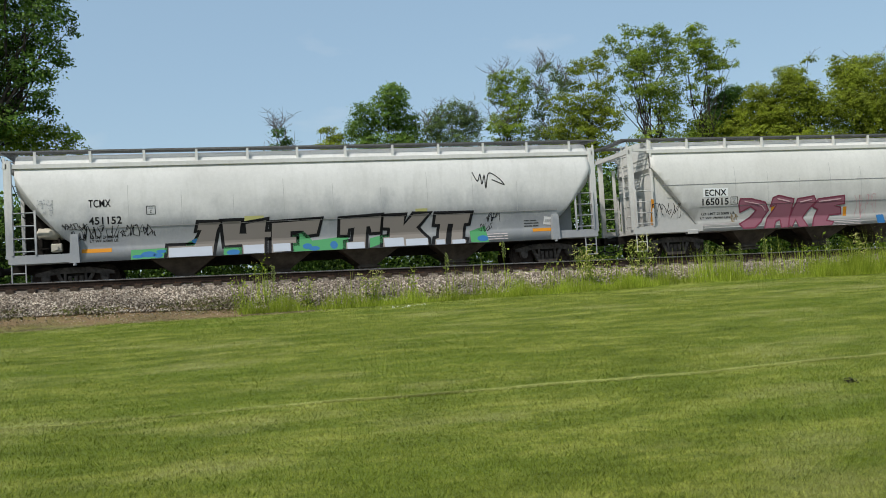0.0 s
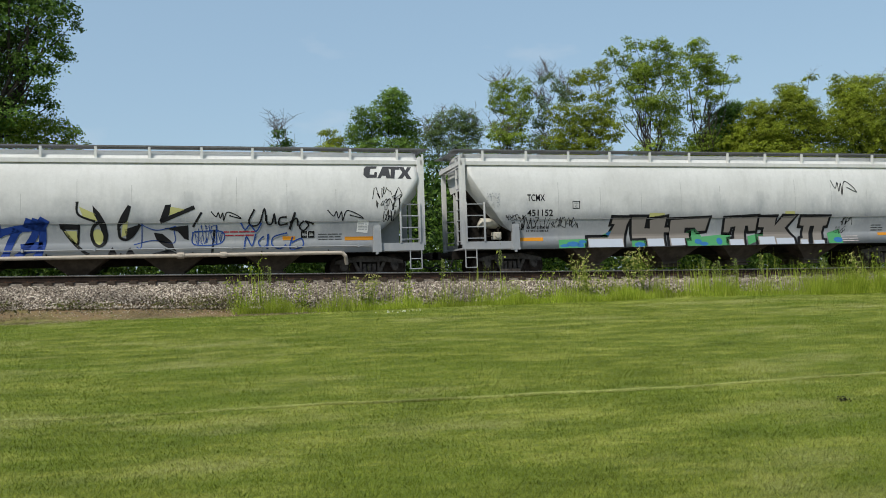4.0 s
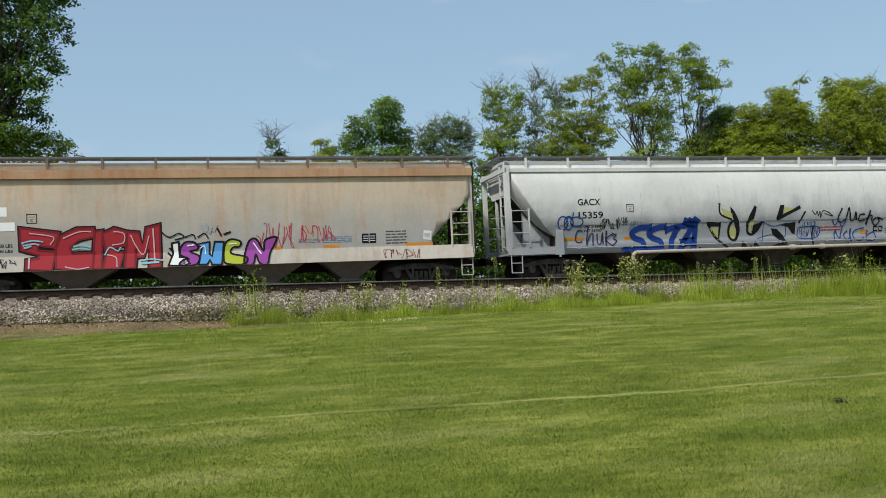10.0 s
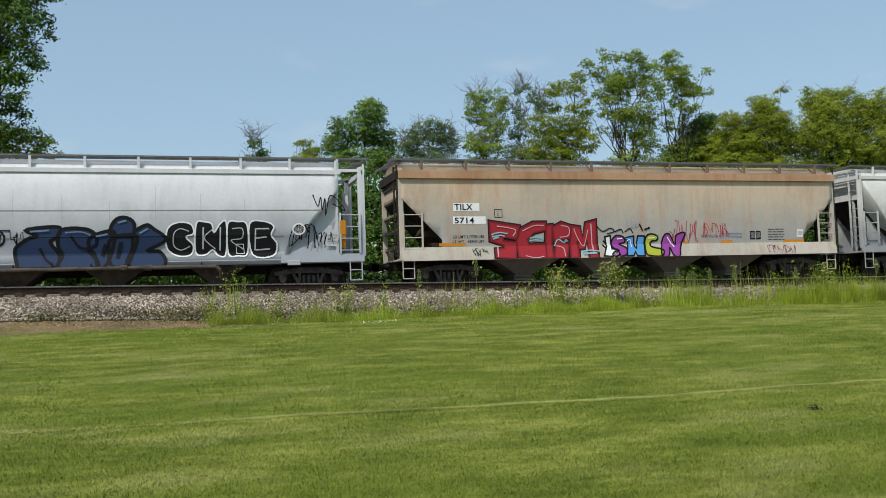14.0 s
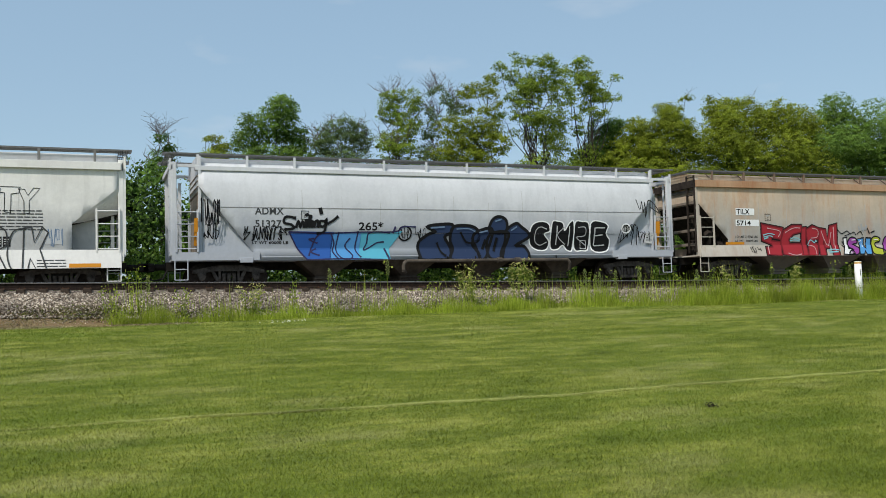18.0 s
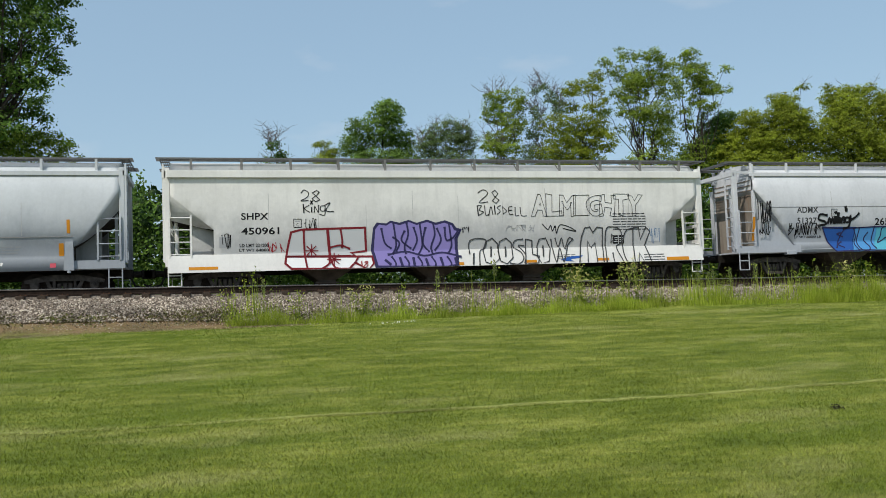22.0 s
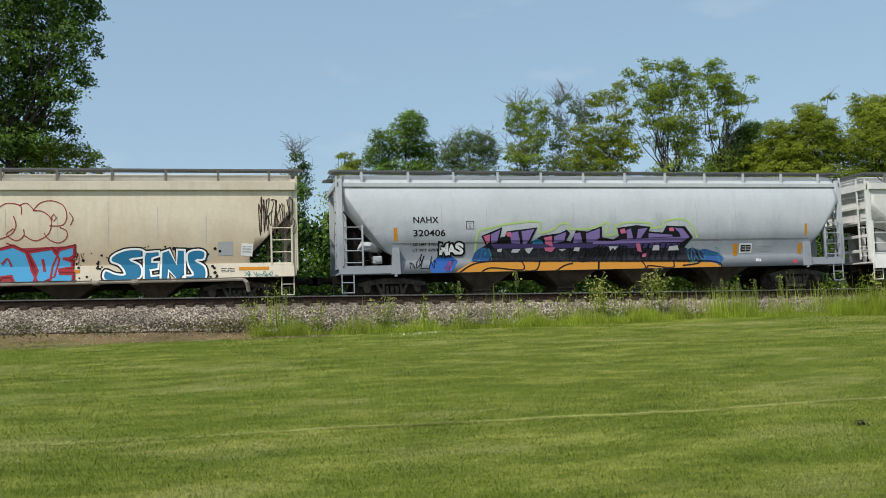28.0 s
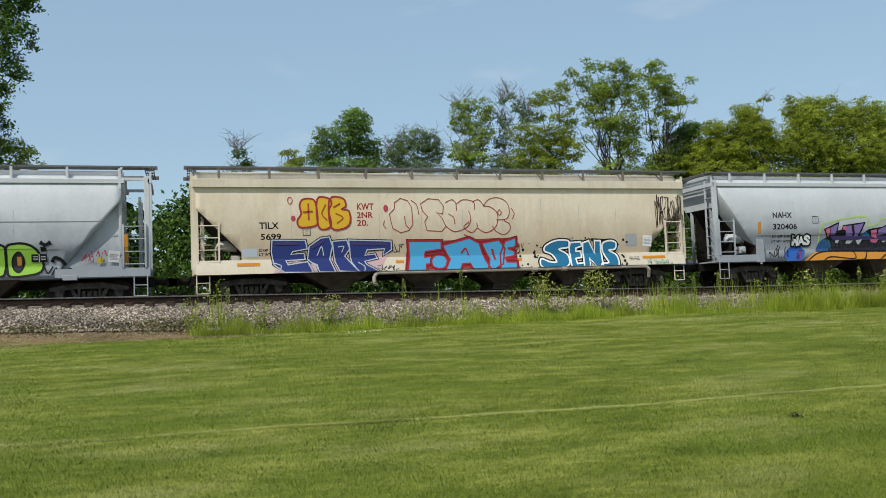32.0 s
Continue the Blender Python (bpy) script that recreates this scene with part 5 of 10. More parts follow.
stroke([(13.07, 2.44), (13.22, 2.28), (13.3, 2.41), (13.36, 2.23), (13.44, 2.4), (13.47, 2.15), (13.58, 2.42), (13.85, 2.35), (14.04, 2.22), (13.94, 2.23), (13.67, 2.31)], 0.035, 'black', 'graffiti_tag', 'thin black spray tag')
stroke([(17.01, 2.47), (17.21, 2.27), (17.31, 2.43), (17.38, 2.2), (17.49, 2.41), (17.53, 2.11), (17.67, 2.45), (18.02, 2.35), (18.26, 2.19), (18.14, 2.21), (17.79, 2.3)], 0.035, 'black', 'graffiti_tag', 'thin black spray tag')
scrawl((18.6, 19.68, 2.86, 3.27), 'black', 'angular black spray tag', 29, n=8, w=0.035)
scrawl((18.72, 19.71, 2.47, 2.86), 'black', 'angular black spray tag', 30, n=8, w=0.035)
scrawl((18.97, 19.41, 2.09, 2.47), 'black', 'angular black spray tag', 31, n=5, w=0.035)
patch((16.07, 16.54, 1.53, 1.76), 'black', 'notice_plate', 'black inspection plate')
patch((18.02, 18.46, 1.67, 2.14), 'paper', 'paper_notice', 'pale paper notice')
bars((16.67, 17.49, 1.42, 1.69), 3, 'darkgrey')
bars((13.47, 14.53, 1.59, 1.82), 2, 'red')
stroke([(2.98, 1.84), (2.83, 1.88), (2.73, 1.7), (2.76, 1.45), (2.98, 1.44)], 0.047, 'navyink', 'graffiti_line', 'dark blue spray tag', lift=0.02)
stroke([(3.22, 1.98), (3.17, 1.31), (3.3, 1.68), (3.43, 1.72), (3.43, 1.31)], 0.047, 'navyink', 'graffiti_line', '', lift=0.02)
stroke([(3.6, 1.72), (3.63, 1.38), (3.76, 1.38), (3.82, 1.76), (3.85, 1.34)], 0.047, 'navyink', 'graffiti_line', '', lift=0.02)
stroke([(3.98, 1.83), (3.97, 1.25)], 0.047, 'navyink', 'graffiti_line', '', lift=0.02)
stroke([(4.26, 1.74), (3.99, 1.5), (4.28, 1.22)], 0.047, 'navyink', 'graffiti_line', '', lift=0.02)
stroke([(4.22, 1.66), (4.39, 1.7), (4.3, 1.53), (4.43, 1.45), (4.24, 1.28)], 0.047, 'navyink', 'graffiti_line', '', lift=0.02)
stroke([(14.49, 2.5), (14.31, 2.14), (14.4, 1.96), (14.66, 2.04), (14.83, 2.54), (14.88, 2.13)], 0.055, 'black', 'graffiti_line', 'black script spray tag', lift=0.02)
stroke([(14.89, 2.31), (14.92, 2.04), (15.08, 2.03), (15.16, 2.35), (15.21, 2.03)], 0.055, 'black', 'graffiti_line', '', lift=0.02)
stroke([(15.57, 2.25), (15.35, 2.21), (15.34, 1.98), (15.6, 2.02)], 0.055, 'black', 'graffiti_line', '', lift=0.02)
stroke([(15.87, 2.39), (15.69, 1.84)], 0.055, 'black', 'graffiti_line', '', lift=0.02)
stroke([(15.71, 2.07), (15.93, 2.2), (15.97, 1.97)], 0.055, 'black', 'graffiti_line', '', lift=0.02)
stroke([(16.16, 2.1), (16.02, 1.92), (16.16, 1.78), (16.34, 1.96), (16.24, 2.1), (16.5, 2.01)], 0.055, 'black', 'graffiti_line', '', lift=0.02)
stroke([(14.05, 2.05), (14.18, 1.83), (14.35, 2.0), (14.54, 1.77), (14.72, 2.04)], 0.047, 'navy', 'graffiti_line', 'navy spray tag', lift=0.02)
stroke([(14.14, 1.19), (14.22, 1.6), (14.4, 1.28), (14.53, 1.68)], 0.047, 'navy', 'graffiti_line', '', lift=0.02)
stroke([(14.79, 1.59), (14.62, 1.41), (14.73, 1.22), (14.92, 1.31)], 0.047, 'navy', 'graffiti_line', '', lift=0.02)
stroke([(14.95, 1.67), (14.91, 1.17)], 0.047, 'navy', 'graffiti_line', '', lift=0.02)
stroke([(15.58, 1.7), (15.15, 1.58), (15.08, 1.31), (15.33, 1.16), (15.55, 1.29)], 0.047, 'navy', 'graffiti_line', '', lift=0.02)
stroke([(15.78, 1.56), (15.69, 1.15), (16.12, 1.23), (16.09, 1.51), (15.76, 1.38)], 0.047, 'navy', 'graffiti_line', '', lift=0.02)

stroke([(5.82, 1.92), (5.37, 1.91), (5.06, 1.73), (5.19, 1.53), (5.5, 1.4), (5.44, 1.15), (4.76, 1.08)], 0.223, 'cobalt', 'graffiti_letter', 'broad cobalt blue spray painted letter strokes', lift=0.014)
stroke([(6.45, 1.93), (6.07, 1.89), (5.78, 1.71), (5.95, 1.51), (6.26, 1.38), (6.2, 1.12), (5.57, 1.06)], 0.223, 'cobalt', 'graffiti_letter', '', lift=0.014)
stroke([(6.52, 1.82), (7.08, 1.94), (7.78, 1.98)], 0.223, 'cobalt', 'graffiti_letter', '', lift=0.014)
stroke([(6.98, 1.85), (6.77, 1.43), (6.66, 1.05)], 0.223, 'cobalt', 'graffiti_letter', '', lift=0.014)
stroke([(7.07, 1.04), (7.43, 1.58), (7.73, 2.05), (7.75, 1.49), (7.63, 1.06)], 0.223, 'cobalt', 'graffiti_letter', '', lift=0.014)
stroke([(7.18, 1.29), (7.69, 1.36)], 0.223, 'cobalt', 'graffiti_letter', '', lift=0.014)
stroke([(7.36, 2.02), (7.41, 2.16)], 0.223, 'cobalt', 'graffiti_letter', '', lift=0.014)
stroke([(7.55, 2.03), (7.6, 2.16)], 0.223, 'cobalt', 'graffiti_letter', '', lift=0.014)
stroke([(7.73, 2.05), (7.81, 2.18)], 0.223, 'cobalt', 'graffiti_letter', '', lift=0.014)
stroke([(4.76, 1.06), (4.67, 1.0)], 0.223, 'cobalt', 'graffiti_letter', '', lift=0.014)
on("car_d")
patch((2.05, 3.06, 2.79, 3.09), 'white', 'number_patch', 'fresh white paint patch')
lettering('TILX', (2.09, 2.8, 2.83, 3.06), 'black', lift=0.014, bold=0.02)
patch((2.03, 3.29, 2.32, 2.6), 'white', 'number_patch', 'fresh white paint patch')
lettering('5714', (2.09, 2.84, 2.34, 2.56), 'black', lift=0.014, bold=0.02)
lettering('LD LMT 217700 LBS', (2.01, 3.21, 1.79, 1.9), 'black')
lettering('LT WT   68300 LBS', (2.0, 3.21, 1.63, 1.72), 'black')
plate_mark((3.65, 3.94, 2.56, 2.85))
patch((1.48, 2.48, 1.51, 1.62), 'orange', 'reflector', 'orange reflective stripe')
patch((11.25, 11.76, 1.49, 1.59), 'orange', 'reflector', 'orange reflective stripe')
patch((13.2, 13.73, 1.49, 1.59), 'orange', 'reflector', 'orange reflective stripe')
patch((16.11, 17.13, 1.48, 1.59), 'orange', 'reflector', 'orange reflective stripe')
scrawl((10.9, 12.16, 1.55, 2.38), 'redpink', 'faded red spray tag', 48, n=10, w=0.04)
scrawl((12.34, 13.59, 1.76, 2.27), 'redpink', 'red spray tag', 49, n=10, w=0.045)
patch((14.55, 15.06, 1.62, 1.96), 'black', 'notice_plate', 'black inspection plate')
patch((16.77, 17.1, 1.67, 2.03), 'paper', 'paper_notice', 'pale paper notice')
bars((13.14, 14.18, 1.66, 1.9), 4, 'steelblue')
bars((15.42, 16.18, 1.55, 2.07), 5, 'darkgrey')
scrawl((15.29, 16.72, 1.04, 1.35), 'darkred', 'dark red scrawled tag', 50, n=11, w=0.03)
bars((12.32, 13.04, 1.68, 1.83), 3, 'steelblue')
scrawl((2.72, 3.33, 1.12, 1.39), 'black', 'small black tag', 51, n=6)
letter([(3.43, 2.41), (4.6, 2.23), (4.49, 1.74), (3.95, 1.83), (3.95, 1.68), (4.49, 1.62), (4.39, 1.0), (3.62, 1.06), (3.63, 1.37), (3.98, 1.4), (3.98, 1.52), (3.45, 1.69)], 'red', 'darkred', 0.059, 'red graffiti letter with dark outline', smooth=False, halo='black')
letter([(4.66, 2.13), (5.14, 2.36), (5.66, 2.36), (5.69, 2.08), (5.19, 1.97), (4.92, 1.73), (4.98, 1.54), (5.67, 1.56), (5.61, 1.01), (4.86, 0.95), (4.51, 1.07), (4.49, 1.7)], 'red', 'darkred', 0.059, lift=0.014, smooth=False, halo='black')
letter([(5.69, 2.24), (5.93, 2.27), (5.89, 1.0), (5.61, 1.01)], 'red', 'darkred', 0.059, smooth=False, halo='black')
letter([(5.93, 2.17), (6.3, 2.35), (6.7, 2.22), (6.68, 1.76), (6.23, 1.67), (6.59, 1.54), (6.45, 0.98), (5.93, 1.0), (6.03, 1.47)], 'red', 'darkred', 0.059, lift=0.014, smooth=False, halo='black')
letter([(6.7, 2.22), (7.06, 2.18), (7.17, 1.77), (7.31, 2.33), (7.73, 2.43), (7.74, 0.99), (7.39, 1.0), (7.37, 1.65), (7.2, 1.35), (6.99, 1.35), (6.96, 1.65), (6.94, 0.99), (6.61, 1.0)], 'red', 'darkred', 0.059, smooth=False, halo='black')
oval((5.08, 1.73), 0.15, 0.13, 'tan', 'graffiti_dot', "", 0.000)
stroke([(3.73, 2.23), (4.42, 2.1), (4.34, 1.86)], 0.032, 'pinkwash', 'graffiti_line', 'thin pale highlight line', lift=0.034)
stroke([(4.74, 2.05), (5.2, 2.24), (5.57, 2.24)], 0.032, 'pinkwash', 'graffiti_line', '', lift=0.034)
stroke([(6.29, 2.23), (6.59, 2.16), (6.58, 1.86), (6.24, 1.79)], 0.032, 'pinkwash', 'graffiti_line', '', lift=0.034)
stroke([(6.81, 2.1), (6.96, 1.75), (7.2, 1.45), (7.38, 2.05)], 0.032, 'pinkwash', 'graffiti_line', '', lift=0.034)
stroke([(7.52, 2.29), (7.56, 1.14)], 0.032, 'pinkwash', 'graffiti_line', '', lift=0.034)
stroke([(3.7, 1.09), (3.71, 1.43)], 0.032, 'pinkwash', 'graffiti_line', '', lift=0.034)
stroke([(4.79, 1.11), (5.16, 1.02), (5.5, 1.07)], 0.032, 'pinkwash', 'graffiti_line', '', lift=0.034)
stroke([(6.07, 1.47), (6.34, 1.37), (6.37, 1.07)], 0.032, 'pinkwash', 'graffiti_line', '', lift=0.034)
stroke([(3.49, 1.92), (3.8, 1.99), (4.11, 1.95)], 0.042, 'cyan', 'graffiti_line', 'pale blue spray mark', lift=0.036)
stroke([(3.53, 1.84), (3.84, 1.89), (3.99, 1.85)], 0.042, 'cyan', 'graffiti_line', '', lift=0.036)
stroke([(3.56, 1.76), (3.76, 1.82)], 0.042, 'cyan', 'graffiti_line', '', lift=0.036)
stroke([(5.04, 1.77), (5.32, 1.81), (5.56, 1.72)], 0.042, 'cyan', 'graffiti_line', '', lift=0.036)
stroke([(5.0, 1.67), (5.28, 1.71), (5.51, 1.66)], 0.042, 'cyan', 'graffiti_line', '', lift=0.036)
stroke([(5.99, 1.47), (6.15, 1.71), (6.39, 1.59), (6.48, 1.7)], 0.042, 'cyan', 'graffiti_line', '', lift=0.036)
stroke([(7.11, 1.25), (7.48, 1.28), (7.81, 1.23)], 0.042, 'cyan', 'graffiti_line', '', lift=0.036)
stroke([(7.15, 1.15), (7.68, 1.17)], 0.042, 'cyan', 'graffiti_line', '', lift=0.036)
letter([(8.1, 1.79), (8.33, 1.83), (8.35, 1.32), (8.56, 1.3), (8.67, 1.09), (8.46, 1.01), (7.99, 1.05), (8.14, 1.43)], 'white', 'black', 0.064, 'white graffiti letter with black outline', lift=0.014, smooth=False)
letter([(8.38, 1.63), (8.58, 1.83), (8.87, 1.78), (8.94, 1.57), (8.69, 1.5), (8.98, 1.33), (8.92, 1.08), (8.61, 1.01), (8.34, 1.06), (8.47, 1.22), (8.64, 1.25), (8.39, 1.38)], 'purple', 'black', 0.064, 'purple graffiti letter with black outline', lift=0.014)
letter([(8.91, 1.74), (9.33, 1.81), (9.32, 1.4), (9.4, 1.32), (9.5, 1.81), (9.8, 1.8), (9.72, 1.02), (9.39, 1.03), (9.33, 1.2), (9.24, 1.04), (8.96, 1.04), (9.07, 1.61)], 'skyblue', 'black', 0.064, 'sky blue graffiti letter with black outline', lift=0.014, smooth=False)
letter([(9.84, 1.72), (10.06, 1.88), (10.36, 1.79), (10.31, 1.63), (10.09, 1.59), (10.04, 1.39), (10.55, 1.25), (10.45, 1.01), (9.9, 1.04), (9.78, 1.23)], 'lime', 'black', 0.064, 'lime yellow graffiti letter with black outline', lift=0.014)
letter([(10.61, 1.75), (10.88, 1.87), (11.12, 1.45), (11.18, 1.82), (11.58, 1.9), (11.33, 1.36), (11.23, 0.99), (10.97, 1.03), (10.85, 1.33), (10.75, 1.0), (10.45, 1.05)], 'purple', 'black', 0.064, 'purple graffiti letter with black outline', lift=0.014)
stroke([(8.61, 1.7), (8.82, 1.72)], 0.028, 'white', 'graffiti_line', 'thin white highlight line', lift=0.034)
stroke([(9.03, 1.61), (9.16, 1.67), (9.19, 1.4)], 0.028, 'white', 'graffiti_line', '', lift=0.034)
stroke([(9.97, 1.72), (10.22, 1.73)], 0.028, 'white', 'graffiti_line', '', lift=0.034)
stroke([(10.78, 1.74), (11.03, 1.36)], 0.028, 'white', 'graffiti_line', '', lift=0.034)
stroke([(7.76, 2.21), (8.02, 2.0), (8.34, 2.12), (8.5, 1.99), (8.22, 1.91)], 0.042, 'black', 'graffiti_line', 'wild black spray lines', lift=0.02)
stroke([(8.54, 1.99), (8.79, 2.07), (8.87, 1.94)], 0.042, 'black', 'graffiti_line', '', lift=0.02)
stroke([(8.96, 1.98), (9.17, 2.1), (9.29, 1.94)], 0.042, 'black', 'graffiti_line', '', lift=0.02)
stroke([(9.6, 2.26), (9.72, 2.01)], 0.042, 'black', 'graffiti_line', '', lift=0.02)
stroke([(9.81, 2.05), (10.03, 2.13)], 0.042, 'black', 'graffiti_line', '', lift=0.02)
stroke([(8.03, 1.63), (8.15, 1.51)], 0.042, 'black', 'graffiti_line', '', lift=0.02)
stroke([(7.98, 1.47), (8.1, 1.35)], 0.042, 'black', 'graffiti_line', '', lift=0.02)
stroke([(9.06, 2.35), (9.13, 2.14)], 0.064, 'grey', 'graffiti_line', 'grey spray drips', lift=0.02)
stroke([(9.23, 2.43), (9.26, 2.18)], 0.064, 'grey', 'graffiti_line', '', lift=0.02)
stroke([(9.39, 2.3), (9.34, 2.12)], 0.064, 'grey', 'graffiti_line', '', lift=0.02)
stroke([(9.57, 2.38), (9.47, 2.18)], 0.064, 'grey', 'graffiti_line', '', lift=0.02)

on("car_e")
lettering('ADMX', (2.78, 3.79, 2.6, 2.85), 'darkgrey')
lettering('51327', (2.79, 3.71, 2.16, 2.41), 'darkgrey')
plate_mark((4.41, 4.68, 2.45, 2.74))
patch((0.74, 0.86, 1.52, 2.46), 'orange', 'reflector', 'orange reflective stripe')
scrawl((0.97, 1.58, 2.24, 3.1), 'black', 'black spray tag', 61, n=9, w=0.045)
scrawl((1.06, 1.55, 1.75, 2.24), 'black', 'black spray tag', 62, n=5, w=0.05)
scrawl((2.4, 3.97, 1.72, 2.18), 'black', 'dense black spray tag', 63, n=16, w=0.045)
lettering('LT WT 60000 LB', (2.69, 3.96, 1.58, 1.68), 'black')
lettering('265*', (6.52, 7.46, 2.06, 2.37), 'black')
oval((8.29, 1.96), 0.25, 0.26, 'black', 'graffiti_tag', 'black ringed spray tag', 0.06)
scrawl((8.15, 8.46, 1.78, 2.13), 'black', 'black spray tag', 64, n=5)
scrawl((8.71, 9.15, 1.74, 2.14), 'black', 'small black tag', 65, n=5)
oval((17.88, 2.18), 0.23, 0.21, 'white', 'graffiti_dot', '', 0)
oval((17.88, 2.18), 0.18, 0.16, 'black', 'graffiti_dot', '', 0)
outline_letters('1', (15.76, 15.98, 1.35, 1.68), 'white', 'white numeral', w=0.02, lift=0.04)
scrawl((17.52, 18.51, 1.51, 2.3), 'black', 'black spray tag', 66, n=7, w=0.05)
scrawl((18.5, 19.09, 1.58, 2.06), 'black', 'black spray tag', 67, n=6, w=0.04)
stroke([(18.39, 3.37), (18.55, 2.97), (18.66, 3.3), (18.7, 2.83), (18.81, 3.26), (18.82, 2.64), (18.98, 3.34), (19.29, 3.16), (19.5, 2.83), (19.39, 2.87), (19.08, 3.05)], 0.035, 'black', 'graffiti_tag', 'thin black spray tag')
patch((18.82, 19.26, 1.56, 2.02), 'paper', 'paper_notice', 'pale paper notice')
patch((19.33, 19.53, 1.51, 2.48), 'orange', 'reflector', 'orange reflective stripe')
patch((18.06, 18.29, 1.13, 1.27), 'yellow', 'notice_plate', 'small yellow plate')
stroke([(4.19, 2.49), (3.87, 2.53), (3.79, 2.33), (4.06, 2.25), (4.14, 2.13), (3.86, 2.09)], 0.089, 'black', 'graffiti_line', 'black script spray lettering', lift=0.02)
stroke([(4.22, 2.17), (4.31, 2.37), (4.37, 2.17), (4.45, 2.37), (4.51, 2.17)], 0.089, 'black', 'graffiti_line', '', lift=0.02)
stroke([(4.59, 2.42), (4.57, 2.17)], 0.089, 'black', 'graffiti_line', '', lift=0.02)
stroke([(4.74, 2.58), (4.67, 2.18)], 0.089, 'black', 'graffiti_line', '', lift=0.02)
stroke([(4.82, 2.38), (4.77, 2.18)], 0.089, 'black', 'graffiti_line', '', lift=0.02)
stroke([(4.87, 2.18), (4.94, 2.38), (5.02, 2.38), (5.0, 2.18)], 0.089, 'black', 'graffiti_line', '', lift=0.02)
stroke([(5.25, 2.38), (5.1, 2.38), (5.08, 2.22), (5.24, 2.22), (5.33, 2.46), (5.24, 2.02), (4.99, 1.95)], 0.089, 'black', 'graffiti_line', '', lift=0.02)
stroke([(5.37, 2.3), (5.58, 2.42), (5.73, 2.55)], 0.089, 'black', 'graffiti_line', '', lift=0.02)
stroke([(4.6, 2.62), (4.62, 2.58)], 0.089, 'black', 'graffiti_line', '', lift=0.02)
stroke([(5.09, 2.83), (5.13, 2.66)], 0.089, 'black', 'graffiti_line', '', lift=0.02)
letter([(3.98, 2.01), (5.57, 1.98), (5.45, 1.0), (4.63, 1.01), (4.23, 1.51)], 'royal', 'navy', 0.042, 'blue graffiti lettering fading to cyan', smooth=False)
letter([(5.57, 1.98), (6.62, 1.98), (6.52, 0.99), (5.45, 1.0)], 'skyblue', 'skyblue', 0.011, smooth=False)
letter([(6.62, 1.98), (8.18, 2.03), (7.69, 1.4), (7.72, 1.02), (6.52, 0.99)], 'cyan2', 'cyan2', 0.011, smooth=False)
stroke([(3.98, 1.99), (4.29, 1.41), (4.63, 1.01)], 0.049, 'navyink', 'graffiti_line', 'dark outline of graffiti letters', lift=0.02)
stroke([(5.26, 1.98), (4.95, 1.81), (4.69, 1.17)], 0.049, 'navyink', 'graffiti_line', '', lift=0.02)
stroke([(4.87, 1.77), (4.7, 1.73), (4.99, 1.61)], 0.049, 'navyink', 'graffiti_line', '', lift=0.02)
stroke([(5.47, 1.98), (5.61, 1.61), (5.56, 1.31), (5.76, 1.04)], 0.049, 'navyink', 'graffiti_line', '', lift=0.02)
stroke([(5.78, 1.98), (5.68, 1.41), (5.84, 1.1), (6.14, 1.0), (6.29, 1.16), (6.02, 1.49), (6.19, 1.77)], 0.049, 'navyink', 'graffiti_line', '', lift=0.02)
stroke([(6.5, 2.02), (6.4, 1.4), (6.6, 1.1)], 0.049, 'navyink', 'graffiti_line', '', lift=0.02)
stroke([(7.7, 1.98), (6.94, 1.98), (6.83, 1.61), (6.72, 1.36), (6.93, 1.44), (7.21, 1.61), (7.47, 1.65)], 0.049, 'navyink', 'graffiti_line', '', lift=0.02)
stroke([(7.51, 1.4), (7.68, 1.03)], 0.049, 'navyink', 'graffiti_line', '', lift=0.02)
stroke([(4.63, 1.01), (5.76, 1.04), (6.6, 1.03), (7.89, 0.98)], 0.049, 'navyink', 'graffiti_line', '', lift=0.02)
stroke([(3.98, 2.01), (5.16, 1.95), (6.62, 2.0), (7.92, 2.02), (8.19, 2.19), (8.7, 2.2)], 0.049, 'navyink', 'graffiti_line', '', lift=0.02)
stroke([(7.92, 2.19), (7.83, 1.98)], 0.049, 'navyink', 'graffiti_line', '', lift=0.02)
stroke([(4.94, 1.41), (4.78, 1.29), (5.06, 1.17)], 0.049, 'navyink', 'graffiti_line', '', lift=0.02)
letter([(8.89, 1.14), (8.84, 1.61), (9.21, 1.92), (9.48, 2.03), (9.17, 2.2), (9.6, 2.29), (10.18, 2.29), (10.12, 1.99), (9.89, 1.82), (10.15, 1.39), (10.05, 1.01), (9.59, 0.97), (9.0, 0.97)], 'slate', 'black', 0.117, 'dark blue graffiti letter with heavy black outline')
letter([(10.22, 2.2), (10.87, 2.25), (11.24, 2.08), (11.28, 1.71), (11.04, 1.56), (11.31, 1.17), (11.21, 0.95), (10.14, 0.96), (10.24, 1.39), (10.11, 1.71)], 'slate', 'black', 0.117, lift=0.015)
letter([(11.72, 2.21), (11.88, 2.52), (12.17, 2.61), (12.45, 2.43), (12.39, 1.99), (11.81, 1.99)], 'slate', 'black', 0.117, lift=0.018)
letter([(11.15, 1.99), (11.72, 2.17), (11.86, 1.99), (11.75, 1.49), (11.59, 1.06), (11.35, 0.95), (11.22, 1.39), (11.04, 1.71)], 'slate', 'black', 0.117, lift=0.021)
letter([(11.76, 1.93), (12.53, 1.99), (12.39, 1.38), (12.21, 1.03), (11.78, 0.99), (11.65, 1.38)], 'slate', 'black', 0.117, lift=0.024)
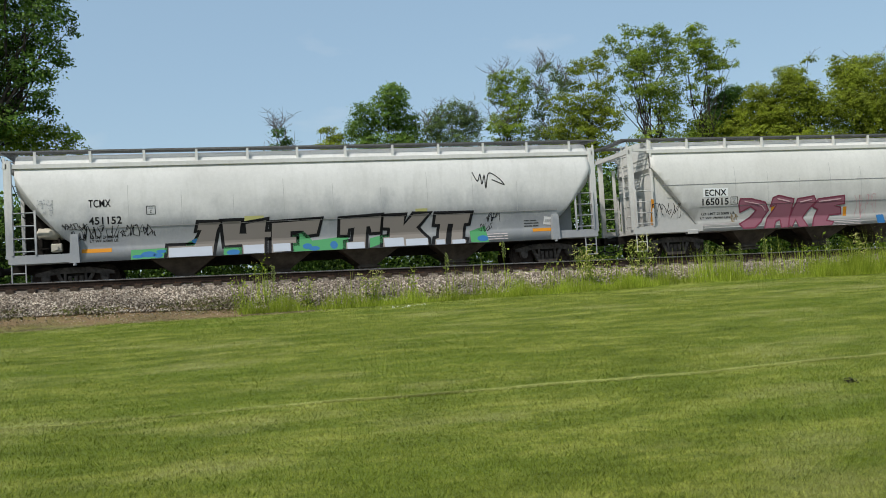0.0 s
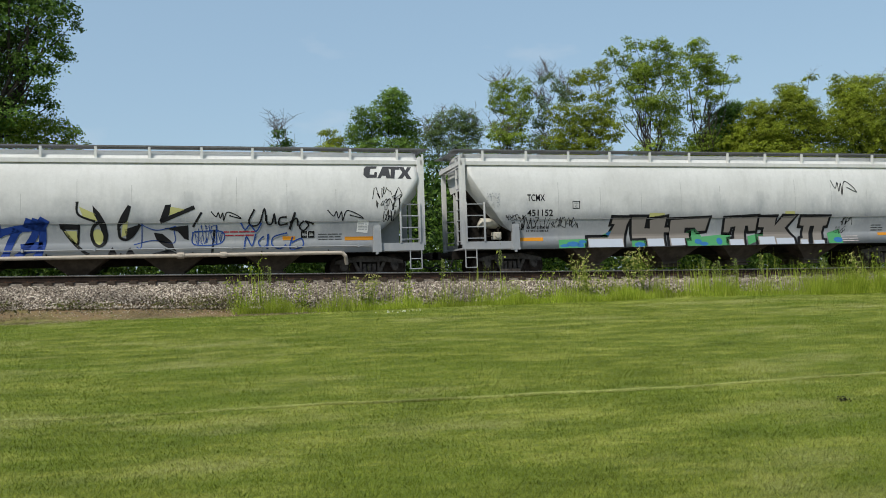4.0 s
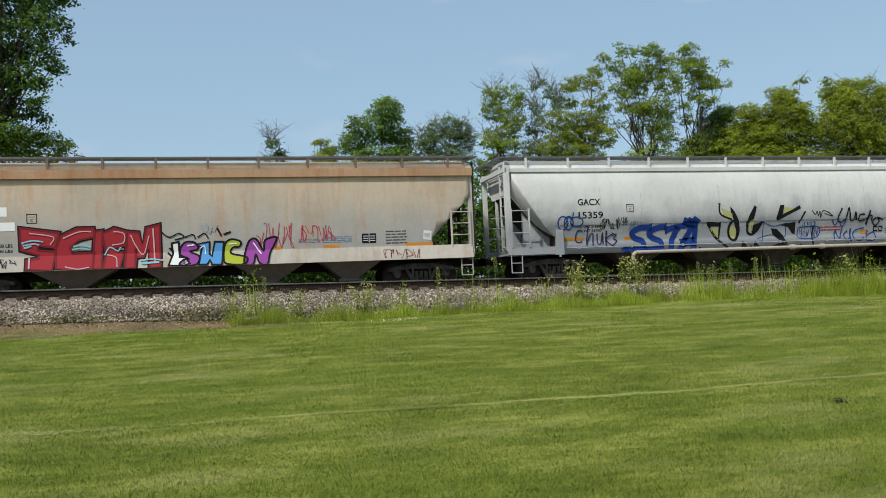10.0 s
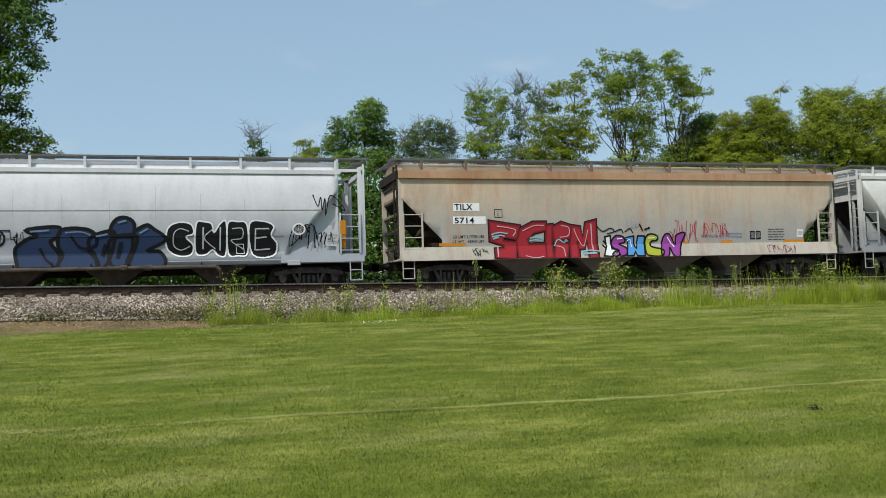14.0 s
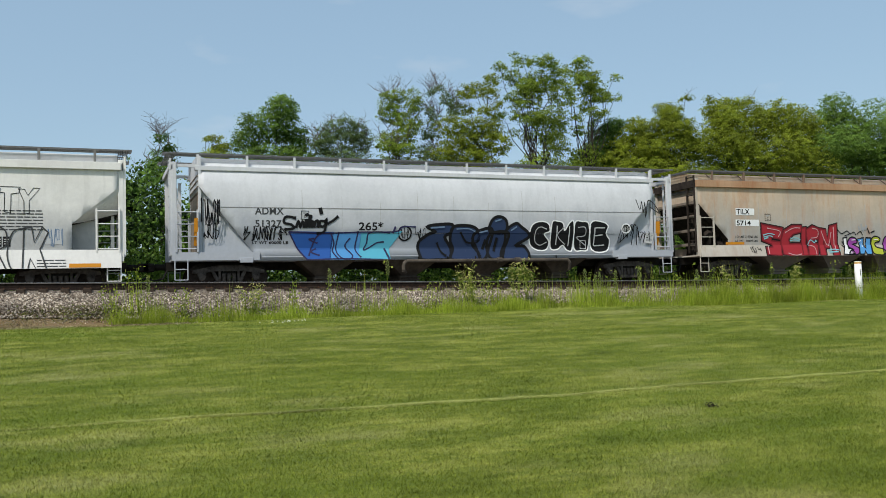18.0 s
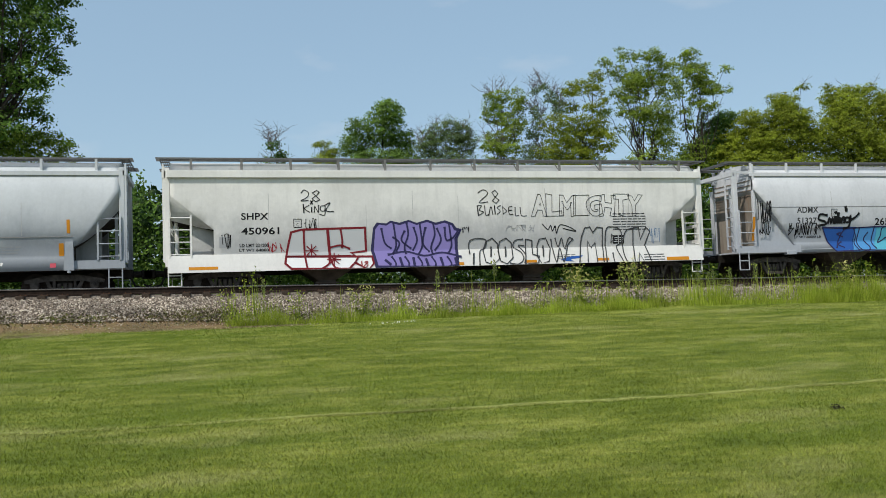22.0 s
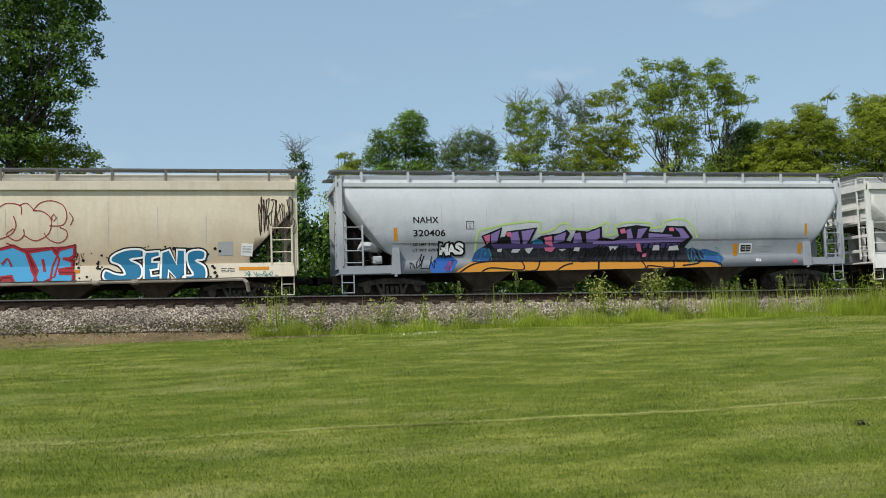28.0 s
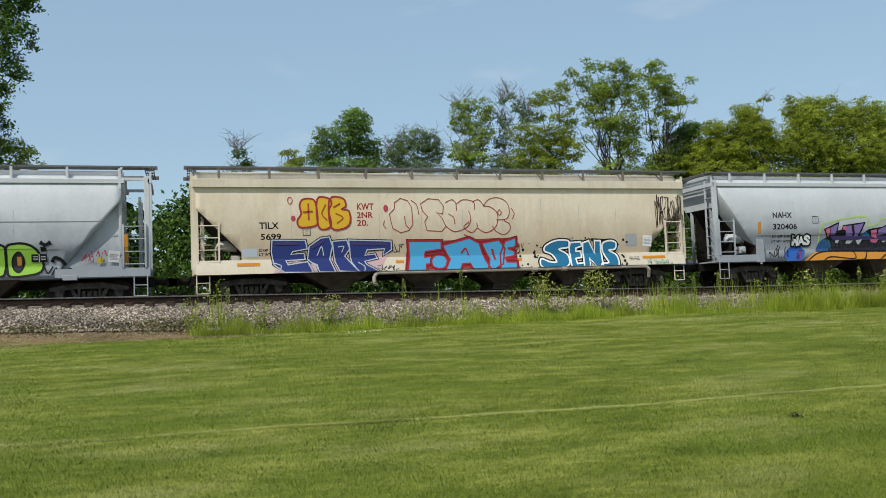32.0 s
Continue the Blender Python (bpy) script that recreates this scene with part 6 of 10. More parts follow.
letter([(12.44, 2.08), (12.84, 2.35), (13.08, 2.22), (13.46, 1.86), (12.88, 1.51), (13.25, 1.47), (13.44, 1.16), (13.28, 0.89), (12.62, 0.88), (12.21, 1.05), (12.4, 1.6)], 'slate', 'black', 0.117, lift=0.027)
stroke([(9.58, 1.6), (9.73, 1.28), (9.91, 1.13)], 0.074, 'black', 'graffiti_line', 'heavy black inner line', lift=0.045)
stroke([(10.52, 1.99), (10.76, 1.65), (11.04, 1.6)], 0.074, 'black', 'graffiti_line', '', lift=0.045)
stroke([(11.56, 1.71), (11.46, 1.38)], 0.074, 'black', 'graffiti_line', '', lift=0.045)
stroke([(12.04, 1.78), (11.93, 1.3)], 0.074, 'black', 'graffiti_line', '', lift=0.045)
stroke([(9.31, 2.16), (9.85, 2.2)], 0.038, 'steelblue', 'graffiti_line', 'pale blue highlight line', lift=0.046)
stroke([(10.36, 2.12), (10.82, 2.14), (11.1, 2.03)], 0.038, 'steelblue', 'graffiti_line', '', lift=0.046)
stroke([(11.29, 1.99), (11.62, 2.06)], 0.038, 'steelblue', 'graffiti_line', '', lift=0.046)
stroke([(11.97, 2.43), (12.21, 2.5)], 0.038, 'steelblue', 'graffiti_line', '', lift=0.046)
stroke([(12.64, 2.08), (12.88, 2.22)], 0.038, 'steelblue', 'graffiti_line', '', lift=0.046)
letter([(13.57, 2.3), (13.93, 2.44), (14.28, 2.36), (14.35, 2.06), (14.11, 1.94), (14.34, 1.66), (14.25, 1.35), (13.86, 1.31), (13.52, 1.52), (13.45, 1.91)], 'black', 'white', 0.051, 'black bubble graffiti letter with thin white outline')
letter([(14.44, 2.38), (14.71, 2.45), (14.95, 2.37), (15.02, 2.09), (15.23, 2.39), (15.43, 2.41), (15.41, 1.37), (15.17, 1.3), (14.97, 1.5), (14.73, 1.34), (14.41, 1.43)], 'black', 'white', 0.051, lift=0.015)
letter([(15.47, 2.37), (15.8, 2.45), (16.12, 2.33), (16.13, 1.38), (15.81, 1.29), (15.49, 1.37)], 'black', 'white', 0.051, lift=0.018)
letter([(16.2, 2.37), (16.7, 2.45), (17.02, 2.28), (16.93, 1.98), (17.13, 1.67), (16.99, 1.27), (16.3, 1.32)], 'black', 'white', 0.051, lift=0.021)
stroke([(14.19, 2.14), (13.92, 2.22), (13.72, 2.06), (13.71, 1.67), (13.94, 1.51), (14.22, 1.63)], 0.032, 'palegrey', 'graffiti_line', 'thin pale inner line', lift=0.03)
stroke([(14.67, 2.26), (14.65, 1.54)], 0.032, 'palegrey', 'graffiti_line', '', lift=0.03)
stroke([(14.99, 2.21), (14.7, 1.9), (15.05, 1.54)], 0.032, 'palegrey', 'graffiti_line', '', lift=0.03)
stroke([(15.23, 2.25), (15.21, 1.49)], 0.032, 'palegrey', 'graffiti_line', '', lift=0.03)
stroke([(15.63, 2.21), (15.95, 2.21), (15.94, 1.89), (15.58, 1.81), (15.98, 1.52)], 0.032, 'palegrey', 'graffiti_line', '', lift=0.03)
stroke([(16.4, 2.2), (16.38, 1.48)], 0.032, 'palegrey', 'graffiti_line', '', lift=0.03)
stroke([(16.85, 2.2), (16.44, 2.2)], 0.032, 'palegrey', 'graffiti_line', '', lift=0.03)
stroke([(16.76, 1.92), (16.43, 1.88)], 0.032, 'palegrey', 'graffiti_line', '', lift=0.03)
stroke([(16.88, 1.51), (16.42, 1.48)], 0.032, 'palegrey', 'graffiti_line', '', lift=0.03)

on("car_f")
lettering('SHPX', (2.52, 3.44, 2.57, 2.81), 'black', bold=0.03)
lettering('450961', (2.52, 3.8, 2.06, 2.31), 'black', bold=0.03)
plate_mark((4.3, 4.56, 2.29, 2.58))
lettering('LD LMT 221200', (2.45, 3.43, 1.64, 1.75), 'black', lift=0.012)
lettering('LT WT 64800', (2.44, 3.43, 1.48, 1.58), 'black')
scrawl((4.66, 5.08, 2.25, 2.58), 'black', 'thin black spray tag', 72, n=6, w=0.03)
scrawl((1.87, 2.19, 1.59, 2.07), 'black', 'small black tag', 73, n=5)
scrawl((3.37, 3.95, 1.45, 1.79), 'red', 'small red tag', 74, n=6)
patch((1.78, 2.15, 1.63, 1.99), 'grey', 'notice_plate', 'grey dirty notice')
stroke([(4.65, 1.47), (5.12, 1.46)], 0.025, 'darkred', 'graffiti_star', '', lift=0.034)
stroke([(4.73, 1.63), (5.04, 1.31)], 0.025, 'darkred', 'graffiti_star', '', lift=0.034)
stroke([(4.89, 1.69), (4.88, 1.24)], 0.025, 'darkred', 'graffiti_star', '', lift=0.034)
stroke([(5.05, 1.63), (4.72, 1.31)], 0.025, 'darkred', 'graffiti_star', '', lift=0.034)
stroke([(5.42, 1.15), (5.89, 1.14)], 0.025, 'darkred', 'graffiti_star', '', lift=0.034)
stroke([(5.5, 1.31), (5.82, 0.99)], 0.025, 'darkred', 'graffiti_star', '', lift=0.034)
stroke([(5.67, 1.37), (5.65, 0.92)], 0.025, 'darkred', 'graffiti_star', '', lift=0.034)
stroke([(5.83, 1.31), (5.49, 0.99)], 0.025, 'darkred', 'graffiti_star', '', lift=0.034)
shape([(7.08, 2.23), (7.22, 2.43), (7.57, 2.39), (7.72, 2.49), (8.05, 2.41), (8.39, 2.51), (8.68, 2.4), (9.06, 2.51), (9.39, 2.4), (9.74, 2.48), (10.03, 2.37), (10.16, 2.2), (10.36, 2.15), (10.19, 1.81), (10.19, 0.79), (9.78, 0.74), (7.11, 0.81), (6.98, 1.44)], 'navyink', 'graffiti_outline', 'navy graffiti outline')
shape([(7.16, 2.18), (7.3, 2.35), (7.56, 2.31), (7.74, 2.41), (8.05, 2.32), (8.39, 2.43), (8.67, 2.32), (9.06, 2.42), (9.39, 2.31), (9.71, 2.39), (9.98, 2.29), (10.06, 2.11), (10.24, 2.07), (10.07, 1.82), (10.08, 0.88), (9.73, 0.82), (7.22, 0.89), (7.09, 1.43)], 'violet', 'graffiti_ground', 'violet graffiti block', lift=0.018)
scrawl((10.32, 10.64, 2.02, 2.24), 'black', 'small black tag', 75, n=4)
outline_letters('ALMIGHTY', (13.14, 17.57, 2.59, 3.37), 'black', 'black outlined capital letters', w=0.02, fat=0.05)
bars((16.38, 17.74, 2.0, 2.7), 7, 'darkgrey')
stroke([(13.51, 2.28), (13.71, 2.09), (13.83, 2.24), (13.89, 2.03), (14.01, 2.22), (14.05, 1.94), (14.2, 2.25), (14.57, 2.17), (14.83, 2.02), (14.69, 2.03), (14.32, 2.12)], 0.035, 'black', 'graffiti_tag', 'thin black spray tag')
scrawl((12.01, 13.22, 2.05, 2.26), 'grey', 'faded grey tag', 77, n=9)
patch((16.34, 16.81, 1.51, 1.83), 'black', 'notice_plate', 'black inspection plate')
bars((14.0, 14.73, 0.97, 1.15), 3, 'darkgrey')
shape([(14.11, 0.93), (14.43, 1.04), (15.05, 1.09), (14.92, 0.99), (14.53, 0.95), (14.67, 0.86), (14.33, 0.89)], 'royal', 'graffiti_smear', 'blue spray smear')
patch((10.08, 10.37, 0.83, 0.94), 'orange', 'reflector', 'orange reflective stripe')
patch((12.7, 13.18, 0.86, 0.96), 'orange', 'reflector', 'orange reflective stripe')
patch((15.63, 16.1, 0.87, 0.97), 'orange', 'reflector', 'orange reflective stripe')
patch((18.52, 19.47, 0.82, 0.95), 'orange', 'reflector', 'orange reflective stripe')
patch((0.77, 1.72, 0.89, 0.99), 'orange', 'reflector', 'orange reflective stripe')
scrawl((17.89, 18.32, 1.54, 2.08), 'steelblue', 'blue spray tag', 78, n=6)
bars((17.58, 18.42, 0.82, 1.11), 3, 'darkgrey')
patch((17.81, 18.32, 1.58, 2.15), 'palegrey', 'notice_plate', 'faded grey notices')
letter([(4.2, 2.12), (4.56, 2.21), (6.79, 2.25), (6.81, 1.42), (6.27, 1.37), (6.4, 1.27), (4.01, 1.28), (4.11, 1.75)], 'palegrey', 'darkred', 0.076, 'grey graffiti lettering with dark red outline', smooth=False)
letter([(4.01, 1.28), (7.01, 1.22), (7.06, 0.97), (6.91, 0.78), (4.18, 0.85), (3.97, 1.04)], 'white', 'darkred', 0.076, smooth=False)
stroke([(4.63, 2.19), (4.65, 1.36), (4.72, 0.83)], 0.064, 'darkred', 'graffiti_line', 'dark red inner line', lift=0.03)
stroke([(5.46, 2.2), (5.52, 1.31)], 0.064, 'darkred', 'graffiti_line', '', lift=0.03)
stroke([(5.92, 2.2), (5.97, 1.82), (5.96, 1.57)], 0.064, 'darkred', 'graffiti_line', '', lift=0.03)
stroke([(5.54, 1.57), (5.91, 1.64), (6.22, 1.52)], 0.064, 'darkred', 'graffiti_line', '', lift=0.03)
stroke([(5.48, 1.25), (5.48, 1.01), (5.22, 0.82)], 0.064, 'darkred', 'graffiti_line', '', lift=0.03)
stroke([(5.52, 1.19), (5.66, 0.89), (5.84, 0.81)], 0.064, 'darkred', 'graffiti_line', '', lift=0.03)
stroke([(6.17, 0.8), (6.39, 1.02), (6.51, 1.21)], 0.064, 'darkred', 'graffiti_line', '', lift=0.03)
stroke([(6.39, 1.02), (6.72, 0.79)], 0.064, 'darkred', 'graffiti_line', '', lift=0.03)
stroke([(6.62, 1.06), (6.63, 0.87)], 0.030, 'redink', 'graffiti_line', 'red numerals', lift=0.03)
stroke([(6.84, 1.05), (6.73, 1.02), (6.84, 0.94), (6.76, 0.84), (6.71, 0.9), (6.84, 1.01)], 0.030, 'redink', 'graffiti_line', '', lift=0.03)
stroke([(7.82, 2.39), (7.87, 1.98), (7.9, 1.57), (7.76, 1.3)], 0.064, 'navyink', 'graffiti_line', 'navy inner line of bubble letters', lift=0.028)
stroke([(8.3, 2.39), (8.35, 1.98), (8.21, 1.57), (8.24, 1.3)], 0.064, 'navyink', 'graffiti_line', '', lift=0.028)
stroke([(8.78, 2.38), (8.83, 1.97), (8.86, 1.56), (8.72, 1.29)], 0.064, 'navyink', 'graffiti_line', '', lift=0.028)
stroke([(9.28, 2.38), (9.33, 1.96), (9.19, 1.55), (9.22, 1.28)], 0.064, 'navyink', 'graffiti_line', '', lift=0.028)
stroke([(9.87, 2.37), (9.92, 1.96), (9.95, 1.54), (9.8, 1.27)], 0.064, 'navyink', 'graffiti_line', '', lift=0.028)
stroke([(7.79, 0.76), (7.85, 0.95), (7.72, 1.19)], 0.064, 'navyink', 'graffiti_line', '', lift=0.028)
stroke([(8.26, 0.75), (8.33, 0.94), (8.2, 1.18)], 0.064, 'navyink', 'graffiti_line', '', lift=0.028)
stroke([(8.74, 0.74), (8.81, 0.93), (8.68, 1.17)], 0.064, 'navyink', 'graffiti_line', '', lift=0.028)
stroke([(9.24, 0.73), (9.31, 0.92), (9.18, 1.16)], 0.064, 'navyink', 'graffiti_line', '', lift=0.028)
stroke([(9.83, 0.72), (9.89, 0.91), (9.76, 1.15)], 0.064, 'navyink', 'graffiti_line', '', lift=0.028)
stroke([(7.38, 2.2), (7.49, 1.7), (7.71, 1.5)], 0.064, 'navyink', 'graffiti_line', '', lift=0.028)
stroke([(7.79, 1.89), (8.02, 1.69), (7.9, 1.38)], 0.064, 'navyink', 'graffiti_line', '', lift=0.028)
stroke([(8.22, 2.11), (8.1, 1.78), (8.43, 1.49)], 0.064, 'navyink', 'graffiti_line', '', lift=0.028)
stroke([(8.56, 2.23), (8.67, 1.78), (8.51, 1.41)], 0.064, 'navyink', 'graffiti_line', '', lift=0.028)
stroke([(8.99, 2.22), (8.88, 1.68), (9.1, 1.36)], 0.064, 'navyink', 'graffiti_line', '', lift=0.028)
stroke([(9.42, 2.18), (9.56, 1.76), (9.32, 1.39)], 0.064, 'navyink', 'graffiti_line', '', lift=0.028)
stroke([(9.71, 2.22), (9.76, 1.76), (10.03, 1.86), (10.24, 2.15)], 0.064, 'navyink', 'graffiti_line', '', lift=0.028)
stroke([(7.59, 1.27), (8.24, 1.37), (8.91, 1.21), (9.59, 1.31), (10.27, 1.14)], 0.064, 'navyink', 'graffiti_line', '', lift=0.028)
stroke([(7.48, 1.08), (7.66, 0.92)], 0.064, 'navyink', 'graffiti_line', '', lift=0.028)
stroke([(8.01, 1.15), (8.08, 0.87)], 0.064, 'navyink', 'graffiti_line', '', lift=0.028)
stroke([(8.5, 1.14), (8.53, 0.82)], 0.064, 'navyink', 'graffiti_line', '', lift=0.028)
stroke([(8.96, 1.09), (9.03, 0.85)], 0.064, 'navyink', 'graffiti_line', '', lift=0.028)
stroke([(9.51, 1.12), (9.58, 0.8)], 0.064, 'navyink', 'graffiti_line', '', lift=0.028)
stroke([(10.05, 1.1), (10.09, 0.87)], 0.064, 'navyink', 'graffiti_line', '', lift=0.028)
stroke([(10.61, 1.25), (10.66, 1.73), (11.23, 1.76), (11.22, 1.44), (11.01, 1.32), (10.96, 0.77)], 0.040, 'inkgrey', 'graffiti_line', 'dark outlined bubble letters', lift=0.02)
stroke([(10.72, 0.85), (10.77, 1.25)], 0.040, 'inkgrey', 'graffiti_line', '', lift=0.02)
stroke([(11.26, 1.68), (11.51, 1.8), (11.71, 1.59), (11.73, 1.03), (11.48, 0.8), (11.2, 0.92), (11.13, 1.32), (11.26, 1.68)], 0.040, 'inkgrey', 'graffiti_line', '', lift=0.02)
stroke([(11.46, 1.48), (11.41, 1.12)], 0.040, 'inkgrey', 'graffiti_line', '', lift=0.02)
stroke([(11.79, 1.67), (12.04, 1.79), (12.24, 1.62), (12.26, 1.06), (12.01, 0.83), (11.77, 0.95), (11.7, 1.31), (11.79, 1.67)], 0.040, 'inkgrey', 'graffiti_line', '', lift=0.02)
stroke([(12.01, 1.47), (11.98, 1.11)], 0.040, 'inkgrey', 'graffiti_line', '', lift=0.02)
stroke([(12.69, 1.74), (12.4, 1.7), (12.31, 1.46), (12.59, 1.26), (12.67, 1.01), (12.46, 0.82), (12.13, 0.86)], 0.040, 'inkgrey', 'graffiti_line', '', lift=0.02)
stroke([(12.72, 1.5), (12.52, 1.5), (12.76, 1.17), (12.7, 0.85)], 0.040, 'inkgrey', 'graffiti_line', '', lift=0.02)
stroke([(12.81, 1.74), (12.74, 0.81), (13.24, 0.84), (13.29, 1.1), (13.04, 1.17), (13.06, 1.69), (12.81, 1.74)], 0.040, 'inkgrey', 'graffiti_line', '', lift=0.02)
stroke([(13.35, 1.73), (13.6, 1.77), (13.76, 1.4), (13.66, 0.89), (13.36, 0.8), (13.21, 1.1), (13.26, 1.51), (13.35, 1.73)], 0.040, 'inkgrey', 'graffiti_line', '', lift=0.02)
stroke([(13.49, 1.48), (13.46, 1.08)], 0.040, 'inkgrey', 'graffiti_line', '', lift=0.02)
stroke([(13.81, 1.72), (13.95, 0.86), (14.14, 1.39), (14.25, 0.86), (14.48, 1.47), (14.7, 1.71)], 0.040, 'inkgrey', 'graffiti_line', '', lift=0.02)
stroke([(13.98, 1.76), (14.1, 1.43), (14.24, 1.76), (14.35, 1.35), (14.53, 1.75), (14.7, 1.71)], 0.040, 'inkgrey', 'graffiti_line', '', lift=0.02)
stroke([(14.88, 0.76), (15.05, 1.79), (15.19, 2.12), (15.4, 2.16), (15.52, 1.95), (15.7, 2.15), (15.92, 2.11), (15.87, 0.74), (15.61, 0.75), (15.6, 1.57), (15.42, 1.37), (15.3, 1.62), (15.22, 0.75), (14.88, 0.76)], 0.044, 'inkgrey', 'graffiti_line', 'tall dark outlined bubble letters', lift=0.02)
stroke([(16.0, 0.74), (16.05, 1.98), (16.31, 2.15), (16.66, 2.02), (16.69, 1.56), (16.46, 1.35), (16.7, 0.72), (16.35, 0.69), (16.28, 1.15)], 0.044, 'inkgrey', 'graffiti_line', '', lift=0.02)
stroke([(16.3, 1.88), (16.25, 1.56), (16.43, 1.69), (16.3, 1.88)], 0.044, 'inkgrey', 'graffiti_line', '', lift=0.02)
stroke([(17.24, 2.1), (16.88, 1.97), (16.72, 1.35), (16.83, 0.82), (17.09, 0.71)], 0.044, 'inkgrey', 'graffiti_line', '', lift=0.02)
stroke([(17.16, 0.71), (17.19, 2.08), (17.42, 2.14), (17.49, 1.65), (17.73, 2.13), (17.9, 1.96), (17.66, 1.42), (17.85, 0.74), (17.54, 0.7), (17.38, 1.13), (17.32, 0.71), (17.16, 0.71)], 0.044, 'inkgrey', 'graffiti_line', '', lift=0.02)
stroke([(4.58, 3.5), (4.68, 3.6), (4.83, 3.5), (4.79, 3.35), (4.57, 3.22), (4.82, 3.23)], 0.028, 'black', 'graffiti_line', 'thin black hand drawn lettering', lift=0.012)
stroke([(5.12, 3.58), (4.97, 3.5), (5.11, 3.37), (5.22, 3.25), (5.08, 3.18), (4.95, 3.29), (5.12, 3.42), (5.21, 3.52), (5.12, 3.58)], 0.028, 'black', 'graffiti_line', '', lift=0.012)
stroke([(4.64, 3.1), (4.66, 2.8)], 0.028, 'black', 'graffiti_line', '', lift=0.012)
stroke([(4.84, 3.06), (4.68, 2.95), (4.85, 2.82)], 0.028, 'black', 'graffiti_line', '', lift=0.012)
stroke([(4.93, 2.99), (4.93, 2.82)], 0.028, 'black', 'graffiti_line', '', lift=0.012)
stroke([(4.9, 3.22), (4.97, 3.1)], 0.028, 'black', 'graffiti_line', '', lift=0.012)
stroke([(4.97, 3.22), (4.89, 3.1)], 0.028, 'black', 'graffiti_line', '', lift=0.012)
stroke([(5.02, 2.82), (5.04, 3.02), (5.16, 2.81), (5.18, 3.06)], 0.028, 'black', 'graffiti_line', '', lift=0.012)
stroke([(5.4, 3.04), (5.25, 3.02), (5.25, 2.87), (5.38, 2.87), (5.4, 3.02), (5.38, 2.72), (5.21, 2.74)], 0.028, 'black', 'graffiti_line', '', lift=0.012)
stroke([(5.4, 3.06), (5.58, 3.14), (5.43, 2.87), (5.69, 2.83)], 0.028, 'black', 'graffiti_line', '', lift=0.012)
stroke([(11.03, 3.48), (11.24, 3.59), (11.39, 3.44), (11.06, 3.12), (11.39, 3.14)], 0.028, 'black', 'graffiti_line', '', lift=0.012)
stroke([(11.68, 3.57), (11.56, 3.49), (11.67, 3.32), (11.83, 3.2), (11.71, 3.08), (11.57, 3.18), (11.69, 3.32), (11.8, 3.44), (11.68, 3.57)], 0.028, 'black', 'graffiti_line', '', lift=0.012)
stroke([(10.98, 3.0), (11.01, 2.64)], 0.028, 'black', 'graffiti_line', '', lift=0.012)
stroke([(10.98, 3.0), (11.14, 3.0), (11.05, 2.84), (11.21, 2.76), (11.01, 2.64)], 0.028, 'black', 'graffiti_line', '', lift=0.012)
stroke([(11.26, 3.0), (11.29, 2.66), (11.41, 2.68)], 0.028, 'black', 'graffiti_line', '', lift=0.012)
stroke([(11.41, 2.64), (11.5, 2.96), (11.57, 2.68)], 0.028, 'black', 'graffiti_line', '', lift=0.012)
stroke([(11.64, 3.0), (11.66, 2.68)], 0.028, 'black', 'graffiti_line', '', lift=0.012)
stroke([(11.87, 3.0), (11.74, 2.92), (11.86, 2.8), (11.74, 2.68)], 0.028, 'black', 'graffiti_line', '', lift=0.012)
stroke([(11.95, 2.96), (11.98, 2.68), (12.11, 2.8), (11.95, 2.96)], 0.028, 'black', 'graffiti_line', '', lift=0.012)
stroke([(12.32, 2.96), (12.19, 2.92), (12.21, 2.68), (12.35, 2.67)], 0.028, 'black', 'graffiti_line', '', lift=0.012)
stroke([(12.19, 2.82), (12.31, 2.82)], 0.028, 'black', 'graffiti_line', '', lift=0.012)
stroke([(12.44, 2.92), (12.45, 2.63), (12.57, 2.63)], 0.028, 'black', 'graffiti_line', '', lift=0.012)
stroke([(12.64, 2.92), (12.68, 2.63), (12.88, 2.61)], 0.028, 'black', 'graffiti_line', '', lift=0.012)

on("car_g")
lettering('NAHX', (2.69, 3.62, 2.78, 3.02), 'black')
lettering('320406', (2.68, 3.86, 2.31, 2.55), 'black')
plate_mark((4.65, 4.92, 2.56, 2.84))
lettering('LD LMT 218500', (2.67, 3.68, 1.98, 2.08), 'black')
lettering('LT WT 67500', (2.66, 3.67, 1.78, 1.88), 'black')
patch((1.97, 2.1, 2.16, 2.63), 'orange', 'reflector', 'orange reflective stripe')
patch((1.96, 2.04, 1.48, 1.88), 'orange', 'reflector', 'orange reflective stripe')
patch((18.55, 18.65, 2.19, 2.64), 'orange', 'reflector', 'orange reflective stripe')
patch((15.42, 15.61, 1.43, 1.89), 'orange', 'reflector', 'orange reflective stripe')
patch((18.29, 18.44, 1.47, 1.88), 'orange', 'reflector', 'orange reflective stripe')
shape([(3.24, 1.27), (3.56, 1.57), (4.08, 1.62), (4.33, 1.41), (4.06, 1.01), (3.33, 0.99)], 'royal', 'graffiti_cloud', 'blue spray cloud')
shape([(3.77, 1.1), (3.99, 1.42), (4.2, 1.46), (4.02, 1.01)], 'magenta', 'graffiti_bar', 'magenta spray bar')
shape([(4.19, 0.97), (4.81, 1.36), (5.77, 1.41), (14.47, 1.25), (14.84, 0.96), (13.91, 0.89), (4.9, 0.91)], 'amber', 'graffiti_ground', 'orange graffiti band')
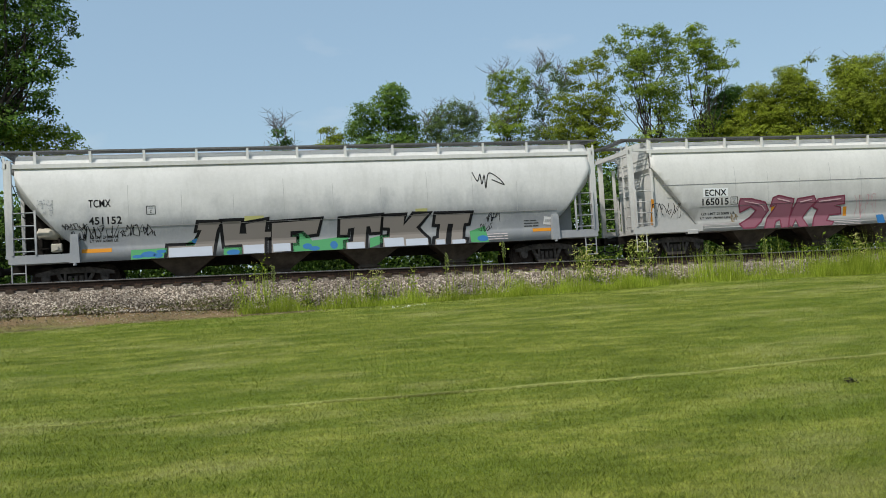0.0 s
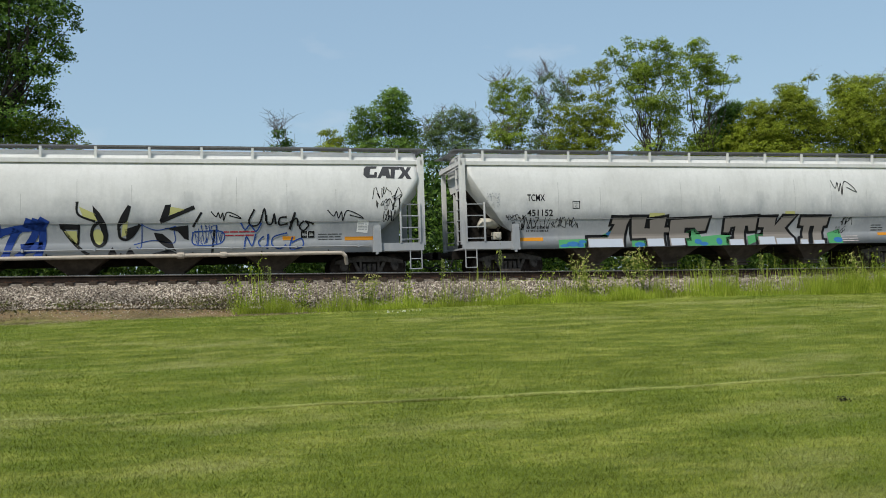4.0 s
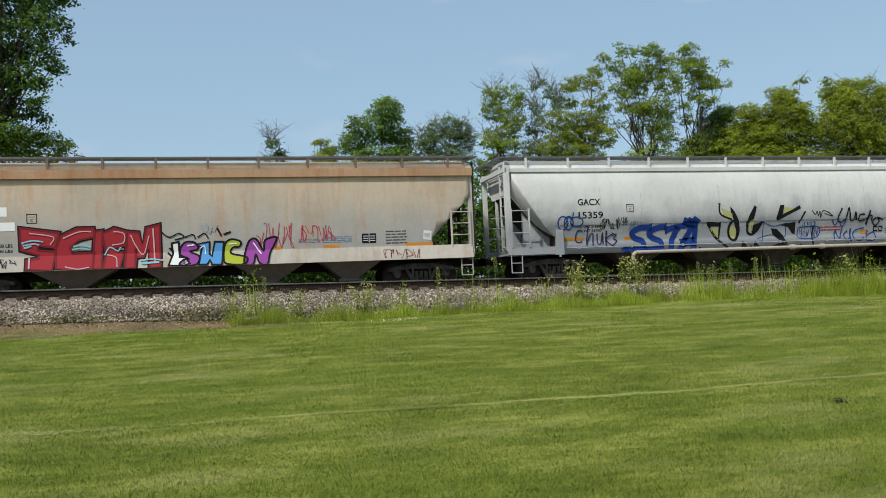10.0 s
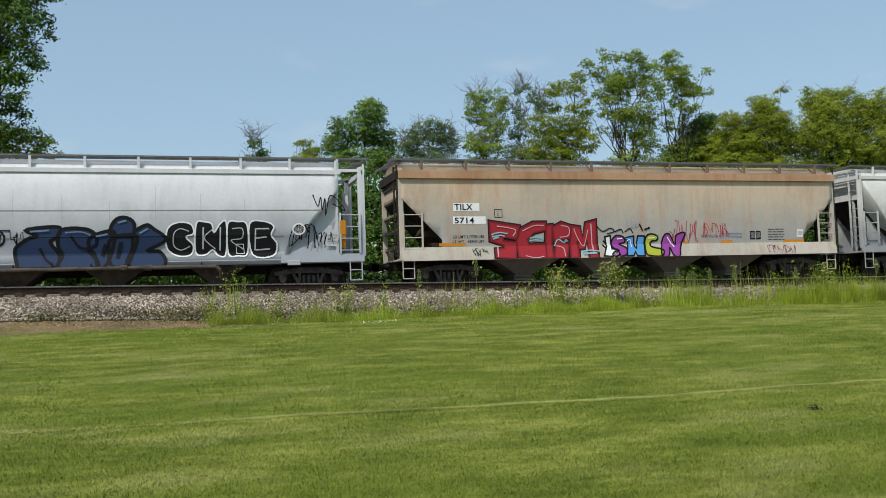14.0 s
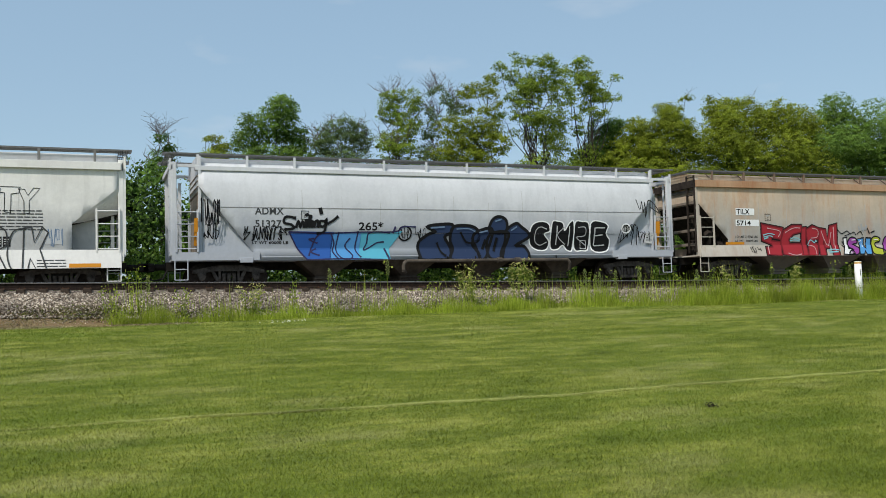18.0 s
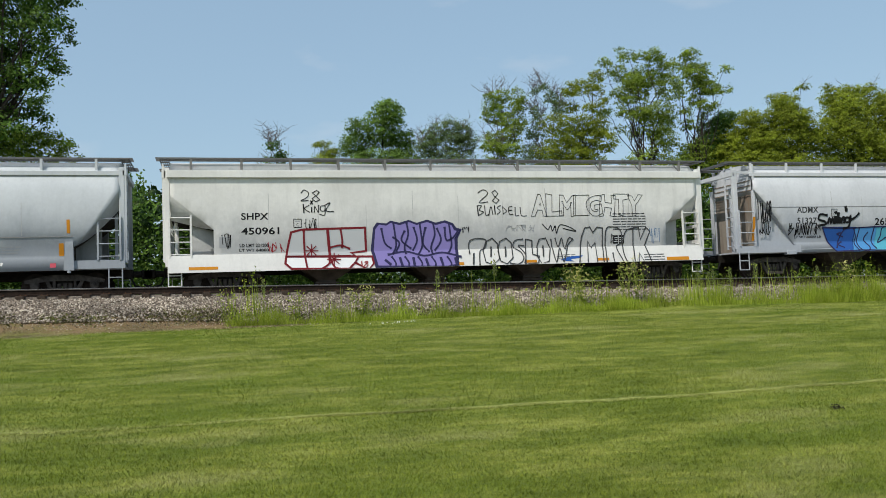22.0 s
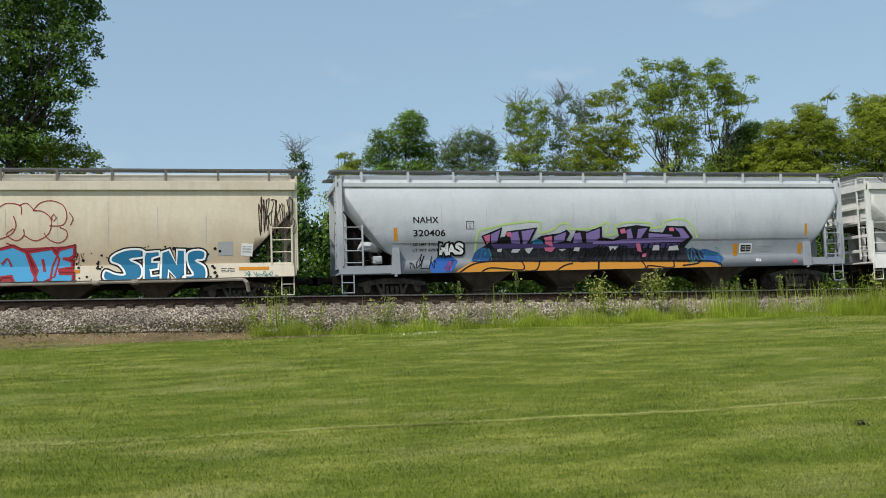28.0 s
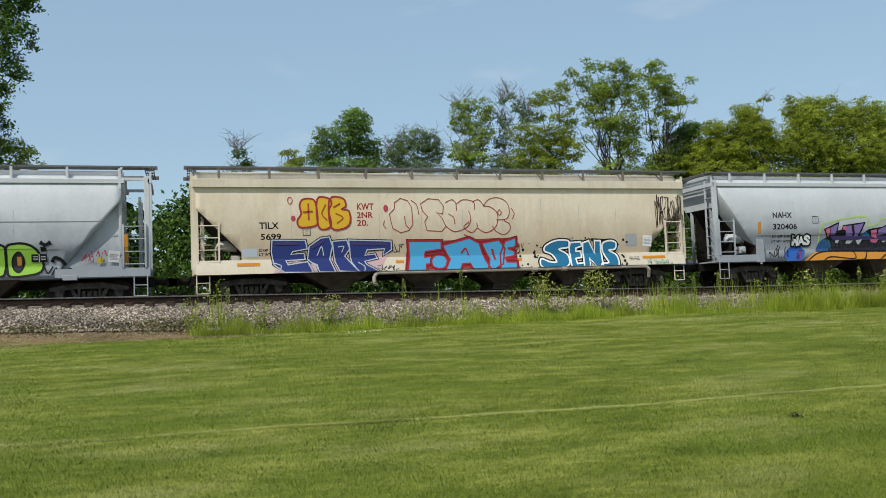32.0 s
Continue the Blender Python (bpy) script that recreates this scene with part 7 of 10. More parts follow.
stroke([(4.31, 0.96), (4.92, 1.3), (5.77, 1.39), (7.51, 1.38), (9.97, 1.33), (12.04, 1.29), (14.46, 1.23), (14.79, 0.96), (13.91, 0.89)], 0.05, 'black', 'graffiti_line', '', lift=0.02)
stroke([(5.11, 0.95), (5.55, 1.14), (6.73, 1.04), (6.76, 1.37)], 0.05, 'black', 'graffiti_line', '', lift=0.02)
stroke([(6.84, 0.99), (7.27, 1.03), (7.46, 1.36)], 0.05, 'black', 'graffiti_line', '', lift=0.02)
stroke([(8.04, 0.97), (8.38, 1.17), (8.72, 1.25)], 0.05, 'black', 'graffiti_line', '', lift=0.02)
stroke([(9.72, 0.98), (9.78, 1.31)], 0.05, 'black', 'graffiti_line', '', lift=0.02)
stroke([(10.29, 0.92), (11.56, 0.98), (11.53, 1.28)], 0.05, 'black', 'graffiti_line', '', lift=0.02)
stroke([(11.7, 0.93), (11.8, 1.1), (12.73, 1.0), (12.84, 1.26)], 0.05, 'black', 'graffiti_line', '', lift=0.02)
stroke([(13.21, 1.08), (13.93, 1.19), (13.86, 1.54)], 0.05, 'black', 'graffiti_line', '', lift=0.02)
stroke([(4.97, 1.73), (5.08, 2.43), (5.6, 2.59), (6.21, 2.73), (7.39, 2.8), (7.44, 2.4), (8.0, 2.52), (8.19, 2.69), (8.55, 2.73), (8.62, 2.52), (9.57, 2.55), (10.15, 2.76), (10.06, 2.29), (10.47, 2.33), (10.4, 2.58), (11.0, 2.75), (11.89, 2.7), (11.83, 2.53), (12.35, 2.57), (12.5, 2.78), (13.36, 2.82), (13.85, 2.16)], 0.075, 'limewash', 'graffiti_halo', 'pale lime green spray outline')
shape([(4.88, 1.36), (5.1, 1.81), (5.5, 2.05), (5.53, 1.89), (13.25, 1.82), (13.67, 1.63), (14.46, 1.18)], 'charcoal', 'graffiti_ground', 'dark graffiti ground')
shape([(4.83, 1.4), (4.97, 1.73), (5.19, 1.89), (5.49, 1.85), (5.61, 1.64), (5.47, 1.39)], 'navywash', 'graffiti_cloud', 'dark blue spray cloud', lift=0.015)
shape([(13.67, 1.63), (14.2, 1.71), (14.73, 1.57), (15.01, 1.35), (14.8, 1.09), (14.46, 1.18), (13.94, 1.24)], 'navywash', 'graffiti_cloud', 'dark blue spray cloud', lift=0.011)
shape([(13.34, 1.68), (13.68, 1.77), (14.1, 1.58), (14.18, 1.36), (13.6, 1.29)], 'navyink', 'graffiti_cloud', 'dark spray cloud', lift=0.015)
scrawl((13.28, 14.96, 1.19, 1.76), 'teal', 'teal spray lines', 85, n=8, w=0.03, lift=0.02)
scrawl((4.93, 5.61, 1.44, 1.85), 'teal', 'teal spray lines', 86, n=5, w=0.03, lift=0.02)
scrawl((5.61, 8.4, 1.45, 1.82), 'inkgrey', 'dark spray lines', 87, n=14, w=0.05, lift=0.026)
scrawl((8.63, 13.24, 1.34, 1.81), 'black', 'black spray lines', 88, n=16, w=0.06, lift=0.027)
shape([(7.58, 1.98), (7.56, 1.92), (7.51, 1.85), (7.44, 1.83), (7.35, 1.83), (7.27, 1.81), (7.2, 1.87), (7.15, 1.93), (7.14, 1.99), (7.16, 2.05), (7.21, 2.09), (7.28, 2.16), (7.37, 2.15), (7.45, 2.12), (7.52, 2.11), (7.57, 2.04)], 'tealblue', 'graffiti_cloud', '', lift=0.02)
shape([(5.19, 2.3), (5.99, 2.61), (5.89, 2.23), (6.09, 2.27), (6.16, 2.46), (7.34, 2.59), (7.05, 2.03), (7.5, 2.28), (7.88, 2.33), (8.22, 2.37), (8.49, 2.5), (8.62, 2.37), (8.47, 2.1), (8.65, 2.05), (8.85, 2.47), (9.3, 2.42), (9.89, 2.61), (9.9, 2.2), (10.35, 2.11), (10.58, 2.24), (10.51, 2.54), (11.3, 2.64), (11.88, 2.57), (11.8, 2.4), (12.38, 2.35), (12.54, 2.61), (13.32, 2.58), (13.65, 2.16), (13.32, 1.79), (13.01, 1.71), (5.45, 1.83)], 'black', 'graffiti_outline', 'black graffiti outline', lift=0.016)
shape([(5.54, 2.01), (13.16, 1.95), (13.01, 1.75), (5.7, 1.84)], 'indigodark', 'graffiti_fill', 'dark violet graffiti band', lift=0.022)
shape([(5.55, 2.36), (5.92, 2.52), (5.78, 2.07), (5.56, 2.05)], 'lilac', 'graffiti_fill', 'lilac graffiti letter part', lift=0.024)
shape([(6.26, 2.39), (6.59, 2.45), (6.68, 2.01), (6.34, 2.02)], 'lilac', 'graffiti_fill', 'lilac graffiti letter part', lift=0.024)
shape([(6.72, 2.45), (7.23, 2.53), (6.94, 2.01), (6.79, 1.99)], 'lilac', 'graffiti_fill', 'lilac graffiti letter part', lift=0.024)
shape([(7.99, 2.25), (8.46, 2.41), (8.4, 2.08), (7.98, 2.0)], 'lilac', 'graffiti_fill', 'lilac graffiti letter part', lift=0.024)
shape([(8.77, 2.35), (9.02, 2.39), (9.12, 2.02), (8.76, 2.01)], 'lilac', 'graffiti_fill', 'lilac graffiti letter part', lift=0.024)
shape([(9.25, 2.34), (9.8, 2.53), (9.8, 2.18), (9.55, 2.02), (9.28, 2.02)], 'lilac', 'graffiti_fill', 'lilac graffiti letter part', lift=0.024)
shape([(9.55, 2.08), (10.35, 2.05), (10.69, 2.11), (13.15, 2.17), (13.26, 1.99), (9.54, 1.95)], 'lilac', 'graffiti_fill', 'lilac graffiti letter part', lift=0.024)
shape([(10.87, 2.45), (11.06, 2.51), (11.16, 2.15), (10.92, 2.13)], 'lilac', 'graffiti_fill', 'lilac graffiti letter part', lift=0.024)
shape([(11.36, 2.49), (11.76, 2.53), (11.46, 2.14), (11.3, 2.14)], 'lilac', 'graffiti_fill', 'lilac graffiti letter part', lift=0.024)
shape([(11.79, 2.33), (12.76, 2.26), (12.8, 2.19), (11.79, 2.16)], 'lilac', 'graffiti_fill', 'lilac graffiti letter part', lift=0.024)
shape([(12.86, 2.52), (13.22, 2.49), (13.51, 2.16), (13.21, 1.99), (13.07, 2.34)], 'lilac', 'graffiti_fill', 'lilac graffiti letter part', lift=0.024)
shape([(5.27, 2.28), (5.51, 2.36), (5.52, 2.09), (5.41, 1.99)], 'pink2', 'graffiti_chip', 'pink graffiti chip', lift=0.028)
shape([(6.11, 2.4), (6.31, 2.44), (6.37, 2.25), (6.17, 2.27)], 'pink2', 'graffiti_chip', 'pink graffiti chip', lift=0.028)
shape([(7.59, 2.21), (7.9, 2.27), (7.95, 1.87), (7.67, 1.98)], 'pink2', 'graffiti_chip', 'pink graffiti chip', lift=0.028)
shape([(7.62, 1.85), (8.06, 1.85), (7.92, 1.68), (7.66, 1.73)], 'pink2', 'graffiti_chip', 'pink graffiti chip', lift=0.028)
shape([(10.62, 2.47), (10.81, 2.52), (10.87, 2.34), (10.66, 2.32)], 'pink2', 'graffiti_chip', 'pink graffiti chip', lift=0.028)
shape([(11.29, 1.95), (11.45, 1.95), (11.55, 1.62), (11.36, 1.67)], 'pink2', 'graffiti_chip', 'pink graffiti chip', lift=0.028)
shape([(12.63, 2.52), (12.82, 2.54), (12.86, 2.39), (12.67, 2.39)], 'pink2', 'graffiti_chip', 'pink graffiti chip', lift=0.028)
shape([(11.59, 1.56), (11.75, 1.58), (11.72, 1.45), (11.56, 1.43)], 'pink2', 'graffiti_chip', 'pink graffiti chip', lift=0.028)
shape([(6.39, 1.81), (6.7, 1.81), (6.6, 1.68), (6.34, 1.69)], 'palegrey', 'graffiti_chip', 'pale graffiti chip', lift=0.028)
shape([(6.87, 1.82), (7.2, 1.86), (7.04, 1.63), (6.95, 1.68)], 'palegrey', 'graffiti_chip', 'pale graffiti chip', lift=0.028)
shape([(5.79, 1.82), (6.0, 1.84), (5.96, 1.71), (5.83, 1.72)], 'palegrey', 'graffiti_chip', 'pale graffiti chip', lift=0.028)
shape([(8.19, 1.78), (8.48, 1.78), (8.32, 1.7)], 'palegrey', 'graffiti_chip', 'pale graffiti chip', lift=0.028)
shape([(8.82, 1.84), (9.04, 1.83), (8.99, 1.69), (8.77, 1.71)], 'palegrey', 'graffiti_chip', 'pale graffiti chip', lift=0.028)
shape([(10.18, 1.86), (10.56, 1.85), (10.44, 1.71), (10.36, 1.81), (10.26, 1.69)], 'palegrey', 'graffiti_chip', 'pale graffiti chip', lift=0.028)
shape([(12.03, 1.88), (12.26, 1.87), (12.27, 1.68), (11.97, 1.68)], 'palegrey', 'graffiti_chip', 'pale graffiti chip', lift=0.028)
shape([(12.68, 1.82), (13.02, 1.86), (13.1, 1.67), (12.63, 1.67)], 'palegrey', 'graffiti_chip', 'pale graffiti chip', lift=0.028)
stroke([(9.81, 1.91), (9.29, 1.34)], 0.04, 'black', 'graffiti_line', '', lift=0.026)
stroke([(9.95, 1.88), (9.49, 1.34)], 0.04, 'black', 'graffiti_line', '', lift=0.026)
stroke([(10.08, 1.86), (9.69, 1.34)], 0.04, 'black', 'graffiti_line', '', lift=0.026)
stroke([(10.22, 1.9), (9.9, 1.33)], 0.04, 'black', 'graffiti_line', '', lift=0.026)
stroke([(10.36, 1.88), (10.1, 1.33)], 0.04, 'black', 'graffiti_line', '', lift=0.026)
stroke([(10.5, 1.86), (10.31, 1.32)], 0.04, 'black', 'graffiti_line', '', lift=0.026)
stroke([(10.64, 1.9), (10.51, 1.32)], 0.04, 'black', 'graffiti_line', '', lift=0.026)
stroke([(10.77, 1.87), (10.72, 1.32)], 0.04, 'black', 'graffiti_line', '', lift=0.026)
stroke([(10.91, 1.85), (10.93, 1.31)], 0.04, 'black', 'graffiti_line', '', lift=0.026)
stroke([(11.61, 1.93), (11.25, 1.37)], 0.05, 'black', 'graffiti_line', '', lift=0.026)
stroke([(11.84, 1.92), (11.53, 1.37)], 0.05, 'black', 'graffiti_line', '', lift=0.026)
stroke([(12.08, 1.92), (11.81, 1.36)], 0.05, 'black', 'graffiti_line', '', lift=0.026)
stroke([(12.31, 1.92), (12.09, 1.36)], 0.05, 'black', 'graffiti_line', '', lift=0.026)
stroke([(12.55, 1.91), (12.37, 1.35)], 0.05, 'black', 'graffiti_line', '', lift=0.026)
stroke([(12.78, 1.91), (12.66, 1.35)], 0.05, 'black', 'graffiti_line', '', lift=0.026)
stroke([(13.02, 1.91), (12.94, 1.34)], 0.05, 'black', 'graffiti_line', '', lift=0.026)
piece('MAS', (3.65, 4.51, 1.64, 2.05), 'white', 'black', 'small white graffiti letters with black outline', fat=0.05, edge=0.06, lift=0.02)
scrawl((2.52, 3.55, 1.17, 1.64), 'black', 'black spray scribble', 81, n=5, w=0.045)
patch((15.69, 16.23, 1.53, 1.89), 'white', 'notice_plate', 'white framed plate')
patch((15.74, 16.18, 1.58, 1.84), 'black', 'notice_plate', 'black inspection plate', lift=0.014)
bars((16.41, 17.15, 1.54, 1.83), 3, 'grey')
patch((16.38, 16.62, 1.17, 1.3), 'paper', 'paper_notice', '')
patch((18.02, 18.2, 1.09, 1.23), 'redpink', 'notice_plate', 'small red plate')
patch((1.86, 2.0, 1.06, 1.18), 'redpink', 'notice_plate', 'small red plate')

on("car_h")
lettering('TILX', (2.22, 2.88, 2.54, 2.77), 'black', bold=0.025)
lettering('5699', (2.26, 2.96, 2.16, 2.38), 'black', bold=0.025)
plate_mark((3.72, 3.97, 2.3, 2.58))
lettering('LD LMT 217500 LBS', (2.2, 2.99, 1.76, 1.86), 'black')
lettering('LT WT 68500', (2.2, 2.99, 1.61, 1.71), 'black')
oval((3.39, 2.9), 0.08, 0.1, 'redpink', 'graffiti_dot', '', 0)
oval((6.71, 3.24), 0.09, 0.13, 'redpink', 'graffiti_dot', '', 0)
oval((3.29, 3.53), 0.08, 0.12, 'redpink', 'graffiti_dot', '', 0.03)
lettering('KWT', (5.66, 6.26, 3.19, 3.43), 'redink')
lettering('2NR', (5.65, 6.23, 2.9, 3.12), 'redink')
lettering('20.', (5.64, 6.05, 2.62, 2.84), 'redink')
shape([(2.66, 0.96), (2.99, 1.62), (6.8, 1.67), (6.4, 0.87)], 'pinkwash', 'graffiti_ground', 'faded pink spray ground')
shape([(7.32, 1.01), (7.49, 1.99), (7.76, 2.02), (11.65, 2.14), (11.69, 1.97), (11.55, 0.95)], 'redwash', 'graffiti_ground', 'red and dark spray ground')
stipple((11.67, 12.95, 0.94, 2.09), 22, 'black', 7, 0.045)
stipple((13.32, 16.32, 1.84, 2.1), 14, 'black', 8, 0.05)
stipple((15.55, 16.29, 0.99, 1.87), 12, 'black', 9, 0.05)
patch((1.45, 2.21, 1.26, 1.37), 'orange', 'reflector', 'orange reflective stripe')
patch((5.07, 5.56, 1.26, 1.36), 'orange', 'reflector', 'orange reflective stripe')
patch((7.0, 7.31, 1.26, 1.36), 'orange', 'reflector', 'orange reflective stripe')
scrawl((6.29, 7.1, 0.94, 1.19), 'black', 'small black tag', 91, n=6)
scrawl((6.89, 7.35, 1.67, 1.95), 'darkgrey', 'grey spray tag', 92, n=5)
patch((1.63, 2.14, 1.56, 1.87), 'bluegrey', 'number_patch', 'pale blue grey patch')
scrawl((17.63, 18.86, 2.51, 3.65), 'brownink', 'brown black spray tag', 93, n=14, w=0.045)
patch((17.0, 17.43, 1.7, 2.17), 'paper', 'paper_notice', 'pale paper notice')
patch((16.26, 16.75, 1.75, 2.22), 'grey', 'notice_plate', 'grey dirty notices')
patch((15.59, 15.98, 1.61, 1.86), 'palegrey', 'notice_plate', 'framed grey plate')
bars((16.36, 16.79, 1.16, 1.33), 3, 'darkgrey')
patch((16.94, 17.94, 1.23, 1.34), 'orange', 'reflector', 'orange reflective stripe')
patch((11.53, 11.87, 1.24, 1.35), 'orange', 'reflector', 'orange reflective stripe')
patch((13.42, 13.97, 1.26, 1.37), 'orange', 'reflector', 'orange reflective stripe')
scrawl((17.11, 18.21, 0.96, 1.19), 'teal', 'teal and brown scribble', 94, n=8)
scrawl((11.32, 11.98, 1.59, 1.91), 'darkred', 'dark red scribble', 95, n=8)
letter([(3.62, 3.34), (3.74, 3.57), (4.1, 3.57), (4.21, 3.3), (4.24, 2.77), (4.1, 2.62), (3.63, 2.59), (3.53, 2.81), (3.67, 3.06)], 'gold', 'redink', 0.064, 'golden yellow bubble graffiti letter with red outline')
letter([(4.24, 3.57), (4.64, 3.61), (4.75, 3.42), (4.64, 3.15), (4.71, 2.62), (4.28, 2.58)], 'gold', 'redink', 0.064, lift=0.014)
letter([(4.68, 3.57), (5.15, 3.61), (5.26, 3.34), (5.11, 3.22), (5.36, 3.15), (5.4, 2.76), (5.18, 2.54), (4.71, 2.58)], 'gold', 'redink', 0.064, lift=0.016)
stroke([(3.92, 3.42), (3.92, 2.87)], 0.034, 'rust', 'graffiti_line', 'dark red inner line', lift=0.03)
stroke([(3.74, 3.12), (4.06, 3.15)], 0.034, 'rust', 'graffiti_line', '', lift=0.03)
stroke([(4.53, 3.38), (4.39, 3.07), (4.56, 2.85)], 0.034, 'rust', 'graffiti_line', '', lift=0.03)
stroke([(5.04, 3.42), (4.82, 3.3)], 0.034, 'rust', 'graffiti_line', '', lift=0.03)
stroke([(4.89, 3.07), (5.14, 2.92), (4.93, 2.73)], 0.034, 'rust', 'graffiti_line', '', lift=0.03)
stroke([(6.89, 2.75), (6.84, 3.04), (7.03, 3.24), (7.03, 3.45), (7.26, 3.61), (7.52, 3.53), (7.67, 3.29), (7.7, 2.65), (7.54, 2.44), (7.24, 2.36), (6.95, 2.52), (6.89, 2.75)], 0.027, 'redink', 'graffiti_line', 'thin dark red bubble letter outline', lift=0.012)
stroke([(7.4, 2.94), (7.43, 2.67), (7.55, 2.52)], 0.027, 'redink', 'graffiti_line', '', lift=0.012)
stroke([(7.67, 3.53), (7.86, 3.37), (7.93, 3.04)], 0.027, 'redink', 'graffiti_line', '', lift=0.012)
stroke([(8.01, 3.41), (8.31, 3.6), (8.7, 3.56), (8.88, 3.33), (8.84, 3.03), (8.61, 3.09), (8.8, 2.9), (8.95, 2.58), (8.79, 2.39), (8.22, 2.43), (8.15, 2.75), (8.27, 2.94), (8.08, 3.14), (8.01, 3.41)], 0.027, 'redink', 'graffiti_line', '', lift=0.012)
stroke([(8.96, 3.45), (9.2, 3.56), (9.35, 3.45), (9.38, 3.17)], 0.027, 'redink', 'graffiti_line', '', lift=0.012)
stroke([(9.39, 3.41), (9.66, 3.56), (10.05, 3.48), (10.08, 3.21)], 0.027, 'redink', 'graffiti_line', '', lift=0.012)
stroke([(10.01, 3.48), (10.24, 3.56), (10.44, 3.36)], 0.027, 'redink', 'graffiti_line', '', lift=0.012)
stroke([(9.07, 3.03), (9.26, 2.9), (9.3, 2.66)], 0.027, 'redink', 'graffiti_line', '', lift=0.012)
stroke([(8.95, 2.58), (9.29, 2.38), (9.76, 2.54), (9.92, 2.83), (9.85, 3.13)], 0.027, 'redink', 'graffiti_line', '', lift=0.012)
stroke([(9.84, 2.73), (9.64, 2.54), (9.93, 2.34), (10.15, 2.5), (10.15, 2.69)], 0.027, 'redink', 'graffiti_line', '', lift=0.012)
stroke([(10.19, 2.49), (10.52, 2.33), (10.91, 2.57), (10.98, 3.02), (10.73, 3.28), (10.44, 3.32)], 0.027, 'redink', 'graffiti_line', '', lift=0.012)
stroke([(10.44, 3.32), (10.64, 3.56), (10.99, 3.64), (11.35, 3.48), (11.46, 3.12), (11.33, 2.84), (10.94, 2.81)], 0.027, 'redink', 'graffiti_line', '', lift=0.012)
stroke([(11.25, 2.76), (11.45, 2.64), (11.44, 2.4), (11.2, 2.25), (10.91, 2.37), (10.77, 2.57)], 0.027, 'redink', 'graffiti_line', '', lift=0.012)
stroke([(11.54, 3.24), (11.65, 3.04), (11.57, 2.84)], 0.027, 'redink', 'graffiti_line', '', lift=0.012)
stroke([(11.06, 3.2), (10.98, 3.08), (11.06, 2.96), (11.14, 3.08), (11.06, 3.2)], 0.027, 'redink', 'graffiti_line', '', lift=0.012)
stroke([(6.65, 2.79), (6.61, 2.64), (6.69, 2.52)], 0.027, 'redink', 'graffiti_line', '', lift=0.012)
stroke([(9.64, 2.26), (9.83, 2.18)], 0.027, 'redink', 'graffiti_line', '', lift=0.012)
letter([(2.64, 2.15), (3.79, 2.13), (3.85, 1.83), (3.35, 1.74), (3.28, 1.65), (3.74, 1.68), (3.77, 1.46), (3.1, 1.43), (3.17, 1.28), (3.85, 1.38), (4.02, 1.0), (3.03, 1.02), (2.68, 1.29), (2.61, 1.75)], 'indigo', 'paleblue', 0.042, 'indigo graffiti letter with pale edge', smooth=False, halo='black')
letter([(3.92, 1.92), (4.33, 2.2), (4.64, 2.24), (4.74, 1.91), (4.63, 1.44), (4.81, 0.99), (4.24, 1.0), (4.17, 1.26), (3.99, 1.34), (3.85, 1.46)], 'indigo', 'paleblue', 0.042, lift=0.014, smooth=False, halo='black')
letter([(4.74, 2.08), (5.25, 2.12), (5.36, 1.81), (5.17, 1.55), (5.43, 1.24), (5.64, 0.97), (4.96, 1.02), (4.81, 1.35)], 'indigo', 'paleblue', 0.042, lift=0.016, smooth=False, halo='black')
letter([(5.32, 2.12), (6.87, 2.06), (6.87, 1.75), (6.57, 1.56), (6.61, 1.79), (5.98, 1.76), (5.9, 1.57), (6.27, 1.61), (6.34, 1.45), (5.87, 1.35), (5.94, 1.23), (6.34, 0.96), (5.64, 0.97), (5.39, 1.34)], 'indigo', 'paleblue', 0.042, lift=0.018, smooth=False, halo='black')
stroke([(4.2, 1.6), (4.35, 1.9), (4.42, 1.6)], 0.034, 'paleblue', 'graffiti_line', 'pale inner line', lift=0.03)
stroke([(4.96, 1.89), (5.14, 1.89), (5.07, 1.7)], 0.034, 'paleblue', 'graffiti_line', '', lift=0.03)
stroke([(2.65, 1.36), (2.93, 1.25), (2.82, 1.03)], 0.034, 'paleblue', 'graffiti_line', '', lift=0.03)
stroke([(3.99, 1.3), (4.17, 1.19), (4.09, 1.0)], 0.034, 'paleblue', 'graffiti_line', '', lift=0.03)
stroke([(5.65, 1.31), (5.86, 1.16), (5.83, 0.97)], 0.034, 'paleblue', 'graffiti_line', '', lift=0.03)
stroke([(6.12, 1.27), (6.34, 1.11)], 0.034, 'paleblue', 'graffiti_line', '', lift=0.03)
stroke([(2.75, 2.03), (3.53, 2.02)], 0.064, 'indigodark', 'graffiti_line', 'dark blue shading line', lift=0.029)
stroke([(4.02, 1.87), (4.42, 2.09)], 0.064, 'indigodark', 'graffiti_line', '', lift=0.029)
stroke([(5.43, 2.0), (6.72, 1.95)], 0.064, 'indigodark', 'graffiti_line', '', lift=0.029)
letter([(7.5, 2.05), (8.75, 2.04), (8.75, 1.73), (8.14, 1.66), (8.1, 1.46), (8.55, 1.5), (8.47, 1.23), (8.13, 1.19), (8.13, 0.92), (7.42, 0.94), (7.53, 1.49)], 'azure', 'red', 0.059, 'bright blue graffiti letter with red outline', lift=0.014, smooth=False, halo='darkred')
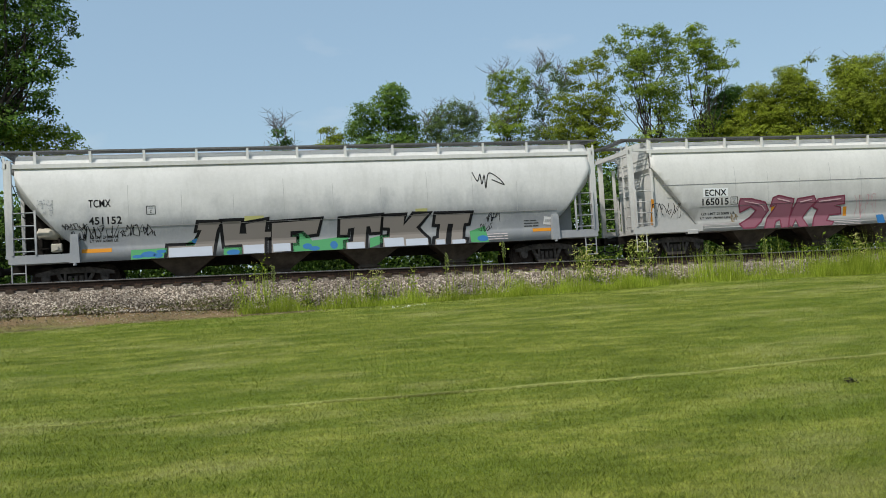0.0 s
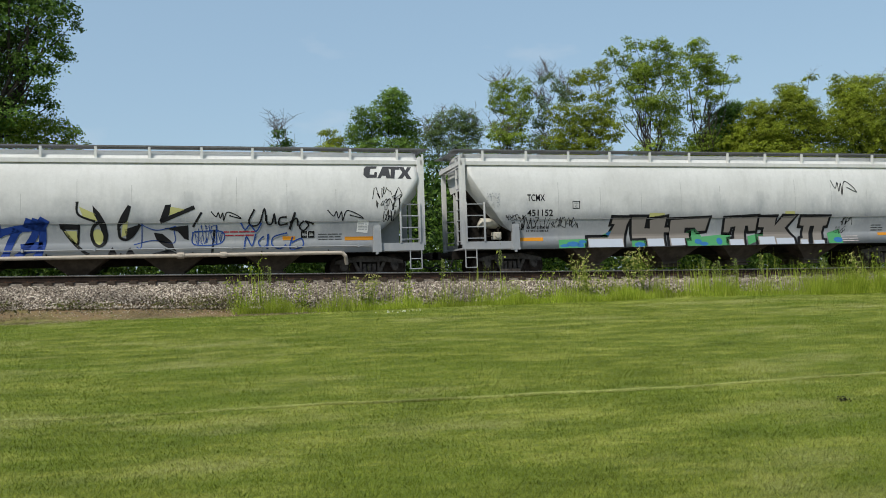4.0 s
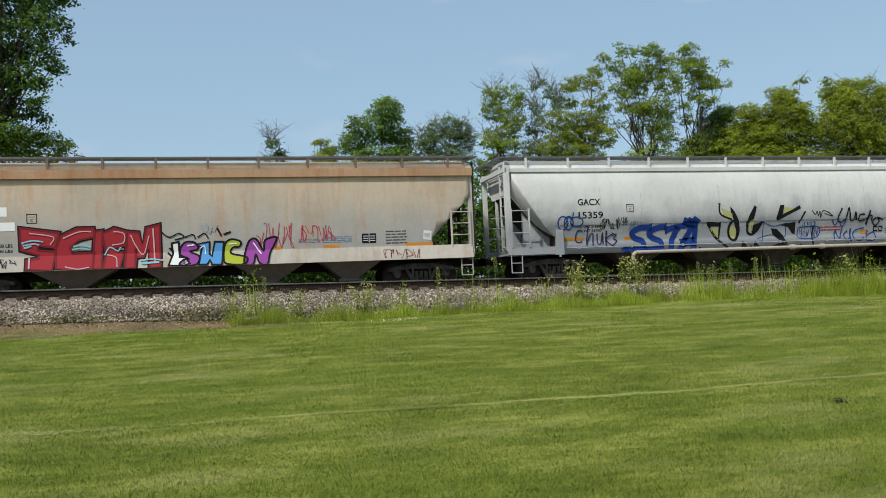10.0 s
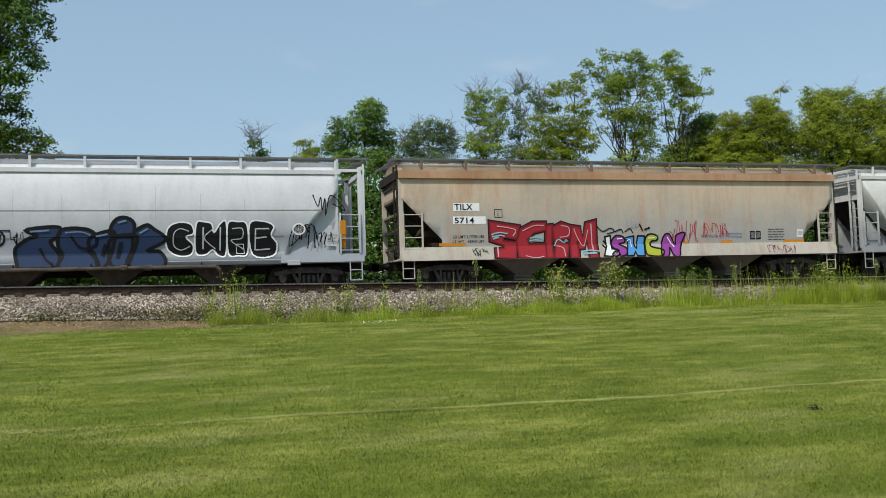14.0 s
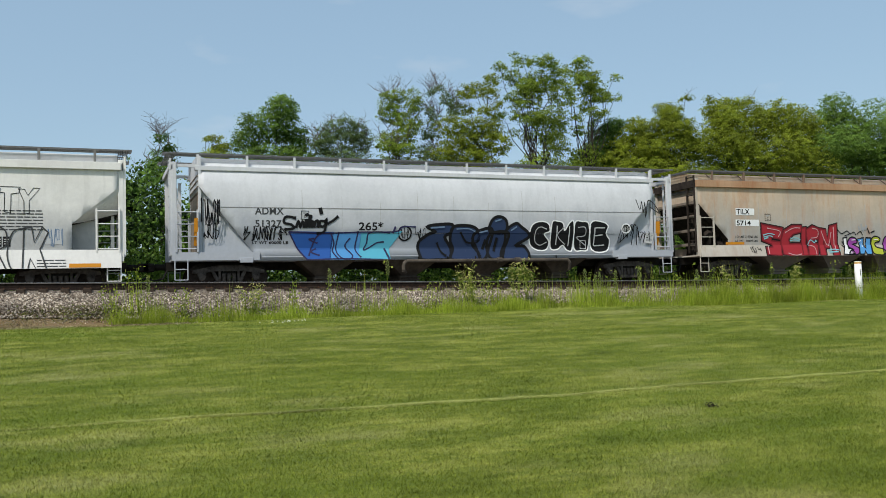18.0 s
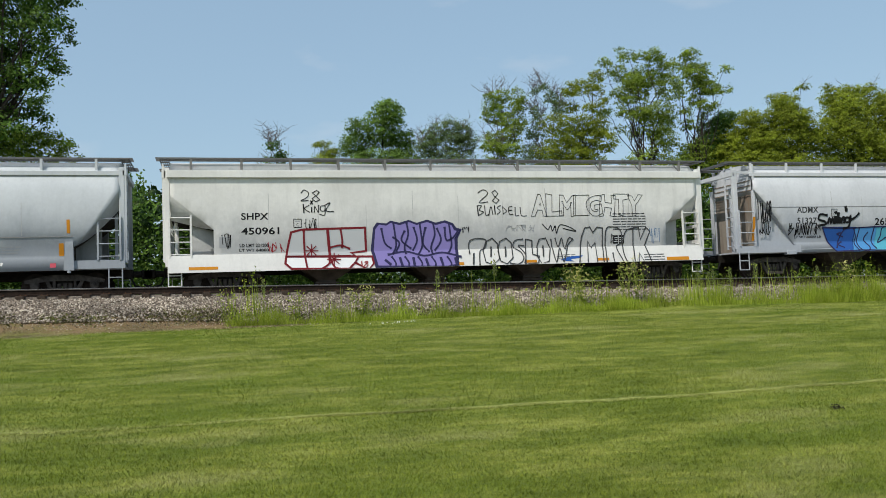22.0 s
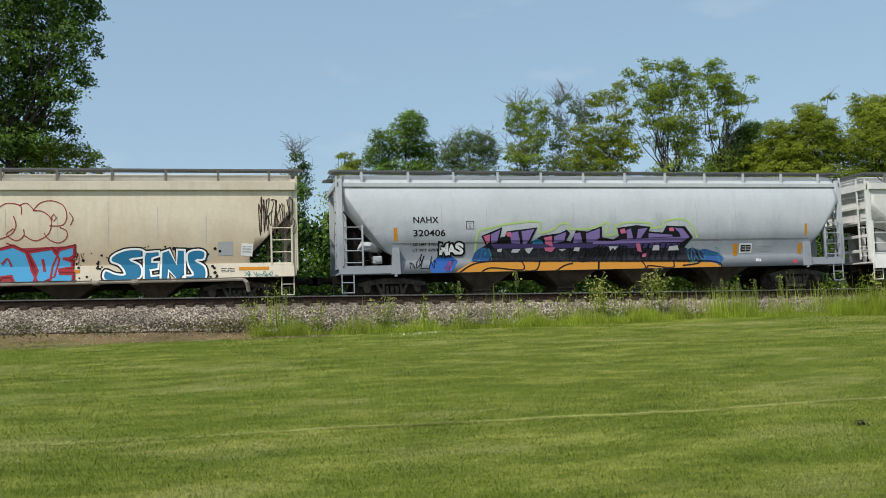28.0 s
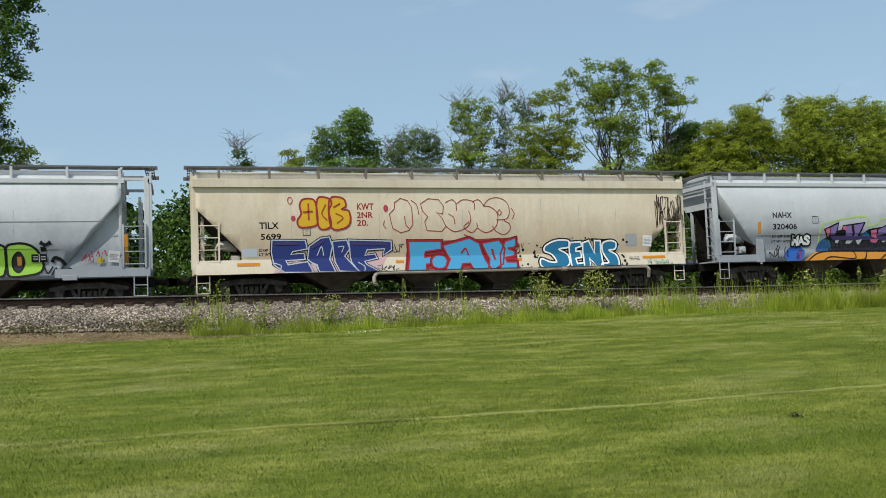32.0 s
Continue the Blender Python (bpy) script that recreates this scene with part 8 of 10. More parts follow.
letter([(8.79, 1.88), (9.83, 2.14), (10.22, 1.94), (10.4, 1.35), (10.59, 0.88), (9.91, 0.89), (9.81, 1.2), (9.51, 1.17), (9.42, 0.9), (8.85, 0.91), (9.05, 1.37)], 'azure', 'red', 0.059, lift=0.016, smooth=False, halo='darkred')
letter([(10.31, 1.94), (11.0, 2.05), (11.23, 1.73), (11.1, 1.14), (10.78, 0.87), (10.49, 0.92), (10.59, 1.35)], 'azure', 'red', 0.059, lift=0.018, smooth=False, halo='darkred')
letter([(11.24, 2.01), (11.67, 2.12), (11.67, 1.83), (11.43, 1.69), (11.62, 1.61), (11.62, 1.45), (11.22, 1.38), (11.26, 1.22), (11.65, 1.21), (11.65, 0.89), (10.98, 0.87), (11.03, 1.5)], 'azure', 'red', 0.059, lift=0.02, smooth=False, halo='darkred')
oval((7.73, 1.86), 0.08, 0.07, 'royal', 'graffiti_dot', "", 0.000)
oval((8.02, 1.35), 0.08, 0.07, 'royal', 'graffiti_dot', "", 0.000)
oval((7.61, 1.09), 0.08, 0.07, 'royal', 'graffiti_dot', "", 0.000)
oval((9.17, 1.76), 0.08, 0.07, 'royal', 'graffiti_dot', "", 0.000)
oval((9.63, 1.83), 0.08, 0.07, 'royal', 'graffiti_dot', "", 0.000)
oval((10.2, 1.16), 0.08, 0.07, 'royal', 'graffiti_dot', "", 0.000)
oval((9.04, 1.1), 0.08, 0.07, 'royal', 'graffiti_dot', "", 0.000)
oval((10.8, 1.74), 0.08, 0.07, 'royal', 'graffiti_dot', "", 0.000)
oval((10.94, 1.18), 0.08, 0.07, 'royal', 'graffiti_dot', "", 0.000)
letter([(8.36, 1.38), (8.55, 1.53), (8.82, 1.49), (8.93, 1.3), (8.81, 1.06), (8.55, 1.03), (8.36, 1.15)], 'azure', 'red', 0.051, lift=0.024, halo='darkred')
stroke([(9.51, 1.6), (9.67, 1.75), (9.78, 1.52)], 0.055, 'red', 'graffiti_line', 'red inner line', lift=0.03)
stroke([(10.72, 1.7), (10.79, 1.34)], 0.055, 'red', 'graffiti_line', '', lift=0.03)
stroke([(11.35, 1.73), (11.63, 1.73)], 0.055, 'red', 'graffiti_line', '', lift=0.03)
stroke([(11.22, 1.34), (11.66, 1.33)], 0.055, 'red', 'graffiti_line', '', lift=0.03)
letter([(12.89, 1.81), (13.3, 1.99), (13.81, 1.98), (13.84, 1.74), (13.43, 1.66), (13.75, 1.46), (13.78, 1.09), (13.41, 0.86), (12.93, 0.87), (12.61, 1.04), (12.65, 1.31), (12.97, 1.19), (13.26, 1.18), (13.1, 1.47), (12.82, 1.61)], 'tealblue', 'white', 0.064, 'teal graffiti letter with white outline', lift=0.014, halo='black')
letter([(13.85, 1.9), (14.34, 1.93), (14.38, 1.77), (14.13, 1.69), (14.12, 1.57), (14.33, 1.57), (14.32, 1.33), (14.07, 1.29), (14.11, 1.09), (14.4, 1.12), (14.39, 0.88), (13.86, 0.85)], 'tealblue', 'white', 0.064, lift=0.017, smooth=False, halo='black')
letter([(14.42, 1.89), (14.67, 1.97), (14.9, 1.48), (14.92, 1.97), (15.17, 1.96), (15.18, 0.87), (14.89, 0.87), (14.65, 1.28), (14.64, 0.88), (14.39, 0.88)], 'tealblue', 'white', 0.064, lift=0.02, smooth=False, halo='black')
letter([(15.25, 1.84), (15.58, 1.96), (15.83, 1.87), (15.78, 1.63), (15.53, 1.59), (15.82, 1.38), (15.85, 0.98), (15.55, 0.78), (15.13, 0.83), (15.14, 1.07), (15.43, 1.11), (15.28, 1.43)], 'tealblue', 'white', 0.064, lift=0.023, halo='black')
stroke([(12.79, 1.79), (13.28, 2.03), (13.85, 2.02)], 0.042, 'black', 'graffiti_line', 'black shadow line', lift=0.012)
stroke([(13.89, 1.94), (14.34, 1.97)], 0.042, 'black', 'graffiti_line', '', lift=0.012)
stroke([(15.17, 2.0), (15.67, 2.0)], 0.042, 'black', 'graffiti_line', '', lift=0.012)

on("car_i")
patch((16.56, 17.02, 1.55, 1.8), 'black', 'notice_plate', 'black inspection plate', lift=0.03)
patch((18.85, 19.25, 1.48, 1.89), 'paper', 'paper_notice', 'pale paper notice')
patch((19.38, 19.49, 1.42, 2.41), 'orange', 'reflector', 'orange reflective stripe')
patch((18.52, 18.71, 1.47, 1.66), 'yellow', 'notice_plate', 'small yellow plate')
scrawl((18.07, 18.85, 1.55, 1.88), 'redpink', 'faded red tag', 103, n=8)
patch((17.95, 18.24, 1.21, 1.3), 'darkgrey', 'notice_plate', '')
letter([(14.69, 2.02), (15.17, 2.19), (15.66, 2.11), (15.82, 1.91), (15.79, 1.28), (15.66, 1.1), (15.01, 1.08), (14.61, 1.39)], 'limegreen', 'black', 0.074, 'lime green bubble graffiti letter with black outline')
letter([(15.82, 2.0), (16.07, 2.14), (16.4, 2.13), (16.68, 1.98), (16.84, 1.71), (16.91, 1.43), (16.81, 1.22), (16.47, 1.12), (15.98, 1.09), (15.85, 1.28)], 'limegreen', 'black', 0.074, lift=0.016)
letter([(16.18, 1.88), (16.31, 1.74), (16.34, 1.52), (16.24, 1.27), (16.11, 1.25), (16.0, 1.42), (16.02, 1.71)], 'charcoal', 'black', 0.042, 'dark hole of the letter', lift=0.022)
stroke([(16.2, 1.7), (16.21, 1.48)], 0.085, 'amber', 'graffiti_line', 'orange streak', lift=0.028)
stroke([(16.85, 2.16), (16.98, 2.09), (17.11, 2.16)], 0.106, 'black', 'graffiti_line', 'black spray marks', lift=0.02)
stroke([(16.91, 2.0), (16.93, 1.92)], 0.106, 'black', 'graffiti_line', '', lift=0.02)
stroke([(17.18, 1.57), (17.26, 1.68), (17.45, 1.6), (17.55, 1.46)], 0.106, 'black', 'graffiti_line', '', lift=0.02)
stroke([(16.94, 1.36), (17.04, 1.18), (17.18, 1.39)], 0.042, 'black', 'graffiti_line', 'black spray tag', lift=0.02)
stroke([(17.17, 1.14), (17.28, 1.35), (17.38, 1.13), (17.48, 1.38)], 0.042, 'black', 'graffiti_line', '', lift=0.02)
stroke([(17.51, 1.09), (17.68, 1.34), (17.88, 1.12)], 0.042, 'black', 'graffiti_line', '', lift=0.02)
stroke([(17.31, 1.24), (17.81, 1.12)], 0.042, 'black', 'graffiti_line', '', lift=0.02)

# ---- fittings of single cars ----
PIPE_TAN = plain("pale_tan_pipe_paint", (0.42, 0.36, 0.29), 0.5)
TANK_TAN = plain("dusty_cream_tank_paint", (0.42, 0.39, 0.33), 0.55)


def air_tank(key, mat):
    """Brake reservoir and valve under the slope sheet at the car's brake end."""
    car, L, _ = SPEC[key]
    X = lambda u: u - L / 2
    bm = bmesh.new()
    for a, b, r0, r1 in ((0.78, 0.86, 0.12, 0.19), (0.86, 1.62, 0.19, 0.19), (1.62, 1.72, 0.19, 0.10)):
        rod(bm, (X(a), -0.95, 2.02), (X(b), -0.95, 1.98), r0, 14, r1)
    tank = part("air_reservoir", bm, mat, car, "cream cylindrical air reservoir", True)
    for u in (0.95, 1.5):
        bm = bmesh.new()
        box(bm, X(u) - 0.03, X(u) + 0.03, -1.12, -0.76, 1.1, 1.86)
        part("bracket", bm, STEEL_DARK, tank)
    bm = bmesh.new()
    box(bm, X(1.25), X(1.6), -1.2, -0.95, 1.38, 1.66, 0.03)
    rod(bm, (X(1.42), -1.2, 1.52), (X(1.42), -1.3, 1.52), 0.08, 10)
    part("brake_valve", bm, mat, car)
    bm = bmesh.new()
    tube(bm, [(X(0.3), -1.1, 1.25), (X(0.7), -1.15, 1.5), (X(1.25), -1.15, 1.5)], 0.022)
    part("brake_pipe", bm, STEEL_DARK, car)
    bm = bmesh.new()
    tube(bm, [(X(0.4), -1.0, 2.6), (X(0.75), -1.05, 2.3), (X(1.1), -1.0, 2.15)], 0.02)
    part("brake_pipe", bm, STEEL_DARK, car)


air_tank("car_b", TANK_TAN)
air_tank("car_g", plain("grey_tank_paint", (0.40, 0.42, 0.44), 0.5))
air_tank("car_h", TANK_TAN)
air_tank("car_d", STEEL_BROWN)


def side_pipe(key, u0, u1, mat, z=0.98):
    """Unloading pipe slung below the sill, with flanged joints and bent ends."""
    car, L, _ = SPEC[key]
    X = lambda u: u - L / 2
    y = -1.54
    bm = bmesh.new()
    tube(bm, [(X(u0 + 0.1), y + 0.1, z - 0.42), (X(u0), y, z - 0.34), (X(u0), y, z - 0.12), (X(u0 + 0.12), y, z), (X(u1 - 0.12), y, z), (X(u1), y, z - 0.12), (X(u1 + 0.05), y + 0.15, z - 0.4)], 0.068, 10)
    pipe = part("unloading_pipe", bm, mat, car, "pale steel unloading pipe")
    for u in (u0 + (u1 - u0) * 0.56, u0 + (u1 - u0) * 0.67):
        bm = bmesh.new()
        rod(bm, (X(u) - 0.11, y, z), (X(u) + 0.11, y, z), 0.105, 12)
        box(bm, X(u) - 0.05, X(u) + 0.05, y - 0.12, y + 0.12, z - 0.05, z + 0.05)
        part("pipe_clamp", bm, mat, pipe)
    bm = bmesh.new()
    for k in range(6):
        u = u0 + 0.6 + (u1 - u0 - 1.2) * k / 5
        box(bm, X(u) - 0.02, X(u) + 0.02, y - 0.02, y + 0.02, z + 0.05, 1.10)
    part("pipe_hanger", bm, STEEL_DARK, pipe)


side_pipe("car_c", 5.0, 17.6, PIPE_TAN)
side_pipe("car_h", 6.2, 17.2, PIPE_TAN, 0.93)
side_pipe("car_e", 8.2, 15.2, HOPPER_SHADE_GRIME, 0.93)

for key in ("car_a", "car_e", "car_i"):
    car, L, style = SPEC[key]
    skin = car.children[0].data.materials[0]
    back = END_RUST if key == "car_e" else skin
    for e in (0, 1):
        d, x0 = (1, -L / 2) if e == 0 else (-1, L / 2)
        for s in (-1, 1):
            bm = bmesh.new()
            xx = x0 + d * 0.95
            box(bm, xx - 0.05, xx + 0.05, s * 1.38 - 0.05, s * 1.38 + 0.05, 1.08, 4.62, 0.008)
            box(bm, min(x0, xx), max(x0, xx), s * 1.38 - 0.04, s * 1.38 + 0.04, 4.22, 4.32)
            part("cage_post", bm, skin, car)
            # a dark disc on the sheet paints the shade of an oval hole
            bm = bmesh.new()
            oo = [(xx - d * 0.012, s * 0.55 + 0.12 * math.cos(k * math.pi / 8), 1.75 + 0.26 * math.sin(k * math.pi / 8)) for k in range(16)]
            bm.faces.new([bm.verts.new(p) for p in oo])
            bmesh.ops.solidify(bm, geom=bm.faces[:], thickness=0.006)
            part("oval_opening", bm, STEEL_DARK, car, "dark oval disc in place of an opening in the end sheet")
        bm = bmesh.new()
        xx = x0 + d * 0.93
        box(bm, xx - 0.02, xx + 0.02, -1.3, 1.3, 1.08, 3.4)
        for k in range(4):
            box(bm, xx - 0.05, xx + 0.05, -1.3, 1.3, 3.35 + 0.2 * k, 3.39 + 0.2 * k)
        part("end_sheet", bm, back, car)
        bm = bmesh.new()
        box(bm, x0 + d * 2.5 - 0.22, x0 + d * 2.5 + 0.22, -1.52, -1.30, 0.93, 1.10, 0.01)
        part("jacking_pad", bm, skin, car)

# ---- plants ----


def raw_mesh(name, V, k, mat):
    """A mesh of loose pieces, each of k corners. V: pieces x k x 3."""
    V = np.asarray(V, np.float32).reshape(-1, k, 3)
    n = len(V)
    me = bpy.data.meshes.new(name)
    me.vertices.add(n * k)
    me.vertices.foreach_set("co", V.ravel())
    me.loops.add(n * k)
    me.loops.foreach_set("vertex_index", np.arange(n * k, dtype=np.int32))
    me.polygons.add(n)
    me.polygons.foreach_set("loop_start", np.arange(0, n * k, k, dtype=np.int32))
    me.update(calc_edges=True)
    me.materials.append(mat)
    return me


def unit(rng, n):
    v = rng.normal(size=(n, 3))
    return v / np.linalg.norm(v, axis=1, keepdims=True)


def leaf_quads(rng, P, size, up=0.5, out=None):
    """Pointed leaves round the points P, turned at random, more of them lying than standing; out: the way each one leans."""
    n = len(P)
    nor = unit(rng, n) * 0.9 + np.array([-0.25, -0.3, up])
    if out is not None:
        nor = nor + out * 0.8
    nor /= np.linalg.norm(nor, axis=1, keepdims=True)
    a = np.cross(nor, unit(rng, n))
    a /= np.linalg.norm(a, axis=1, keepdims=True) + 1e-9
    b = np.cross(nor, a)
    s = (size * rng.uniform(0.6, 1.35, n))[:, None]
    return np.stack([P - a * s, P + b * s * 0.55 - a * s * 0.1, P + a * s, P - b * s * 0.55 - a * s * 0.1], 1)


def sprays(rng, blobs, cover, size):
    """Leaf points in flat sprays that fill ellipsoids (x, y, z, rx, ry, rz), and the outward way at each."""
    pts, ways = [], []
    for bx, by, bz, rx, ry, rz in blobs:
        leaves = 5.2 * cover * rx * rz / (size * size)
        k = max(3, int(leaves / 16))
        d = unit(rng, k) * (0.35 + 0.75 * rng.uniform(0, 1, (k, 1)) ** 0.6)
        c = np.array([bx, by, bz]) + d * np.array([rx, ry, rz])
        idx = np.repeat(np.arange(k), rng.integers(8, 25, k))
        off = rng.normal(size=(len(idx), 3)) * np.array([size * 2.0, size * 2.0, size * 0.9])
        off[:, 2] -= 0.35 * np.abs(off[:, 0])
        pts.append(c[idx] + off)
        ways.append(d[idx])
    return np.concatenate(pts), np.concatenate(ways)


def limb(bm, p, q, r0, r1, rng, bend=0.12, n=4):
    p, q = Vector(p), Vector(q)
    L = (q - p).length
    pts = [p]
    for i in range(1, n):
        t = i / n
        pts.append(p.lerp(q, t) + Vector((rng.uniform(-1, 1), rng.uniform(-1, 1), rng.uniform(-0.4, 0.6))) * L * bend * 0.5)
    pts.append(q)
    for i, (a, b) in enumerate(zip(pts, pts[1:])):
        rod(bm, a, b, r0 + (r1 - r0) * i / n, 6, r0 + (r1 - r0) * (i + 1) / n)
    return pts


BARK = grit("grey_brown_bark", (0.022, 0.018, 0.015), (0.065, 0.054, 0.044), 6.0)
TWIG = grit("dead_grey_twigs", (0.09, 0.075, 0.066), (0.18, 0.155, 0.14), 8.0)
LEAF = {
    # darker copy of the brush leaves: the thicket's shade is in the colour
    "deep": islands("shaded_brush_leaves", [(0.016, 0.036, 0.008), (0.032, 0.068, 0.013), (0.072, 0.125, 0.024)], 0.5, 0, 0.22),
    "dark": islands("dark_green_leaves", [(0.045, 0.100, 0.014), (0.088, 0.170, 0.024), (0.165, 0.270, 0.044)], 0.5, 0, 0.28),
    "mid": islands("green_leaves", [(0.070, 0.135, 0.018), (0.130, 0.230, 0.030), (0.230, 0.350, 0.065)], 0.5, 0, 0.30),
    "yellow": islands("yellow_green_leaves", [(0.125, 0.165, 0.010), (0.215, 0.270, 0.018), (0.330, 0.390, 0.040)], 0.5, 0, 0.34),
    "fresh": islands("light_green_leaves", [(0.110, 0.175, 0.015), (0.195, 0.280, 0.024), (0.310, 0.400, 0.052)], 0.5, 0, 0.34),
    "grey": islands("grey_green_leaves", [(0.070, 0.118, 0.036), (0.125, 0.190, 0.058), (0.200, 0.275, 0.095)], 0.6, 0, 0.30),
}


def tree(label, y, blobs, leaf, base_x, seed, size=0.06, trunk=0.2, cover=2.2, bare=0, extra_trunks=(), grow=1.26):
    """blobs: (x, z, rx, rz) of the crown's lobes."""
    rng = np.random.default_rng(seed)
    pr = random.Random(seed)
    gz = float(ground_z(base_x, y))
    tr = thing("tree", label, "tree", pose(base_x, y, gz), "trees behind the railway")
    B = [(bx - base_x, pr.uniform(-0.8, 0.8), bz - gz, grow * rx, max(0.5, 0.6 * (rx + rz)), grow * rz) for bx, bz, rx, rz in blobs]
    bm = bmesh.new()
    zt = max(b[2] for b in B)
    for k, ox in enumerate((0.0,) + tuple(extra_trunks)):
        mine = [b for i, b in enumerate(B) if i % (1 + len(extra_trunks)) == k] or B[:1]
        tx = sum(b[0] for b in mine) / len(mine)
        fork = (ox + (tx - ox) * 0.55, pr.uniform(-0.2, 0.2), zt * 0.5)
        limb(bm, (ox, 0, -0.2), fork, trunk, trunk * 0.6, pr, 0.05)
        for b in mine:
            root = (ox + (tx - ox) * 0.55 * min(1.0, b[2] / fork[2]), fork[1], min(fork[2], b[2] * 0.8))
            pts = limb(bm, root, (b[0], b[1], b[2] + b[5] * 0.4), trunk * 0.20, 0.009, pr, 0.14, 5)
            for p in pts[2:]:
                for _ in range(2):
                    d = Vector((pr.uniform(-1, 1) * b[3], pr.uniform(-1, 1) * b[4], pr.uniform(-0.2, 0.9) * b[5]))
                    limb(bm, p, p + d * 0.7, 0.012, 0.005, pr, 0.2, 3)
    part("trunk", bm, BARK, tr)
    P, way = sprays(rng, B, cover, size)
    put("crown", raw_mesh("crown", leaf_quads(rng, P, size, 0.6, way), 4, LEAF[leaf]), tr)
    if bare:
        bm = bmesh.new()
        for _ in range(bare):
            b = pr.choice(B)
            p = Vector((b[0] + pr.uniform(-0.6, 0.6) * b[3], b[1], b[2] + pr.uniform(-0.3, 0.6) * b[5]))
            q = p + Vector((pr.uniform(-0.6, 0.6), pr.uniform(-0.3, 0.3), pr.uniform(0.3, 0.85)))
            pts = limb(bm, p, q, 0.022, 0.006, pr, 0.15, 3)
            for s in pts[1:]:
                for _ in range(2):
                    limb(bm, s, s + Vector((pr.uniform(-0.5, 0.5), pr.uniform(-0.2, 0.2), pr.uniform(0.1, 0.45))), 0.009, 0.003, pr, 0.2, 2)
        part("dead_top", bm, TWIG, tr, "dead grey leafless twigs")["kind"] = "stuff"
    return tr


tree('tall dark green cottonwood tree beside the railway', 40, [(-6.13, 15.39, 0.66, 0.53), (-7.06, 15.22, 1.06, 0.8), (-8.21, 15.17, 1.07, 1.07), (-9.58, 15.1, 1.35, 1.08), (-6.01, 14.25, 0.37, 0.26), (-5.78, 13.5, 0.26, 0.18), (-6.83, 13.84, 0.79, 0.58), (-6.24, 12.23, 0.39, 0.26), (-7.06, 12.7, 0.78, 0.58), (-8.21, 13.42, 1.06, 0.79), (-9.57, 13.37, 1.33, 1.06), (-6.71, 11.47, 0.39, 0.26), (-7.51, 11.57, 0.78, 0.52), (-8.66, 11.91, 1.05, 0.79), (-9.78, 11.64, 1.05, 1.05), (-6.94, 10.59, 0.39, 0.23), (-6.82, 10.02, 0.36, 0.21), (-7.74, 10.45, 0.65, 0.47), (-8.87, 10.43, 0.91, 0.65), (-9.99, 10.16, 0.92, 0.78), (-8.42, 9.45, 0.78, 0.47), (-9.76, 9.19, 1.04, 0.52), (-9.14, 17.13, 2.45, 1.36), (-6.83, 17.01, 1.35, 1.08), (-11.8, 14.02, 1.62, 2.16), (-11.76, 11.1, 1.59, 1.59)], 'dark', -10.0, 11, size=0.075, trunk=0.42, cover=1.9)
tree('light green shrubby tree below a taller tree', 41, [(-6.28, 9.05, 0.52, 0.18), (-6.87, 9.37, 0.53, 0.24), (-7.7, 9.36, 0.66, 0.37), (-8.98, 9.77, 0.58, 0.27), (-8.39, 9.2, 1.06, 0.32), (-5.85, 8.9, 0.21, 0.1), (-9.32, 8.77, 1.59, 0.42), (-7.23, 8.66, 1.31, 0.37)], 'fresh', -7.9, 12, size=0.06, trunk=0.14)
tree('half dead slender tree with bare twigs', 41, [(2.7, 9.01, 0.16, 0.16), (3.02, 9.27, 0.13, 0.13), (3.16, 8.83, 0.26, 0.21), (2.87, 7.83, 0.57, 0.65), (2.51, 7.05, 0.62, 0.72)], 'dark', 2.9, 13, size=0.05, trunk=0.1, bare=22)
tree('small yellow green tree top', 47, [(5.84, 10.14, 0.45, 0.15), (6.22, 9.84, 0.45, 0.21), (5.51, 10.27, 0.15, 0.09), (6.54, 10.05, 0.21, 0.12), (6.05, 9.2, 0.66, 0.54)], 'yellow', 6.1, 14, size=0.055, trunk=0.1)
tree('dense green poplar tree with a pointed crown', 46, [(9.25, 12.42, 0.27, 0.25), (9.1, 11.68, 0.63, 0.50), (9.88, 11.88, 0.27, 0.40), (8.46, 10.94, 0.58, 0.60), (9.63, 10.95, 0.53, 0.60), (7.42, 10.75, 0.36, 0.50), (7.09, 10.03, 0.29, 0.45), (8.0, 10.09, 0.72, 0.55), (9.9, 10.1, 0.63, 0.62), (10.57, 10.53, 0.27, 0.50), (8.63, 9.03, 1.25, 0.62), (10.01, 9.03, 0.63, 0.62)], 'mid', 9.0, 15, size=0.065, cover=2.8)
tree('grey green willow bush with fine twigs', 46, [(11.37, 10.23, 0.36, 0.54), (11.96, 10.72, 0.39, 0.48), (12.77, 10.98, 0.48, 0.54), (13.44, 10.8, 0.42, 0.55), (13.83, 10.27, 0.33, 0.55), (12.48, 10.11, 1.14, 0.6), (11.07, 9.73, 0.36, 0.36), (12.52, 9.02, 1.5, 0.75)], 'grey', 12.5, 16, size=0.042, trunk=0.14, cover=1.7, bare=40)
tree('green tree with grey dead branches', 46, [(15.06, 12.87, 0.28, 0.15), (15.93, 12.98, 0.37, 0.31), (15.66, 12.18, 0.62, 0.56), (16.6, 12.51, 0.34, 0.62), (16.22, 11.52, 0.53, 0.4), (15.28, 10.56, 0.55, 0.31), (16.25, 10.76, 0.49, 0.43), (14.92, 9.93, 0.49, 0.3), (15.8, 9.8, 0.61, 0.31), (16.77, 11.27, 0.28, 0.37), (15.75, 8.86, 1.07, 0.67)], 'fresh', 15.2, 17, size=0.055, trunk=0.18, cover=2.0, bare=36, grow=1.35)
